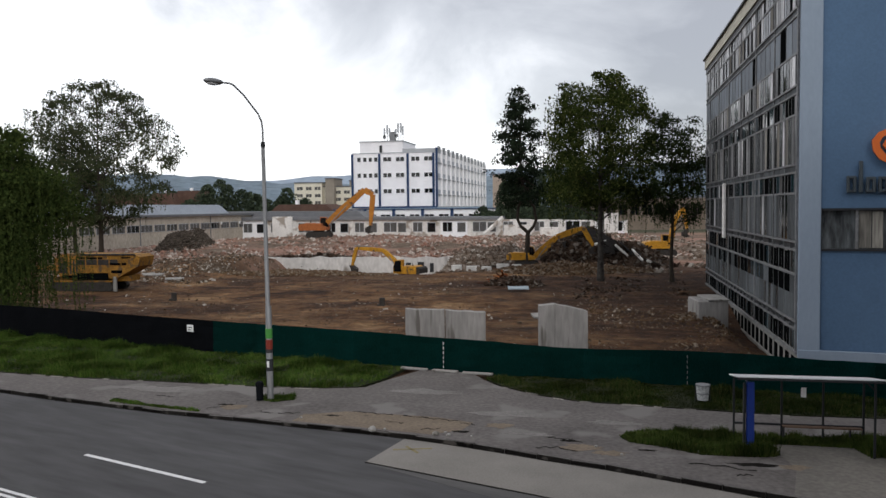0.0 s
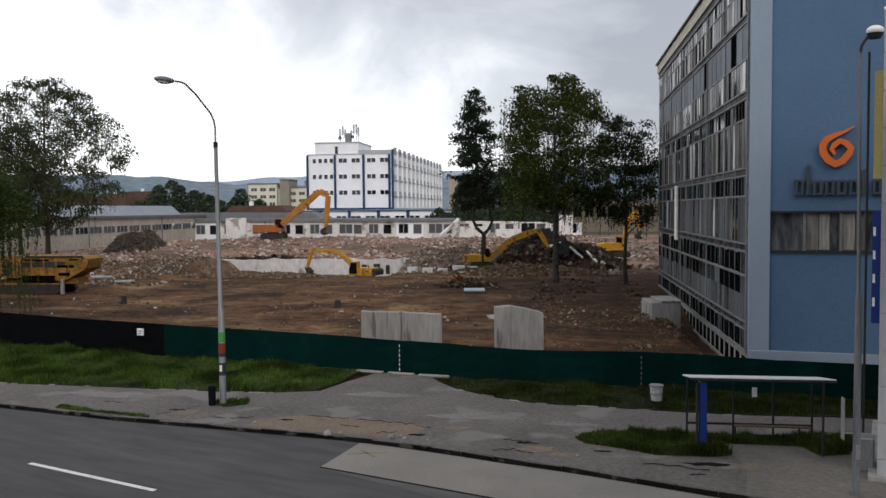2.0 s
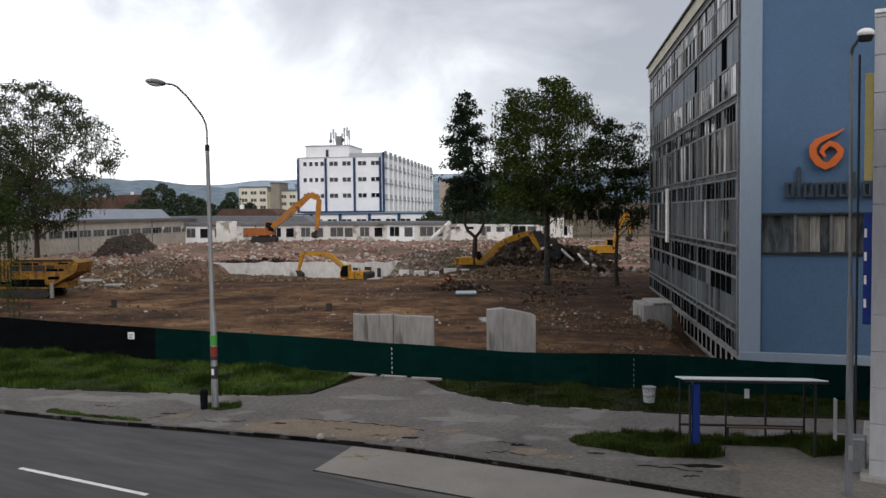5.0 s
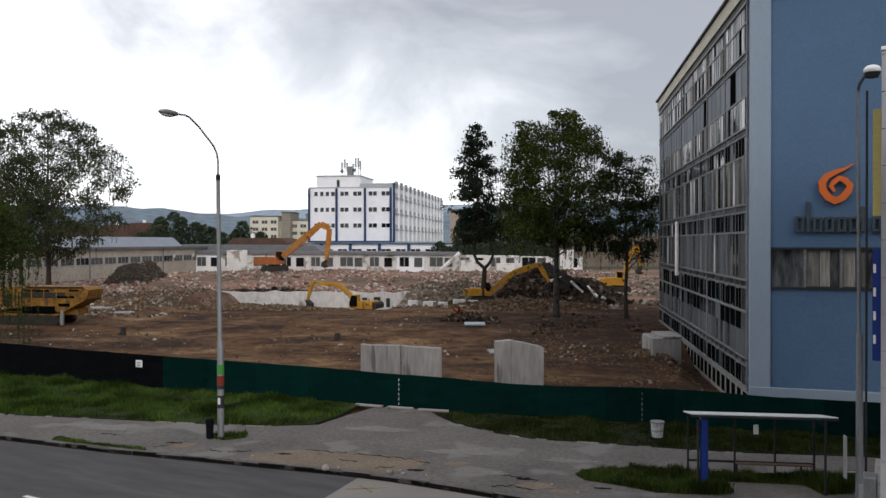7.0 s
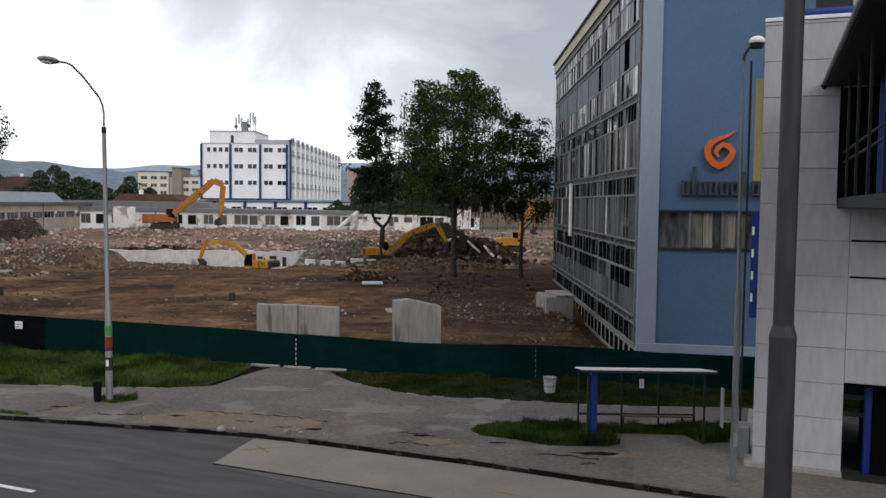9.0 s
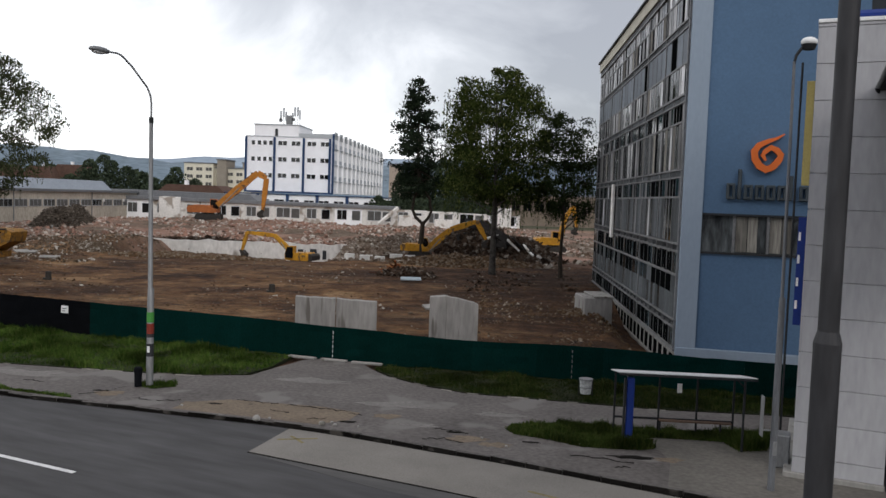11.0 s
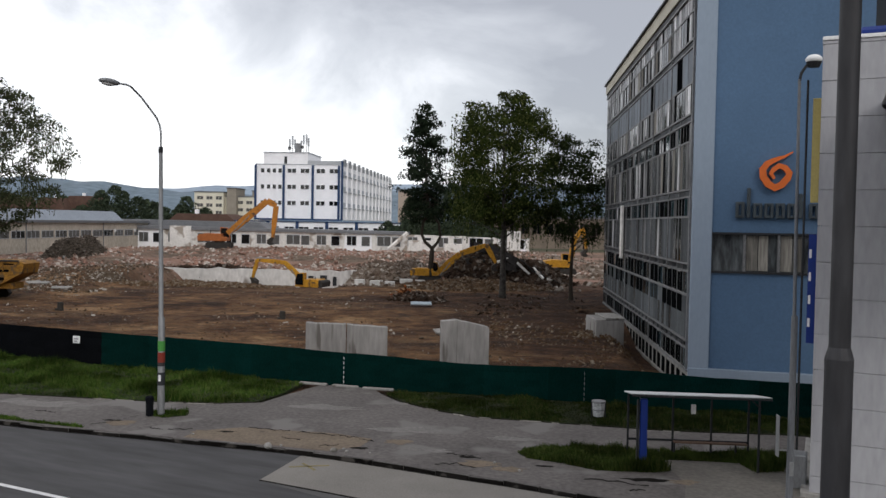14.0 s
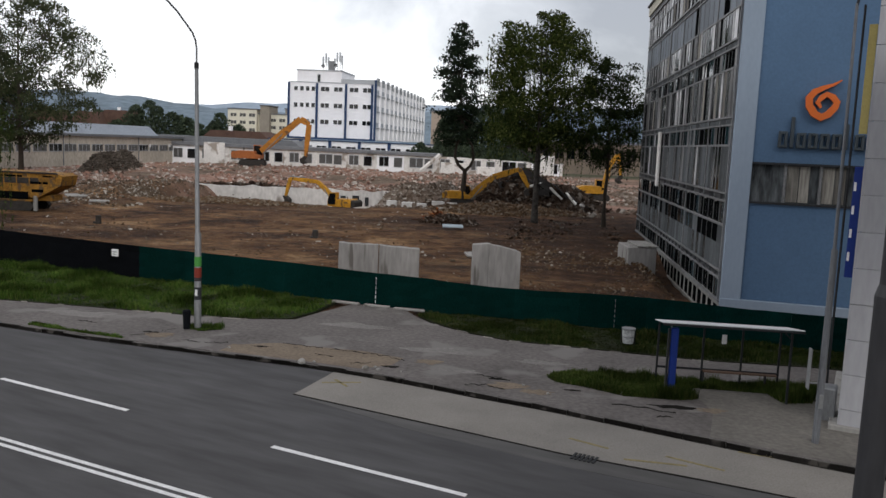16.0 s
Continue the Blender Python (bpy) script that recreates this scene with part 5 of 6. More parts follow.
def crusher():
    t = thing("mobile_crusher", pose(-45.1, 65.6, 0.0, 0, 0, 4), "dirty yellow tracked mobile crusher with a wide hopper", "crusher")
    for y in (-1.2, 1.2):
        ol = [(-2.9, 0.35), (-2.6, 0.02), (2.6, 0.02), (2.9, 0.35), (2.6, 0.8), (-2.6, 0.8)]
        tr = part("track", prism(ol, y - 0.28, y + 0.28), TRACK, t, "muddy steel track")
        part("track_guard", box((-2.7, y - 0.3, 0.82), (2.8, y + 0.3, 0.95), 0.02), DIRTY_YELLOW, tr)
        for k in range(14):
            part("grouser", box((-2.6 + k * 0.39, y - 0.3, 0.0), (-2.48 + k * 0.39, y + 0.3, 0.06)), TRACK, tr)
    part("chassis", box((-3.2, -0.9, 0.85), (4.2, 0.9, 1.35), 0.04), DIRTY_YELLOW, t)
    part("engine_housing", prism([(-2.7, 1.3), (-0.4, 1.3), (-0.4, 3.15), (-0.9, 3.3), (-2.3, 3.25), (-2.7, 2.9)], -1.25, 1.25), DIRTY_YELLOW, t)
    part("engine_door", box((-2.2, -1.3, 1.6), (-1.5, -1.24, 2.5), 0.02), TRACK, t, "dark engine door")
    for x in (-1.2, -0.9, -0.65):
        part("vent", box((x, -1.29, 1.5), (x + 0.1, -1.24, 2.7)), DARK_TRIM, t)
    hop = prism([(-0.5, 3.15), (-0.5, 1.35), (2.3, 1.25), (3.0, 1.05), (5.15, 2.2), (5.35, 3.0), (4.9, 3.2), (0.0, 3.3)], -1.35, 1.35)
    h = part("hopper", hop, DIRTY_YELLOW, t, "dirty yellow hopper")
    part("hopper_rim", box((-0.1, -1.46, 3.16), (4.95, -1.36, 3.30), 0.02), TRACK, h)
    for k in range(5):
        part("rib", box((0.3 + k * 1.1, -1.42, 1.9 + 0.15 * k), (0.38 + k * 1.1, -1.34, 3.16)), DIRTY_YELLOW, h)
    # dark plates on the side stand in for shade in slots and recesses
    for x0, x1, z0, z1 in ((-0.2, 1.9, 2.85, 3.0), (2.6, 4.1, 2.3, 2.5), (2.7, 3.7, 1.6, 1.85), (-1.9, 0.6, 1.2, 1.42), (3.6, 4.5, 2.9, 3.02)):
        part("side_recess", box((x0, -1.40, z0), (x1, -1.34, z1), 0.02), HOLLOW_SHADE, h, "dark plate for a shaded opening in the side")
    part("side_recess", box((-0.45, -1.385, 2.32), (3.3, -1.345, 2.80), 0.02), TRACK, h, "dark plate for the shaded recess below the hopper rim")
    part("side_recess", box((-0.5, -1.38, 0.98), (2.4, -1.345, 1.62), 0.02), HOLLOW_SHADE, h, "dark plate for the shaded gap above the tracks")
    part("crusher_box", box((-0.4, -1.1, 1.3), (1.7, 1.1, 2.6), 0.05), DIRTY_YELLOW, t)
    part("chute", prism([(1.7, 1.3), (3.4, 1.35), (4.6, 2.6), (3.0, 2.1)], -0.8, 0.8), DIRTY_YELLOW, t)
    cv = prism([(-6.3, 2.0), (-6.2, 2.3), (-2.4, 2.1), (-2.2, 1.75)], -0.5, 0.5)
    part("conveyor", cv, DIRTY_YELLOW, t, "discharge conveyor")
    part("support_leg", box((2.85, -1.45, 0.0), (3.15, -1.2, 1.3), 0.03), CONCRETE, t, "pale support leg")
    part("support_leg", box((-3.1, -1.3, 0.0), (-2.9, -1.1, 1.4), 0.03), TRACK, t)
    part("lamp", box((-2.45, -1.32, 1.35), (-2.25, -1.24, 1.5), 0.01), WHITE_PLAIN, t)


crusher()


# ---- rubble ----
RUBBLE_RED = island_material("brick_rubble", [(0.24, 0.130, 0.096), (0.33, 0.195, 0.150), (0.16, 0.098, 0.076), (0.30, 0.215, 0.175), (0.52, 0.48, 0.43), (0.26, 0.155, 0.118), (0.10, 0.070, 0.057), (0.46, 0.40, 0.35)])
RUBBLE_GREY = island_material("concrete_rubble", [(0.095, 0.068, 0.05), (0.15, 0.115, 0.09), (0.20, 0.165, 0.14), (0.11, 0.08, 0.06), (0.36, 0.33, 0.29), (0.085, 0.058, 0.042), (0.16, 0.128, 0.10), (0.10, 0.072, 0.054)])
RUBBLE_DARK = island_material("dark_debris", [(0.018, 0.012, 0.009), (0.034, 0.022, 0.016), (0.055, 0.037, 0.027), (0.024, 0.016, 0.012), (0.17, 0.15, 0.13), (0.040, 0.027, 0.019), (0.075, 0.052, 0.038), (0.020, 0.014, 0.011)])
SOIL_CLODS = island_material("soil_clods", [(0.060, 0.036, 0.020), (0.090, 0.056, 0.032), (0.125, 0.083, 0.050), (0.050, 0.030, 0.017), (0.20, 0.165, 0.13), (0.072, 0.042, 0.023)])


PALE_STONES = island_material("pale_stones", [(0.22, 0.19, 0.16), (0.40, 0.37, 0.33), (0.12, 0.092, 0.07), (0.28, 0.24, 0.20), (0.09, 0.066, 0.048)])
SPOIL_BROWN = island_material("brown_spoil", [(0.050, 0.034, 0.022), (0.088, 0.064, 0.045), (0.125, 0.096, 0.070), (0.064, 0.044, 0.030), (0.40, 0.37, 0.33), (0.075, 0.052, 0.035), (0.105, 0.078, 0.056), (0.058, 0.040, 0.028)])
SHEETING = material("dark_roof_sheeting", (0.020, 0.018, 0.017), 0.9, vary=0.4, scale=0.8, fine=5, spec=0.1)
RUST = island_material("rusty_iron", [(0.22, 0.07, 0.025), (0.10, 0.035, 0.018), (0.04, 0.03, 0.026), (0.28, 0.11, 0.04)])


def chunk(rng, verts, faces, c, sx, sy, sz, tilt=1.0):
    r = Euler((rng.uniform(-1, 1) * tilt, rng.uniform(-1, 1) * tilt, rng.uniform(0, 6.3))).to_matrix()
    i = len(verts)
    for x in (-1, 1):
        for y in (-1, 1):
            for z in (-1, 1):
                p = r @ Vector((x * sx * rng.uniform(0.6, 1), y * sy * rng.uniform(0.6, 1), z * sz * rng.uniform(0.6, 1)))
                verts.append((c[0] + p.x, c[1] + p.y, c[2] + p.z))
    for f in ((0, 1, 3, 2), (4, 6, 7, 5), (0, 4, 5, 1), (2, 3, 7, 6), (0, 2, 6, 4), (1, 5, 7, 3)):
        faces.append(tuple(i + k for k in f))


def scatter(name, mat, count, place, sizes, label, seed, flat=0.6):
    rng = random.Random(seed)
    verts, faces = [], []
    n = 0
    while n < count:
        p = place(rng)
        if p is None:
            continue
        n += 1
        s = sizes[0] * (sizes[1] / sizes[0]) ** (rng.random() ** 2.2)
        x, y = p
        chunk(rng, verts, faces, (x, y, ground_height(x, y) + s * 0.25), s * rng.uniform(0.6, 1.7), s, s * flat * rng.uniform(0.5, 1.2))
    tagged(soup(name, verts, faces, mat), label, "rubble", kind="stuff")


def band(x0, x1, y0, y1, edge=6.0, keep=0.0):
    def place(rng):
        x, y = rng.uniform(x0, x1), y0 + (y1 - y0) * rng.random() ** 1.2
        if noise.noise((x / edge, y / edge, 4.4)) + 0.25 < keep + rng.random() * 0.5:
            return None
        if PIT[0] < x < PIT[1] and PIT[2] < y < PIT[3]:
            return None
        return x, y
    return place


scatter("brick_rubble", RUBBLE_RED, 17000, band(-84, 12, 107.6, 172), (0.05, 0.34), "heaped broken red brick and mortar", 21)
scatter("grey_rubble", SPOIL_BROWN, 3600, band(-64, -38, 72, 118, 5), (0.03, 0.20), "grey mound of broken concrete and mortar", 22)
scatter("concrete_rubble", RUBBLE_GREY, 6000, band(-22, 22, 86, 165, 5), (0.06, 0.34), "broken concrete spread round the debris heap", 23)
scatter("soil_clods", SOIL_CLODS, 4200, band(-60, 8.0, 38, 92, 4), (0.02, 0.09), "clods of soil and scattered broken stone", 24)
def mound(rng):
    a, r = rng.uniform(0, math.tau), rng.random() ** 0.5
    x, y = -45 + 17 * r * math.cos(a), 96 + 13 * r * math.sin(a)
    return None if y > 106 or x > PIT[0] + 6 else (x, y)


scatter("mound_spoil", SPOIL_BROWN, 4200, mound, (0.03, 0.15), "spoil mound of brown earth and broken mortar", 26)
scatter("debris_patch", RUBBLE_DARK, 800, band(-2.5, 7.0, 62, 90, 3, 0.1), (0.03, 0.16), "dark scraps and broken stone trodden into the soil", 27, 0.4)
scatter("trench_clods", SOIL_CLODS, 1500, band(-1.0, 8.4, 38, 64, 3), (0.03, 0.10), "lumps of turned soil beside the office block", 28)
scatter("loose_stones", PALE_STONES, 800, band(-46, 6.0, 41, 86, 7, 0.18), (0.02, 0.12), "scattered pale stones on the soil", 25, 0.5)


def heap(name, mat, centre, radius, height, count, sizes, label, seed, long=0.07, power=1.2):
    """A heap of debris: chunks and long beams lying over a cone."""
    rng = random.Random(seed)
    verts, faces = [], []
    for _ in range(count):
        a, r = rng.uniform(0, math.tau), rng.random() ** 0.6
        x, y = centre[0] + math.cos(a) * r * radius[0], centre[1] + math.sin(a) * r * radius[1]
        z = height * max(0, 1 - r ** power) * (0.8 + 0.35 * noise.noise((x / 2, y / 2, seed))) + ground_height(x, y)
        s = rng.uniform(*sizes)
        if rng.random() < long:
            chunk(rng, verts, faces, (x, y, z), s * rng.uniform(2, 4.2), s * 0.35, s * 0.3, 0.6)
        else:
            chunk(rng, verts, faces, (x, y, z - s * 0.2), s * 1.2, s, s * 0.7)
    tagged(soup(name, verts, faces, mat), label, "debris heap", kind="stuff")


heap("debris_heap", RUBBLE_DARK, (-1.8, 97.5), (6.0, 5.0), 5.3, 4200, (0.12, 0.42), "dark heap of torn beams, sheeting and earth", 31, 0.14)
heap("debris_heap", RUBBLE_DARK, (2.6, 96.5), (5.4, 4.6), 3.4, 3000, (0.12, 0.4), "dark heap of torn beams and earth beside a taller one", 34, 0.18)
heap("grey_heap", RUBBLE_GREY, (-5.5, 108.0), (8.5, 5.5), 2.3, 3400, (0.08, 0.32), "grey heap of broken concrete behind the excavator", 42, 0.05, 1.5)
heap("grey_heap", RUBBLE_GREY, (-14.5, 96.5), (5.0, 5.0), 1.5, 2200, (0.08, 0.30), "grey heap of broken concrete beside the pit", 43, 0.08, 1.5)
heap("spoil_ridge", SOIL_CLODS, (-31.5, 83.6), (9.8, 3.0), 0.15, 2600, (0.06, 0.2), "ridge of dark earth along the pit edge", 36, 0.0)
heap("spoil_ridge", SPOIL_BROWN, (-41.5, 88.5), (5.0, 4.0), 0.4, 3200, (0.05, 0.16), "ridge of earth and broken stone along the pit edge", 37, 0.0)
heap("slab_ledge", RUBBLE_DARK, (-38.0, 108.2), (8.5, 0.9), 0.5, 620, (0.10, 0.34), "line of dark rubble above the pit wall", 44, 0.35)
heap("rusty_scrap", RUST, (-8.9, 74.0), (2.0, 1.0), 0.8, 60, (0.12, 0.3), "rusty orange scrap iron on the soil", 38, 0.6)
heap("earth_heap", SOIL_CLODS, (-3.5, 88.5), (8.5, 4.5), 1.1, 3600, (0.06, 0.24), "low spread of dark earth and broken stone", 35, 0.1)
BRUSH = island_material("brushwood", [(0.045, 0.036, 0.029), (0.085, 0.070, 0.057), (0.135, 0.113, 0.092), (0.065, 0.052, 0.043), (0.20, 0.175, 0.15)])
heap("brush_heap", BRUSH, (-67.4, 123), (4.7, 4.2), 3.0, 3600, (0.07, 0.20), "grey-brown heap of brushwood and scrap", 32, 0.85, 2.6)
heap("scrap_heap", RUBBLE_DARK, (-7.9, 72.5), (2.6, 1.8), 0.8, 420, (0.07, 0.26), "low tangle of scrap metal and cables", 33, 0.5)

rng = random.Random(61)
for x, y, z, w, d, rx, ry, rz in ((-2.6, 95.6, 4.3, 2.6, 1.5, 35, 20, 10), (-1.0, 95.2, 3.9, 3.0, 1.7, 30, 28, -15), (0.9, 94.6, 3.0, 2.8, 1.4, 40, 32, 5), (2.5, 94.0, 2.5, 2.4, 1.2, 25, 38, 20), (3.9, 93.6, 1.7, 2.2, 1.0, 30, 30, -10), (0.2, 93.4, 2.4, 2.0, 1.1, 50, 12, 30), (-3.6, 95.0, 3.0, 2.2, 1.3, 45, -18, 0), (4.9, 93.2, 1.2, 2.8, 0.5, 10, 24, 8)):
    bm = bmesh.new()
    add_box(bm, (-w / 2, -d / 2, -0.05), (w / 2, d / 2, 0.05), 0.015)
    bmesh.ops.subdivide_edges(bm, edges=bm.edges[:], cuts=3, use_grid_fill=True)
    for v in bm.verts:
        v.co.z += 0.22 * noise.noise(v.co * 1.1 + Vector((x, y, 0)))
        v.co.x += 0.12 * noise.noise(v.co * 2.0 + Vector((y, x, 0)))
    o = tagged(part("torn_sheet", bm, SHEETING), "dark bent roofing sheet on the debris heap", "sheet", "torn sheets")
    o.matrix_basis = pose(x, y, z - 0.3, rx, ry, rz)
for x, y, z, ln, ry, rz in ((1.9, 93.4, 2.2, 1.9, 42, 10), (3.6, 93.2, 1.7, 2.2, 30, -55), (-0.6, 93.8, 3.0, 2.0, -14, 40), (4.9, 92.6, 1.0, 1.6, 12, 70)):
    o = tagged(part("broken_beam", box((-ln / 2, -0.12, -0.12), (ln / 2, 0.12, 0.12), 0.02), DIRTY_WALL), "pale broken beam lying across the debris heap", "beam", "broken beams")
    o.matrix_basis = pose(x, y, z - 0.2, 10, ry, rz)
heap("spilled_rubble", SOIL_CLODS, (6.0, 52.4), (1.9, 1.7), 0.4, 420, (0.03, 0.12), "rubble spilled round a concrete bunker", 41, 0.1)
for x, y, a, w, d, up in ((-41.6, 73.85, 5, 2.2, 1.0, 6), (-48.4, 80.7, 40, 1.6, 0.9, 14), (-47.0, 80.2, -20, 1.2, 0.7, 10), (-3.9, 51.4, 15, 1.2, 0.8, 16), (-3.2, 52.0, -35, 0.6, 0.5, -12), (-66.5, 119.0, 60, 0.8, 0.9, 50)):
    bm = prism([(-w / 2, -d * 0.4), (w * 0.35, -d / 2), (w / 2, d * 0.3), (w * 0.05, d / 2), (-w * 0.4, d * 0.35)], 0, 0.13)
    bmesh.ops.bevel(bm, geom=bm.edges[:], offset=0.02, segments=1, affect="EDGES")
    o = tagged(part("broken_slab", bm, CONCRETE), "pale broken concrete slab lying on the soil", "slab", "broken slabs")
    o.matrix_basis = pose(x, y, ground_height(x, y) + 0.12, 90 + up, 0, a)

# basement wall left standing at the back of the pit
bw = tagged(new("basement_wall"), "whitewashed concrete basement wall exposed at the back of the pit", "wall")
rng = random.Random(8)
outline = [(-46.0, -2.6)] + [(-19.0, -2.6)] + [(-19.0 - k * 1.5, 0.48 + rng.uniform(-0.25, 0.12)) for k in range(19)]
bm = prism(outline, 107.0, 107.35)
bmesh.ops.triangulate(bm, faces=[f for f in bm.faces if len(f.verts) > 4])
part("wall_face", bm, PIT_WHITE, bw)
# the wall is not pierced: dark plates carry the shade of its openings
for x, z0, z1, w in ((-24.6, -1.5, -0.25, 0.9), (-26.2, -1.4, -0.35, 0.7), (-22.9, -1.6, -0.4, 0.5)):
    part("opening", box((x, 106.9, z0), (x + w, 106.99, z1)), DARK_TRIM, bw, "dark broken opening")
for k in range(5):
    o = tagged(part("foundation_block", box((0, 0, 0), (1.1 + 0.3 * (k % 2), 0.5, 0.75 - 0.1 * (k % 3)), 0.04), PIT_WHITE), "white concrete foundation block in the rubble", "foundation block", "foundation blocks")
    o.matrix_basis = pose(-16.6 + k * 1.65, 88.8 + 0.15 * k, ground_height(-16 + k * 1.65, 88.8) - 0.1, 0, 0, -3 + k * 2)
tp = thing("site_board", pose(-6.95, 67.2, 0.25, 6, 0, 8), "faded blue board lying on the soil", "board")
part("sheet", box((-0.85, -0.5, 0), (0.85, 0.5, 0.12), 0.03), BLUE_SHEET, tp)
for x, y in ((-32.8, 58.0), (-15.5, 55.9)):
    d = thing("stump_post", pose(x, y, 0.0, 0, 0, 10), "short black post stump in the soil", "post", "post stumps")
    part("shaft", tube([(0, 0, -0.1), (0.03, 0, 0.65)], [0.22, 0.2], 10), TRACK, d)
    part("base", box((-0.3, -0.22, -0.05), (0.2, 0.22, 0.2), 0.03), TRACK, d)


# ---- trees ----
# the last, palest green stands in for light shining through leaves
LEAF_BIRCH = island_material("birch_leaves", [(0.010, 0.017, 0.005), (0.022, 0.033, 0.008), (0.046, 0.062, 0.015), (0.015, 0.023, 0.006), (0.105, 0.118, 0.034)])
LEAF_LOOSE = island_material("loose_birch_leaves", [(0.020, 0.028, 0.014), (0.040, 0.052, 0.024), (0.065, 0.076, 0.036), (0.028, 0.037, 0.018), (0.085, 0.085, 0.045)])
# lifted, greyer greens: haze over the far trees is mixed into the palette
LEAF_HAZED = island_material("far_leaves", [(0.027, 0.038, 0.027), (0.044, 0.060, 0.038), (0.066, 0.084, 0.050), (0.034, 0.048, 0.033)])
LEAF_DARK = island_material("dark_leaves", [(0.008, 0.014, 0.005), (0.016, 0.027, 0.009), (0.034, 0.046, 0.015), (0.012, 0.020, 0.007)])
LEAF_WILLOW = island_material("willow_leaves", [(0.018, 0.030, 0.008), (0.032, 0.050, 0.013), (0.055, 0.074, 0.020), (0.024, 0.038, 0.010)])
NEEDLES = island_material("pine_needles", [(0.007, 0.012, 0.008), (0.013, 0.021, 0.012), (0.024, 0.035, 0.019), (0.010, 0.016, 0.010)])


def leaf(rng, verts, faces, c, s, droop=0.0):
    """One leaf spray: a bent four-cornered blade."""
    n = Vector((rng.gauss(0, 1), rng.gauss(0, 1), rng.gauss(0, 0.8))).normalized()
    a = n.orthogonal().normalized()
    a = Matrix.Rotation(rng.uniform(0, 6.28), 3, n) @ a
    if droop:
        a = (a * (1 - droop) + Vector((0, 0, -1)) * droop).normalized()
    b = n.cross(a)
    i = len(verts)
    c = Vector(c)
    l, w = s * rng.uniform(0.7, 1.4), s * rng.uniform(0.35, 0.7)
    for p in (c - a * l * 0.5, c + b * w * 0.5 + n * s * 0.1, c + a * l * 0.5, c - b * w * 0.5 + n * s * 0.1):
        verts.append(tuple(p))
    faces.append((i, i + 1, i + 2, i + 3))


def broadleaf(base, height, crown, label, leaf_mat, bark, seed, trunk_r, clumps, leaves, size, hang=0.0, gap=0.0, lean=(0, 0), forks=9, first=0.35, bough=1.3, strands=3, patch=0.3):
    """crown: function of height fraction (0 at the lowest leaves, 1 at the top) to radius in metres."""
    rng = random.Random(seed)
    t = thing("tree", pose(base[0], base[1], ground_height(*base) - 0.1), label, "tree", "trees")
    bm = bmesh.new()
    z_low = height * first
    spine = [Vector((lean[0] * f + 0.25 * noise.noise((f * 3, seed, 0.3)), lean[1] * f + 0.25 * noise.noise((seed, f * 3, 0.9)), f * height * 0.9)) for f in [k / 9 for k in range(10)]]
    add_tube(bm, spine, [trunk_r * (1.25 if k == 0 else 1 - 0.09 * k) for k in range(10)], 9)
    tips = []
    for k in range(forks):
        f = first * 0.8 + (0.92 - first * 0.8) * (k + rng.random()) / forks
        o = spine[min(8, int(f * 9))].lerp(spine[min(9, int(f * 9) + 1)], f * 9 - int(f * 9))
        a = rng.uniform(0, math.tau) + k * 2.4
        g = max(0.0, (f * height - z_low) / (height - z_low))
        r = crown(min(0.98, g + 0.12)) * rng.uniform(0.65, 0.95)
        e = o + Vector((math.cos(a) * r, math.sin(a) * r, r * rng.uniform(0.25, 0.75)))
        mid = o.lerp(e, 0.5) + Vector((0, 0, r * 0.12))
        add_tube(bm, [o, mid, e], [trunk_r * 0.38 * (1.1 - f), trunk_r * 0.24 * (1.1 - f), 0.02], 6)
        tips.append((mid, e))
        for q in range(3):
            s0 = mid.lerp(e, rng.uniform(0.0, 0.7))
            e2 = s0 + Vector((rng.uniform(-1, 1), rng.uniform(-1, 1), rng.uniform(-0.2, 0.8))) * r * 0.4
            add_tube(bm, [s0, e2], [trunk_r * 0.12, 0.012], 5)
    part("trunk", bm, bark, t, smooth=True)
    verts, faces = [], []
    made, peak = 0, max(crown(k / 40) for k in range(41))
    while made < clumps:
        # one bough: a flattened mass of leaves, thicker on its upper side, with a ragged fringe
        g = 0.03 + 0.95 * rng.random()
        if rng.random() > crown(g) / peak:
            continue
        a, q = rng.uniform(0, math.tau), rng.random() ** 0.45
        env = crown(g) * (1.0 + 0.35 * noise.noise((math.cos(a) * 1.3 + seed, math.sin(a) * 1.3, g * 4)))
        br = bough * rng.uniform(0.6, 1.25) * (1.0 if g < 0.8 else 0.7)
        r = max(0.0, env - br * 0.5) * q
        c = Vector((lean[0] * g + math.cos(a) * r, lean[1] * g + math.sin(a) * r, z_low + (height - z_low) * g - br * 0.3))
        if noise.noise(c * patch + Vector((seed, 0, 0))) < gap:
            continue
        made += 1
        for _ in range(leaves):
            d = Vector((rng.gauss(0, 1), rng.gauss(0, 1), rng.gauss(0, 1))).normalized() * br * rng.random() ** 0.4
            if rng.random() < 0.14:
                d *= rng.uniform(1.0, 1.45)
            d.z *= 0.62
            leaf(rng, verts, faces, c + d, size * rng.uniform(0.6, 1.35), 0.25)
        if hang:
            for _ in range(int(strands + 3 * q)):
                L = hang * rng.uniform(0.25, 1.0) * (0.4 + 0.6 * q)
                e = rng.uniform(0, math.tau)
                x, y, z = c.x + math.cos(e) * br * 0.9, c.y + math.sin(e) * br * 0.9, c.z - br * 0.2
                for k in range(int(L / 0.17)):
                    x, y = x + rng.uniform(-0.04, 0.04), y + rng.uniform(-0.04, 0.04)
                    if rng.random() < 0.85:
                        leaf(rng, verts, faces, (x, y, z - k * 0.17), size * 0.85, 0.55)
    soup("crown", verts, faces, leaf_mat, t, "drooping green foliage" if hang else "green foliage")
    return t


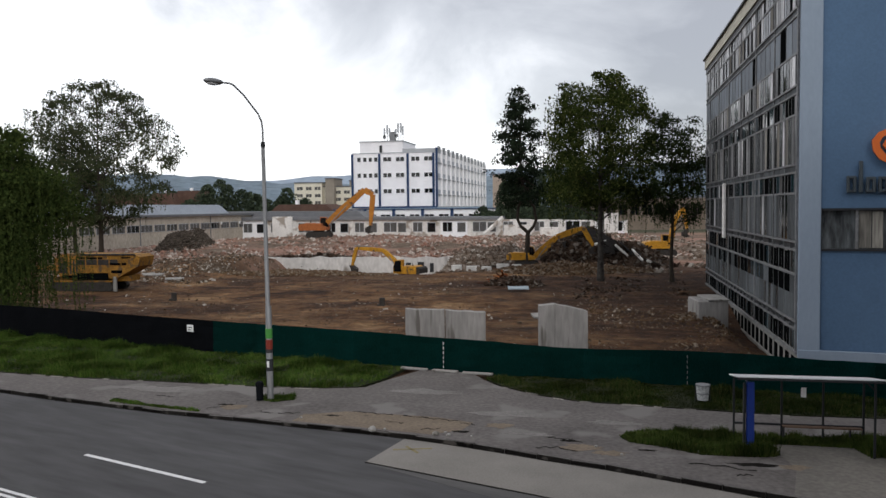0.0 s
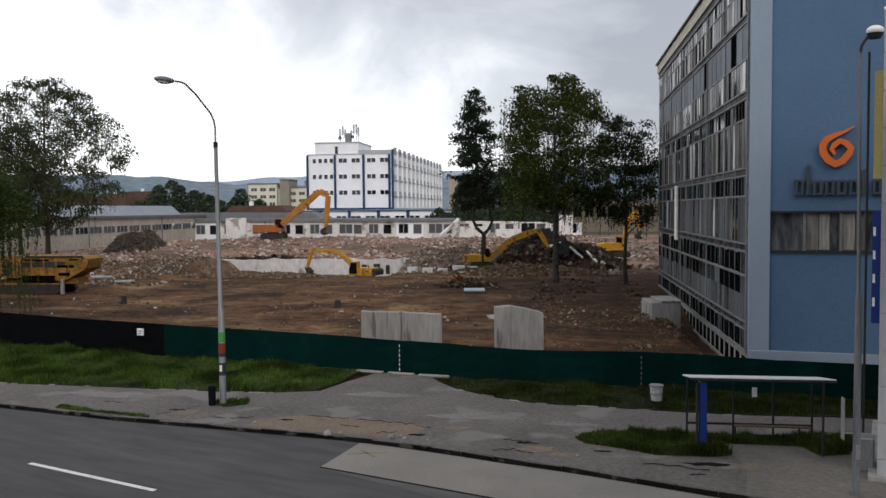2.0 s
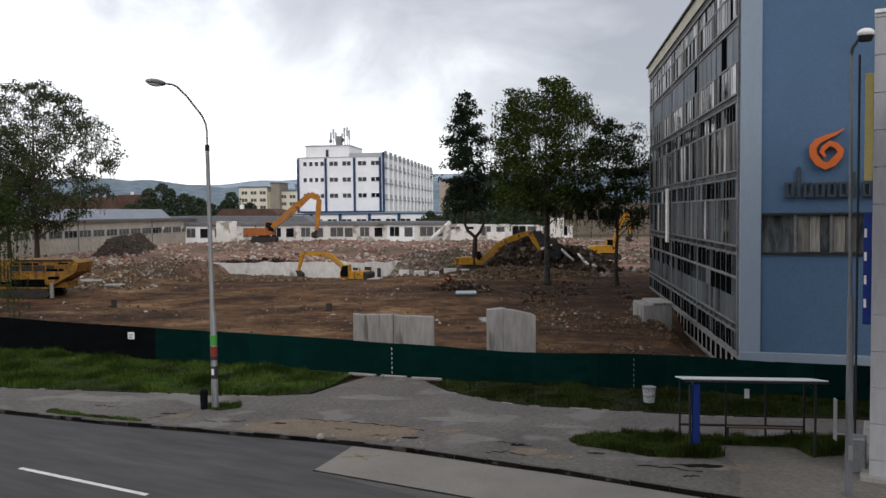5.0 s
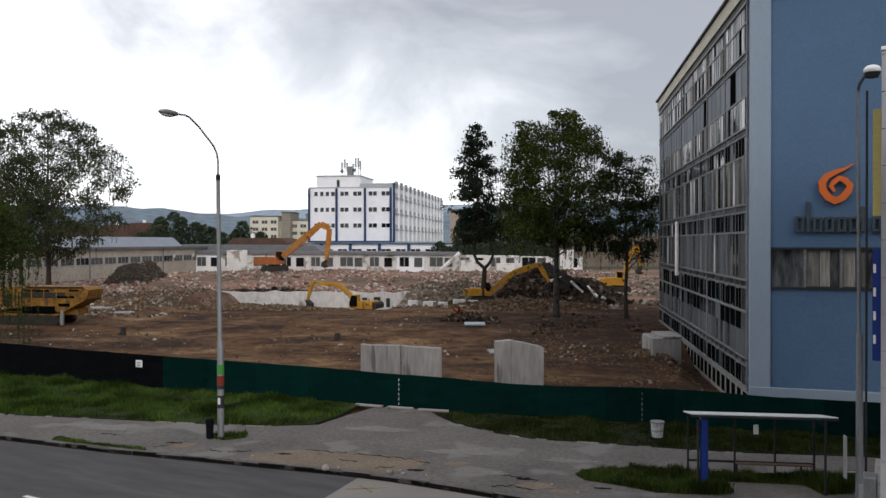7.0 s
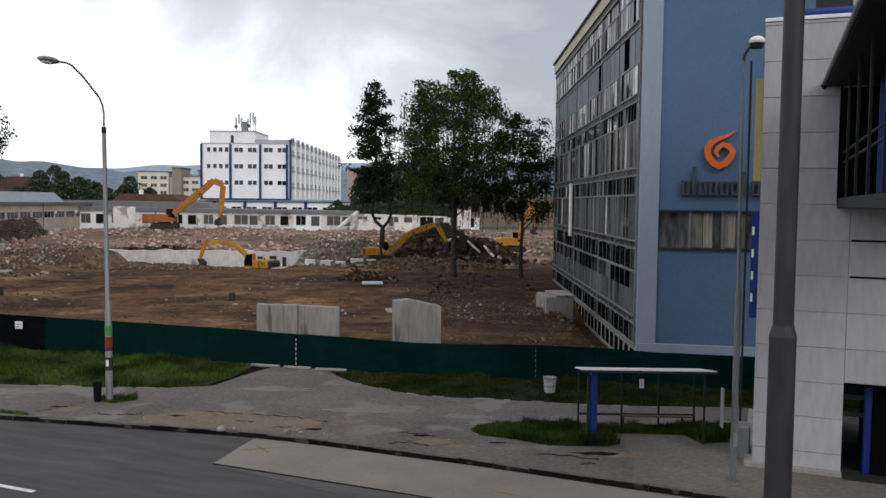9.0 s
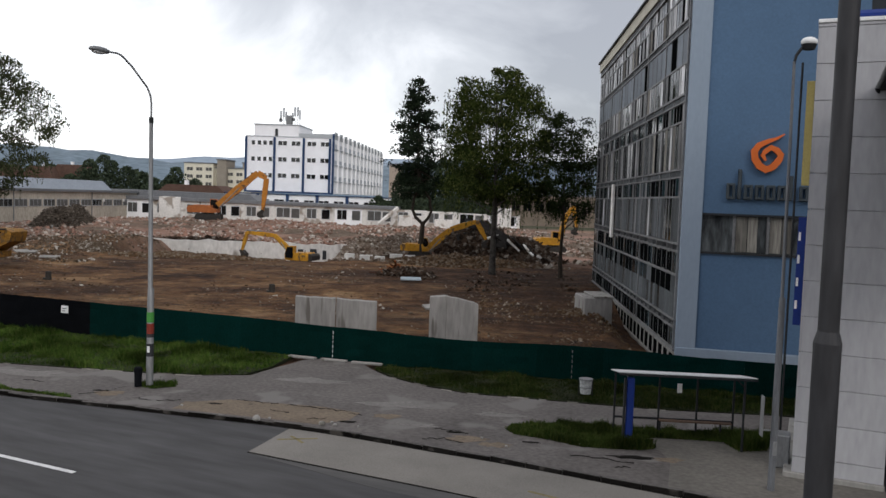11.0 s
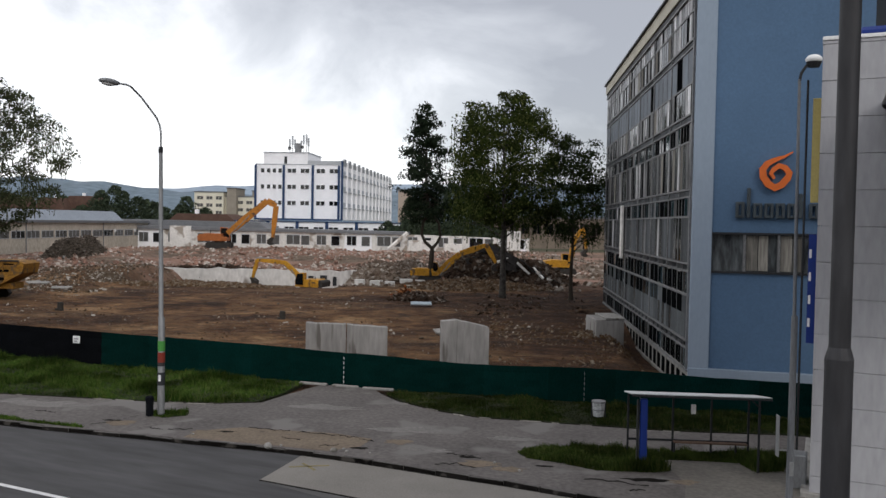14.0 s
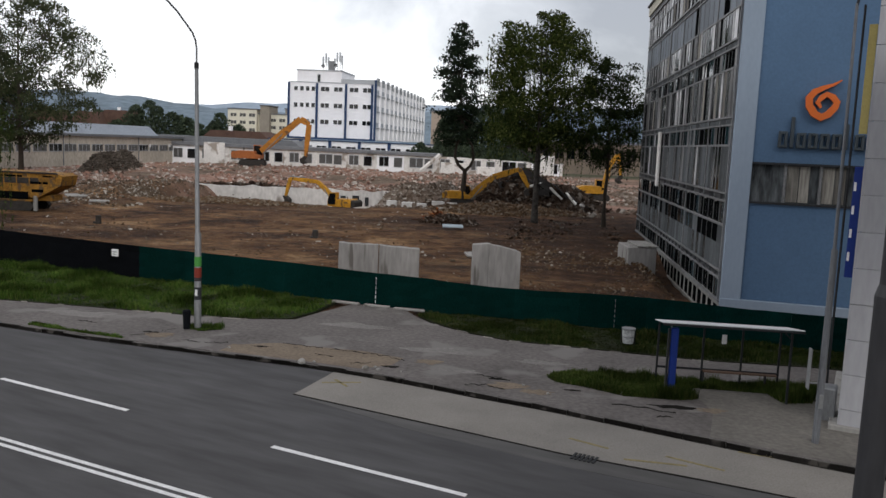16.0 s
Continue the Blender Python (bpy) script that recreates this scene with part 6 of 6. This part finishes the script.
def pine(base, height, label, seed):
    rng = random.Random(seed)
    t = thing("tree", pose(base[0], base[1], ground_height(*base) - 0.1), label, "tree", "trees")
    bm = bmesh.new()
    add_tube(bm, [(0, 0, 0), (-0.1, 0, 2.0), (0.0, 0, 3.4), (0.05, 0, 4.4)], [0.36, 0.30, 0.27, 0.24], 9)
    add_tube(bm, [(-0.3, 0, 8.1), (-0.5, 0, 9.5), (-0.75, 0, 12), (-0.75, 0, height)], [0.2, 0.18, 0.14, 0.03], 9)
    # low down the trunk parts into two bare limbs that close again under the crown
    add_tube(bm, [(0.05, 0, 4.2), (-0.75, 0, 4.9), (-1.15, 0, 5.8), (-1.0, 0.1, 7.1), (-0.35, 0, 8.3)], [0.2, 0.18, 0.16, 0.15, 0.15], 7)
    add_tube(bm, [(0.05, 0, 4.2), (0.6, 0, 4.8), (0.95, 0, 5.6), (0.75, -0.1, 7.0), (-0.2, 0, 8.3)], [0.2, 0.17, 0.15, 0.14, 0.14], 7)
    verts, faces = [], []
    reach = [(0.0, 2.4), (0.08, 3.6), (0.2, 3.5), (0.36, 3.0), (0.52, 2.9), (0.66, 2.3), (0.80, 1.55), (0.91, 0.85), (1.0, 0.2)]
    z = 7.9
    while z < height - 0.2:
        g = (z - 7.9) / (height - 7.9)
        # one whorl of boughs: bare inside, tufted towards upturned tips
        lean = Vector((-0.75 * min(1.0, g * 4), 0, 0))
        for k in range(6 if g < 0.8 else 4):
            a = rng.uniform(0, math.tau)
            r = along(reach, g) * rng.uniform(0.45, 1.15)
            o = Vector((0, 0, z + rng.uniform(-0.3, 0.3))) + lean
            e = o + Vector((math.cos(a) * r, math.sin(a) * r, -r * rng.uniform(-0.15, 0.40)))
            mid = o.lerp(e, 0.55) - Vector((0, 0, 0.12 * r))
            add_tube(bm, [o, mid, e], [0.05, 0.03, 0.012], 5)
            for q in range(2 + int(r * 1.9)):
                f = 0.30 + 0.72 * rng.random() ** 0.75
                c = (o.lerp(mid, f / 0.55) if f < 0.55 else mid.lerp(e, (f - 0.55) / 0.45)) + Vector((rng.gauss(0, 0.22), rng.gauss(0, 0.22), 0.1))
                for _ in range(13):
                    p = c + Vector((rng.gauss(0, 0.26), rng.gauss(0, 0.26), rng.gauss(0.05, 0.22)))
                    leaf(rng, verts, faces, p, rng.uniform(0.2, 0.42), 0.0)
        z += rng.uniform(0.36, 0.66)
    part("trunk", bm, BARK, t, smooth=True)
    soup("crown", verts, faces, NEEDLES, t, "dark green needles")


def oval(r, peak=0.4, power=0.7):
    def f(g):
        v = g / peak if g < peak else (1 - g) / (1 - peak)
        return r * max(0.05, v) ** power
    return f


def steps(*points):
    return lambda g: along(points, g)


pine((-8.3, 90.5), 20.4, "dark pine with a forked lower trunk", 51)
broadleaf((-0.4, 76.4), 19.4, steps((0, 3.2), (0.12, 5.0), (0.3, 5.6), (0.55, 5.7), (0.75, 5.4), (0.88, 4.2), (0.95, 2.6), (1, 1.0)), "tall weeping birch with a dense dark crown", LEAF_BIRCH, BIRCH_BARK, 52, 0.30, 210, 150, 0.25, hang=3.6, gap=-0.08, first=0.36, forks=20, bough=1.2, strands=4, patch=0.5)
broadleaf((6.15, 77.2), 15.9, steps((0, 2.6), (0.15, 4.3), (0.4, 4.9), (0.65, 4.4), (0.85, 2.9), (1, 0.8)), "slender leafy tree with an open crown", LEAF_DARK, BARK, 53, 0.2, 150, 75, 0.25, hang=2.2, gap=0.02, patch=0.6, first=0.36, forks=14, bough=1.0)
broadleaf((-68.5, 102.0), 25.3, steps((0, 3.0), (0.12, 6.5), (0.28, 10.6), (0.5, 10.8), (0.68, 9.4), (0.83, 7.6), (0.93, 5.0), (1, 2.0)), "large birch with a loose ragged crown", LEAF_LOOSE, BARK, 54, 0.36, 450, 54, 0.36, hang=1.8, gap=-0.24, first=0.19, forks=34, bough=1.35, patch=0.55)
broadleaf((-76.0, 107.0), 19.0, oval(6.0, 0.5, 0.5), "birch with a ragged crown beside a larger one", LEAF_DARK, BARK, 57, 0.3, 60, 110, 0.34, hang=2.4, gap=-0.2, first=0.32, forks=10, bough=1.8)
broadleaf((-37.9, 46.2), 12.8, oval(4.5, 0.5, 0.4), "weeping willow hanging over the fence", LEAF_WILLOW, BARK, 55, 0.34, 175, 190, 0.22, hang=8.5, gap=-0.6, first=0.26, forks=12, bough=1.5, strands=9)


def copse(name, spots, label, seed, mat=LEAF_HAZED, size=0.8):
    """Far trees: rounded masses of leaf sprays on stems, too far to tell apart."""
    rng = random.Random(seed)
    verts, faces = [], []
    for x, y, h, r in spots:
        for _ in range(1100):
            a, g, q = rng.uniform(0, math.tau), rng.random(), rng.random() ** 0.4
            rr = r * math.sqrt(max(0.02, 1 - ((g - 0.4) / 0.61) ** 2)) * (0.8 + 0.4 * noise.noise((a, g * 3, x)))
            leaf(rng, verts, faces, (x + math.cos(a) * rr * q, y + math.sin(a) * rr * q, h * (0.05 + 0.95 * g)), size * rng.uniform(0.8, 1.9))
    tagged(soup(name, verts, faces, mat), label, "trees", kind="stuff")


rng = random.Random(77)
spots = [(-160 + k * 3.6 + rng.uniform(-1, 1), 298 + rng.uniform(-6, 10), h, 5.5) for k, h in enumerate((11, 13, 17, 19, 17, 15, 14, 13, 11, 9, 8, 12, 15, 11))]
spots += [(-230 + k * 8, 310, 12 + rng.uniform(-3, 4), 7) for k in range(9)]
spots += [(-35 + k * 3.8, 292 + rng.uniform(-4, 8), (18.5 if k < 9 else 13.0) + rng.uniform(-3, 3), 5) for k in range(16)]
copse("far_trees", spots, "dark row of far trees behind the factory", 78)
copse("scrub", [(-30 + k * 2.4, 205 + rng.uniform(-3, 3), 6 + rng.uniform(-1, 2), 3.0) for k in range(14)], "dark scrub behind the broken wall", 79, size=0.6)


# ---- buildings round the site ----
def windows_on(parent, meshes, m_list, w, h, frame_mat, pane_mat, depth=0.08):
    """Windows sharing one mesh each for frame and pane, facing -y in their own pose."""
    for m in m_list:
        key = (round(w, 2), round(h, 2), pane_mat.name)
        if key not in meshes:
            wd = part("window", box((0, -depth, 0), (w, 0.0, h)), frame_mat, parent)
            bm = bmesh.new()
            n = max(1, round(w / 1.4))
            for k in range(n):
                add_box(bm, (k * w / n + 0.08, -depth - 0.02, 0.1), ((k + 1) * w / n - 0.08, -depth + 0.02, h - 0.1))
            pn = part("pane", bm, pane_mat, wd, "dark pane")
            meshes[key] = (wd, pn)
            wd.matrix_basis = m
        else:
            wd, pn = meshes[key]
            o = twin(wd, m, parent)
            twin(pn, Matrix(), o)


def white_block():
    b = tagged(new("industrial_building"), "white multi-storey industrial building with blue pilasters and rooftop aerials", "building")
    X0, X1, Y0, Y1, Z1 = -69.9, -45.8, 223.0, 318.0, 22.3
    part("wall", box((X0, Y0, 7.3), (X1, Y1, Z1)), WHITE_WALL, b)
    part("parapet", box((-55.2, Y0 - 0.1, Z1), (X1 + 0.1, Y1, 23.5)), PALE_GREY_WALL, b, "grey parapet")
    part("parapet", box((X0 - 0.1, Y0 - 0.1, Z1), (-55.2, Y1, Z1 + 0.25)), PALE_GREY_WALL, b)
    rr = part("roof_house", box((-67.7, Y0 + 0.3, Z1), (-55.2, Y0 + 16, 25.6)), WHITE_WALL, b, "white rooftop plant room")
    part("roof", box((-67.9, Y0 + 0.1, 25.6), (-55.0, Y0 + 16.2, 25.85)), PALE_GREY_WALL, rr)
    part("roof_door", box((-61.9, Y0 + 0.2, 22.6), (-61.1, Y0 + 0.28, 24.6)), PANE_DARK, rr)
    for x in (X0, -61.95, -53.8, X1 - 0.7):
        part("pilaster", box((x - 0.25, Y0 - 0.3, 7.3), (x + 0.35, Y0, Z1 - 0.1)), BLUE_STRIP, b, "blue pilaster")
    meshes = {}
    for z in (20.0, 15.55, 11.1):
        windows_on(b, meshes, [pose(x, Y0, z) for x in (-68.4, -66.7, -65.1, -63.5)], 1.1, 1.35, WHITE_WALL, PANE_DARK)
        windows_on(b, meshes, [pose(x, Y0, z) for x in (-60.9, -57.2, -52.8, -49.1)], 2.5, 1.35, WHITE_WALL, PANE_DARK)
    part("band", box((X0 - 0.3, Y0 - 0.35, 7.0), (X1 + 0.4, Y0, 7.5)), BLUE_STRIP, b, "blue base band")
    n = 13
    st = (Y1 - Y0) / n
    for k in range(n + 1):
        y = Y0 + k * st
        part("rib", box((X1, y - 0.3, 7.3), (X1 + 0.5, y + 0.3, 23.6)), WHITE_WALL if k else BLUE_STRIP, b)
        if k < n:
            part("parapet_block", box((X1, y + st * 0.3, 23.5), (X1 + 0.4, y + st * 0.7, 24.2)), PALE_GREY_WALL, b)
    for z in (11.4, 15.9, 20.3):
        part("sill_band", box((X1, Y0 + 0.5, z - 0.9), (X1 + 0.3, Y1, z - 0.6)), PALE_GREY_WALL, b)
        windows_on(b, meshes, [pose(X1, Y0 + 1.2 + k * st, z - 0.5, 0, 0, 90) for k in range(n)], st - 2.4, 1.3, WHITE_WALL, PANE_SIDE)
    a = tagged(new("rooftop_aerials"), "cluster of mobile phone aerials on a rooftop frame", "aerial")
    a.matrix_basis = pose(-59.5, 229, 25.8)
    part("frame", box((-2.6, -1, 0), (2.6, 1, 0.35), 0.05), STEEL, a)
    part("cabin", box((-0.7, -0.6, 0.3), (0.8, 0.8, 3.0), 0.05), STEEL, a)
    for x, h in ((-2.4, 4.0), (-1.6, 4.9), (-0.9, 3.9), (1.6, 5.2), (2.4, 5.3), (0.9, 3.6), (3.0, 4.4)):
        part("mast", tube([(x, 0, 0), (x, 0, h)], 0.09, 6), STEEL, a)
        part("antenna", box((x - 0.26, -0.3, h - 2.4), (x + 0.26, -0.05, h + 0.2), 0.05), PALE_GREY_WALL, a)
    part("dish", tube([(-2.4, -0.3, 1.6), (-2.4, -0.05, 1.6)], [0.55, 0.3], 12), STEEL, a)
    part("dish", tube([(1.2, -0.3, 1.9), (1.2, -0.05, 1.9)], [0.5, 0.3], 12), STEEL, a)

    p = tagged(new("annex_building"), "low white annex with blue pilasters and a window row", "building")
    part("wall", box((-80, 212, 0), (-22, 222, 6.6)), WHITE_WALL, p)
    part("roof", box((-80.3, 211.6, 6.6), (-21.5, 222, 6.8)), BLUE_STRIP, p, "blue roof edge")
    windows_on(p, meshes, [pose(-78.4 + k * 3.95, 212, 4.3) for k in range(14)], 2.7, 1.1, WHITE_WALL, PANE_DARK)
    for k in range(8):
        part("pilaster", box((-79.2 + k * 7.9, 211.7, 3.2), (-78.4 + k * 7.9, 212, 6.6)), BLUE_STRIP, p)


PALE_GREY_WALL = material("pale_grey_wall", (0.42, 0.44, 0.46), 0.85, vary=0.12, scale=0.3, fine=3)
PANE_SIDE = material("pale_side_pane", (0.42, 0.45, 0.50), 0.4, vary=0.2, scale=0.4)
white_block()


def broken_hall():
    """The one-storey hall at the back of the site, partly pulled down."""
    b = tagged(new("broken_hall"), "half-demolished one-storey hall with whitewashed wall and dark openings", "building")
    rng = random.Random(14)
    x = -96.0
    meshes = {}
    Y = 190.0
    k = 0
    while x < 12:
        w = 7.2
        top = 4.45 - 0.005 * (x + 96)
        if x > -22:
            top -= rng.uniform(0, 0.5)
        if not 3 < x < 6:
            part("wall_bay", prism([(x, -0.5), (x + w - 0.06, -0.5), (x + w - 0.06, top + rng.uniform(-0.1, 0.1) * (x > -22)), (x, top)], Y, Y + 0.5), DIRTY_WALL if rng.random() < 0.8 else WHITE_WALL, b, "patchy whitewashed wall")
            wide = 2.3 if k % 3 else 3.2
            windows_on(b, meshes, [pose(x + 0.9, Y, 1.3)], wide, 2.3, PALE_GREY_WALL, PANE_HAZE if k % 4 else PANE_DARK)
            windows_on(b, meshes, [pose(x + 4.4, Y, 1.2)], 2.0, 2.3, PALE_GREY_WALL, PANE_DARK if k % 3 == 1 else PANE_HAZE)
        part("pier", box((x - 0.35, Y - 0.25, -0.5), (x + 0.35, Y + 0.3, top + 0.05)), DIRTY_WALL, b)
        x += w
        k += 1
    part("roof", prism([(-97, 4.4), (-24, 4.05), (-24, 4.7), (-97, 5.2)], Y - 0.6, Y + 18), GREY_ROOF, b, "grey felt roof with dark edge")
    part("ridge_roof", prism([(-97, 5.2), (-58, 4.9), (-60, 6.3), (-96, 6.6)], Y + 5, Y + 16), GREY_ROOF, b)
    for x, w, h in ((-77, 5, 5.3), (-22, 6, 3.0), (-14, 4, 2.4), (0, 3, 5.4)):
        part("wall_stub", box((x, Y - 8, 0), (x + w, Y - 7.6, h), 0.1), DIRTY_WALL, b, "broken wall stub")
    part("leaning_beam", tube([(-27, Y - 4, 0.8), (-22.8, Y - 3, 4.6)], 0.5, 6), DIRTY_WALL, b, "leaning white beam")


PANE_HAZE = material("dusty_pane", (0.095, 0.093, 0.09), 0.4, vary=0.3, scale=0.8)
broken_hall()


def long_shed():
    b = tagged(new("long_shed"), "long low factory shed with ribbon windows and pale roof", "building")
    a0, a1 = Vector((-90.0, 118.0)), Vector((-88.0, 197.0))
    d = (a1 - a0).normalized()
    L = (a1 - a0).length
    b.matrix_basis = pose(a0.x, a0.y, 0, 0, 0, math.degrees(math.atan2(d.y, d.x)))
    part("wall", box((0, 0, -0.5), (L, 14, 5.7)), DIRTY_BEIGE, b)
    part("eaves_band", box((-0.3, -0.6, 5.7), (L + 0.3, 14.4, 6.2)), GREY_ROOF, b, "dark eaves band")
    part("roof", Matrix_roof(L), SHEET_ROOF, b, "pale sheet roof")
    n = 17
    st = L / n
    meshes = {}
    for k in range(n):
        mt = PANE_DARK if k in (1, 5, 8, 12) else PANE_HAZE
        wm = pose(k * st + st - 0.2, 0.0, 2.7, 0, 0, 0)
        windows_on(b, meshes, [pose(k * st + 0.35, 0.0, 2.75)], st - 0.7, 1.45, PALE_GREY_WALL, mt)
    for k in (0, 6, 12, 17):
        part("downpipe", tube([(k * st, -0.12, 0), (k * st, -0.12, 5.8)], 0.1, 6), GREY_ROOF, b)
    for k in (13, 15):
        part("wall_lamp", box((k * st, -0.3, 3.6), (k * st + 0.7, -0.05, 4.3), 0.1), WHITE_PLAIN, b, "white wall lamp")


def Matrix_roof(L):
    bm = bmesh.new()
    m = Matrix.Rotation(radians(90), 4, "Z")
    add_prism(bm, [(1.5, 6.2), (13.5, 6.2), (11.0, 8.3), (4.0, 8.3)], -L * 0.86, -0.0, m)
    return bm


DIRTY_BEIGE = material("dirty_beige_wall", (0.47, 0.42, 0.35), 0.9, vary=0.25, scale=0.25, fine=3, streak=2)
long_shed()


def far_houses():
    meshes = {}
    b = tagged(new("back_office"), "beige two-storey building with close window bays behind the trees", "building")
    part("wall", box((-7, 240, 0), (40, 254, 8.9)), BROWN_WALL, b)
    part("roof", box((-7.5, 239.5, 8.9), (40.5, 254.5, 9.5)), GREY_ROOF, b)
    for k in range(14):
        part("pier", box((-7 + k * 3.4, 239.6, 2.5), (-6.3 + k * 3.4, 240, 8.9)), BROWN_WALL, b)
    windows_on(b, meshes, [pose(-6.2 + k * 3.4, 240, 4.2) for k in range(13)], 2.4, 3.2, BROWN_WALL, PANE_DARK)
    b = tagged(new("brick_block"), "pale orange rendered block behind the white building", "building")
    part("wall", box((-45, 335, 0), (-40.5, 345, 20)), PEACH_WALL, b)
    part("roof", box((-45.4, 334.6, 20), (-40.1, 345.4, 20.6)), GREY_ROOF, b)
    for i, (x0, x1, y, h, mt) in enumerate(((-137, -124, 350, 18.6, YELLOW_WALL), (-124, -109, 352, 16.8, YELLOW_WALL), (-122, -118, 349, 20.3, BEIGE_WALL), (-113, -108, 356, 19.5, BEIGE_WALL))):
        b = tagged(new("apartment_block"), "pale yellow apartment block in the town beyond" if mt is YELLOW_WALL else "beige stair block on the apartment roof line", "building", "apartment blocks")
        part("wall", box((x0, y, 0), (x1, y + 12, h)), mt, b)
        part("roof", box((x0 - 0.3, y - 0.3, h), (x1 + 0.3, y + 12.3, h + 0.4)), GREY_ROOF, b)
        if x1 - x0 > 6:
            windows_on(b, meshes, [pose(x0 + 1.2 + k * 4.2, y, z) for k in range(3) for z in (h - 3.2, h - 6.4, h - 9.6)], 2.8, 1.6, mt, PANE_HAZE)
    for x0, x1, y, h, r in ((-90, -71.5, 212, 5.9, 2.4), (-180, -168, 300, 9, 5), (-172, -158, 306, 10, 5), (-200, -186, 304, 9, 5)):
        b = tagged(new("tiled_house"), "house with a dull red tiled roof", "house", "tiled houses")
        part("wall", box((x0, y, 0), (x1, y + 9, h)), BEIGE_WALL, b)
        part("roof", prism([(x0 - 0.5, h), (x1 + 0.5, h), (x1 - 2.5, h + r), (x0 + 2.5, h + r)], y - 0.5, y + 9.5), RED_ROOF, b, "dull red tiled roof")
        part("chimney", box((x0 + 6, y + 3, h + r - 0.5), (x0 + 6.9, y + 4, h + r + 1.2)), WHITE_WALL, b)


BROWN_WALL = material("brownish_plaster", (0.20, 0.163, 0.128), 0.9, vary=0.25, scale=0.3, fine=3)
PEACH_WALL = material("peach_render", (0.42, 0.34, 0.28), 0.9, vary=0.12)
far_houses()


# ---- distance ----
def hills():
    def ridge(name, y, mat, height, label):
        xs = [-2600 + k * 25 for k in range(200)]
        verts, faces = [], []
        for x in xs:
            h = height(x)
            verts += [(x, y, -5), (x, y + 120, h * 0.55), (x, y + 320, h), (x, y + 900, h * 0.8)]
        for i in range(len(xs) - 1):
            for j in range(3):
                a = i * 4 + j
                faces.append((a, a + 4, a + 5, a + 1))
        tagged(soup(name, verts, faces, mat, smooth=True), label, "hills", kind="structure")

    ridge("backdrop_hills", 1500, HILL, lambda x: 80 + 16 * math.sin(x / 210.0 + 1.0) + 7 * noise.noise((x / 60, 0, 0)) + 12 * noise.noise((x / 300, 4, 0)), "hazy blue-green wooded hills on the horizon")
    ridge("backdrop_far_hills", 2900, FAR_HILL, lambda x: 138 + 18 * math.sin(x / 520.0 + 2.2) + 10 * noise.noise((x / 180, 7, 0)), "far hills on the horizon coloured as pale blue haze")


# both hill colours hold painted haze, paler and bluer on the further ridge
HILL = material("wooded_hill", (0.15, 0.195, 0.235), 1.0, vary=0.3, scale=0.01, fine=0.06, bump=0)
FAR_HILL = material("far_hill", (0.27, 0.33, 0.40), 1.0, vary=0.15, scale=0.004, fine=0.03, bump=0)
hills()
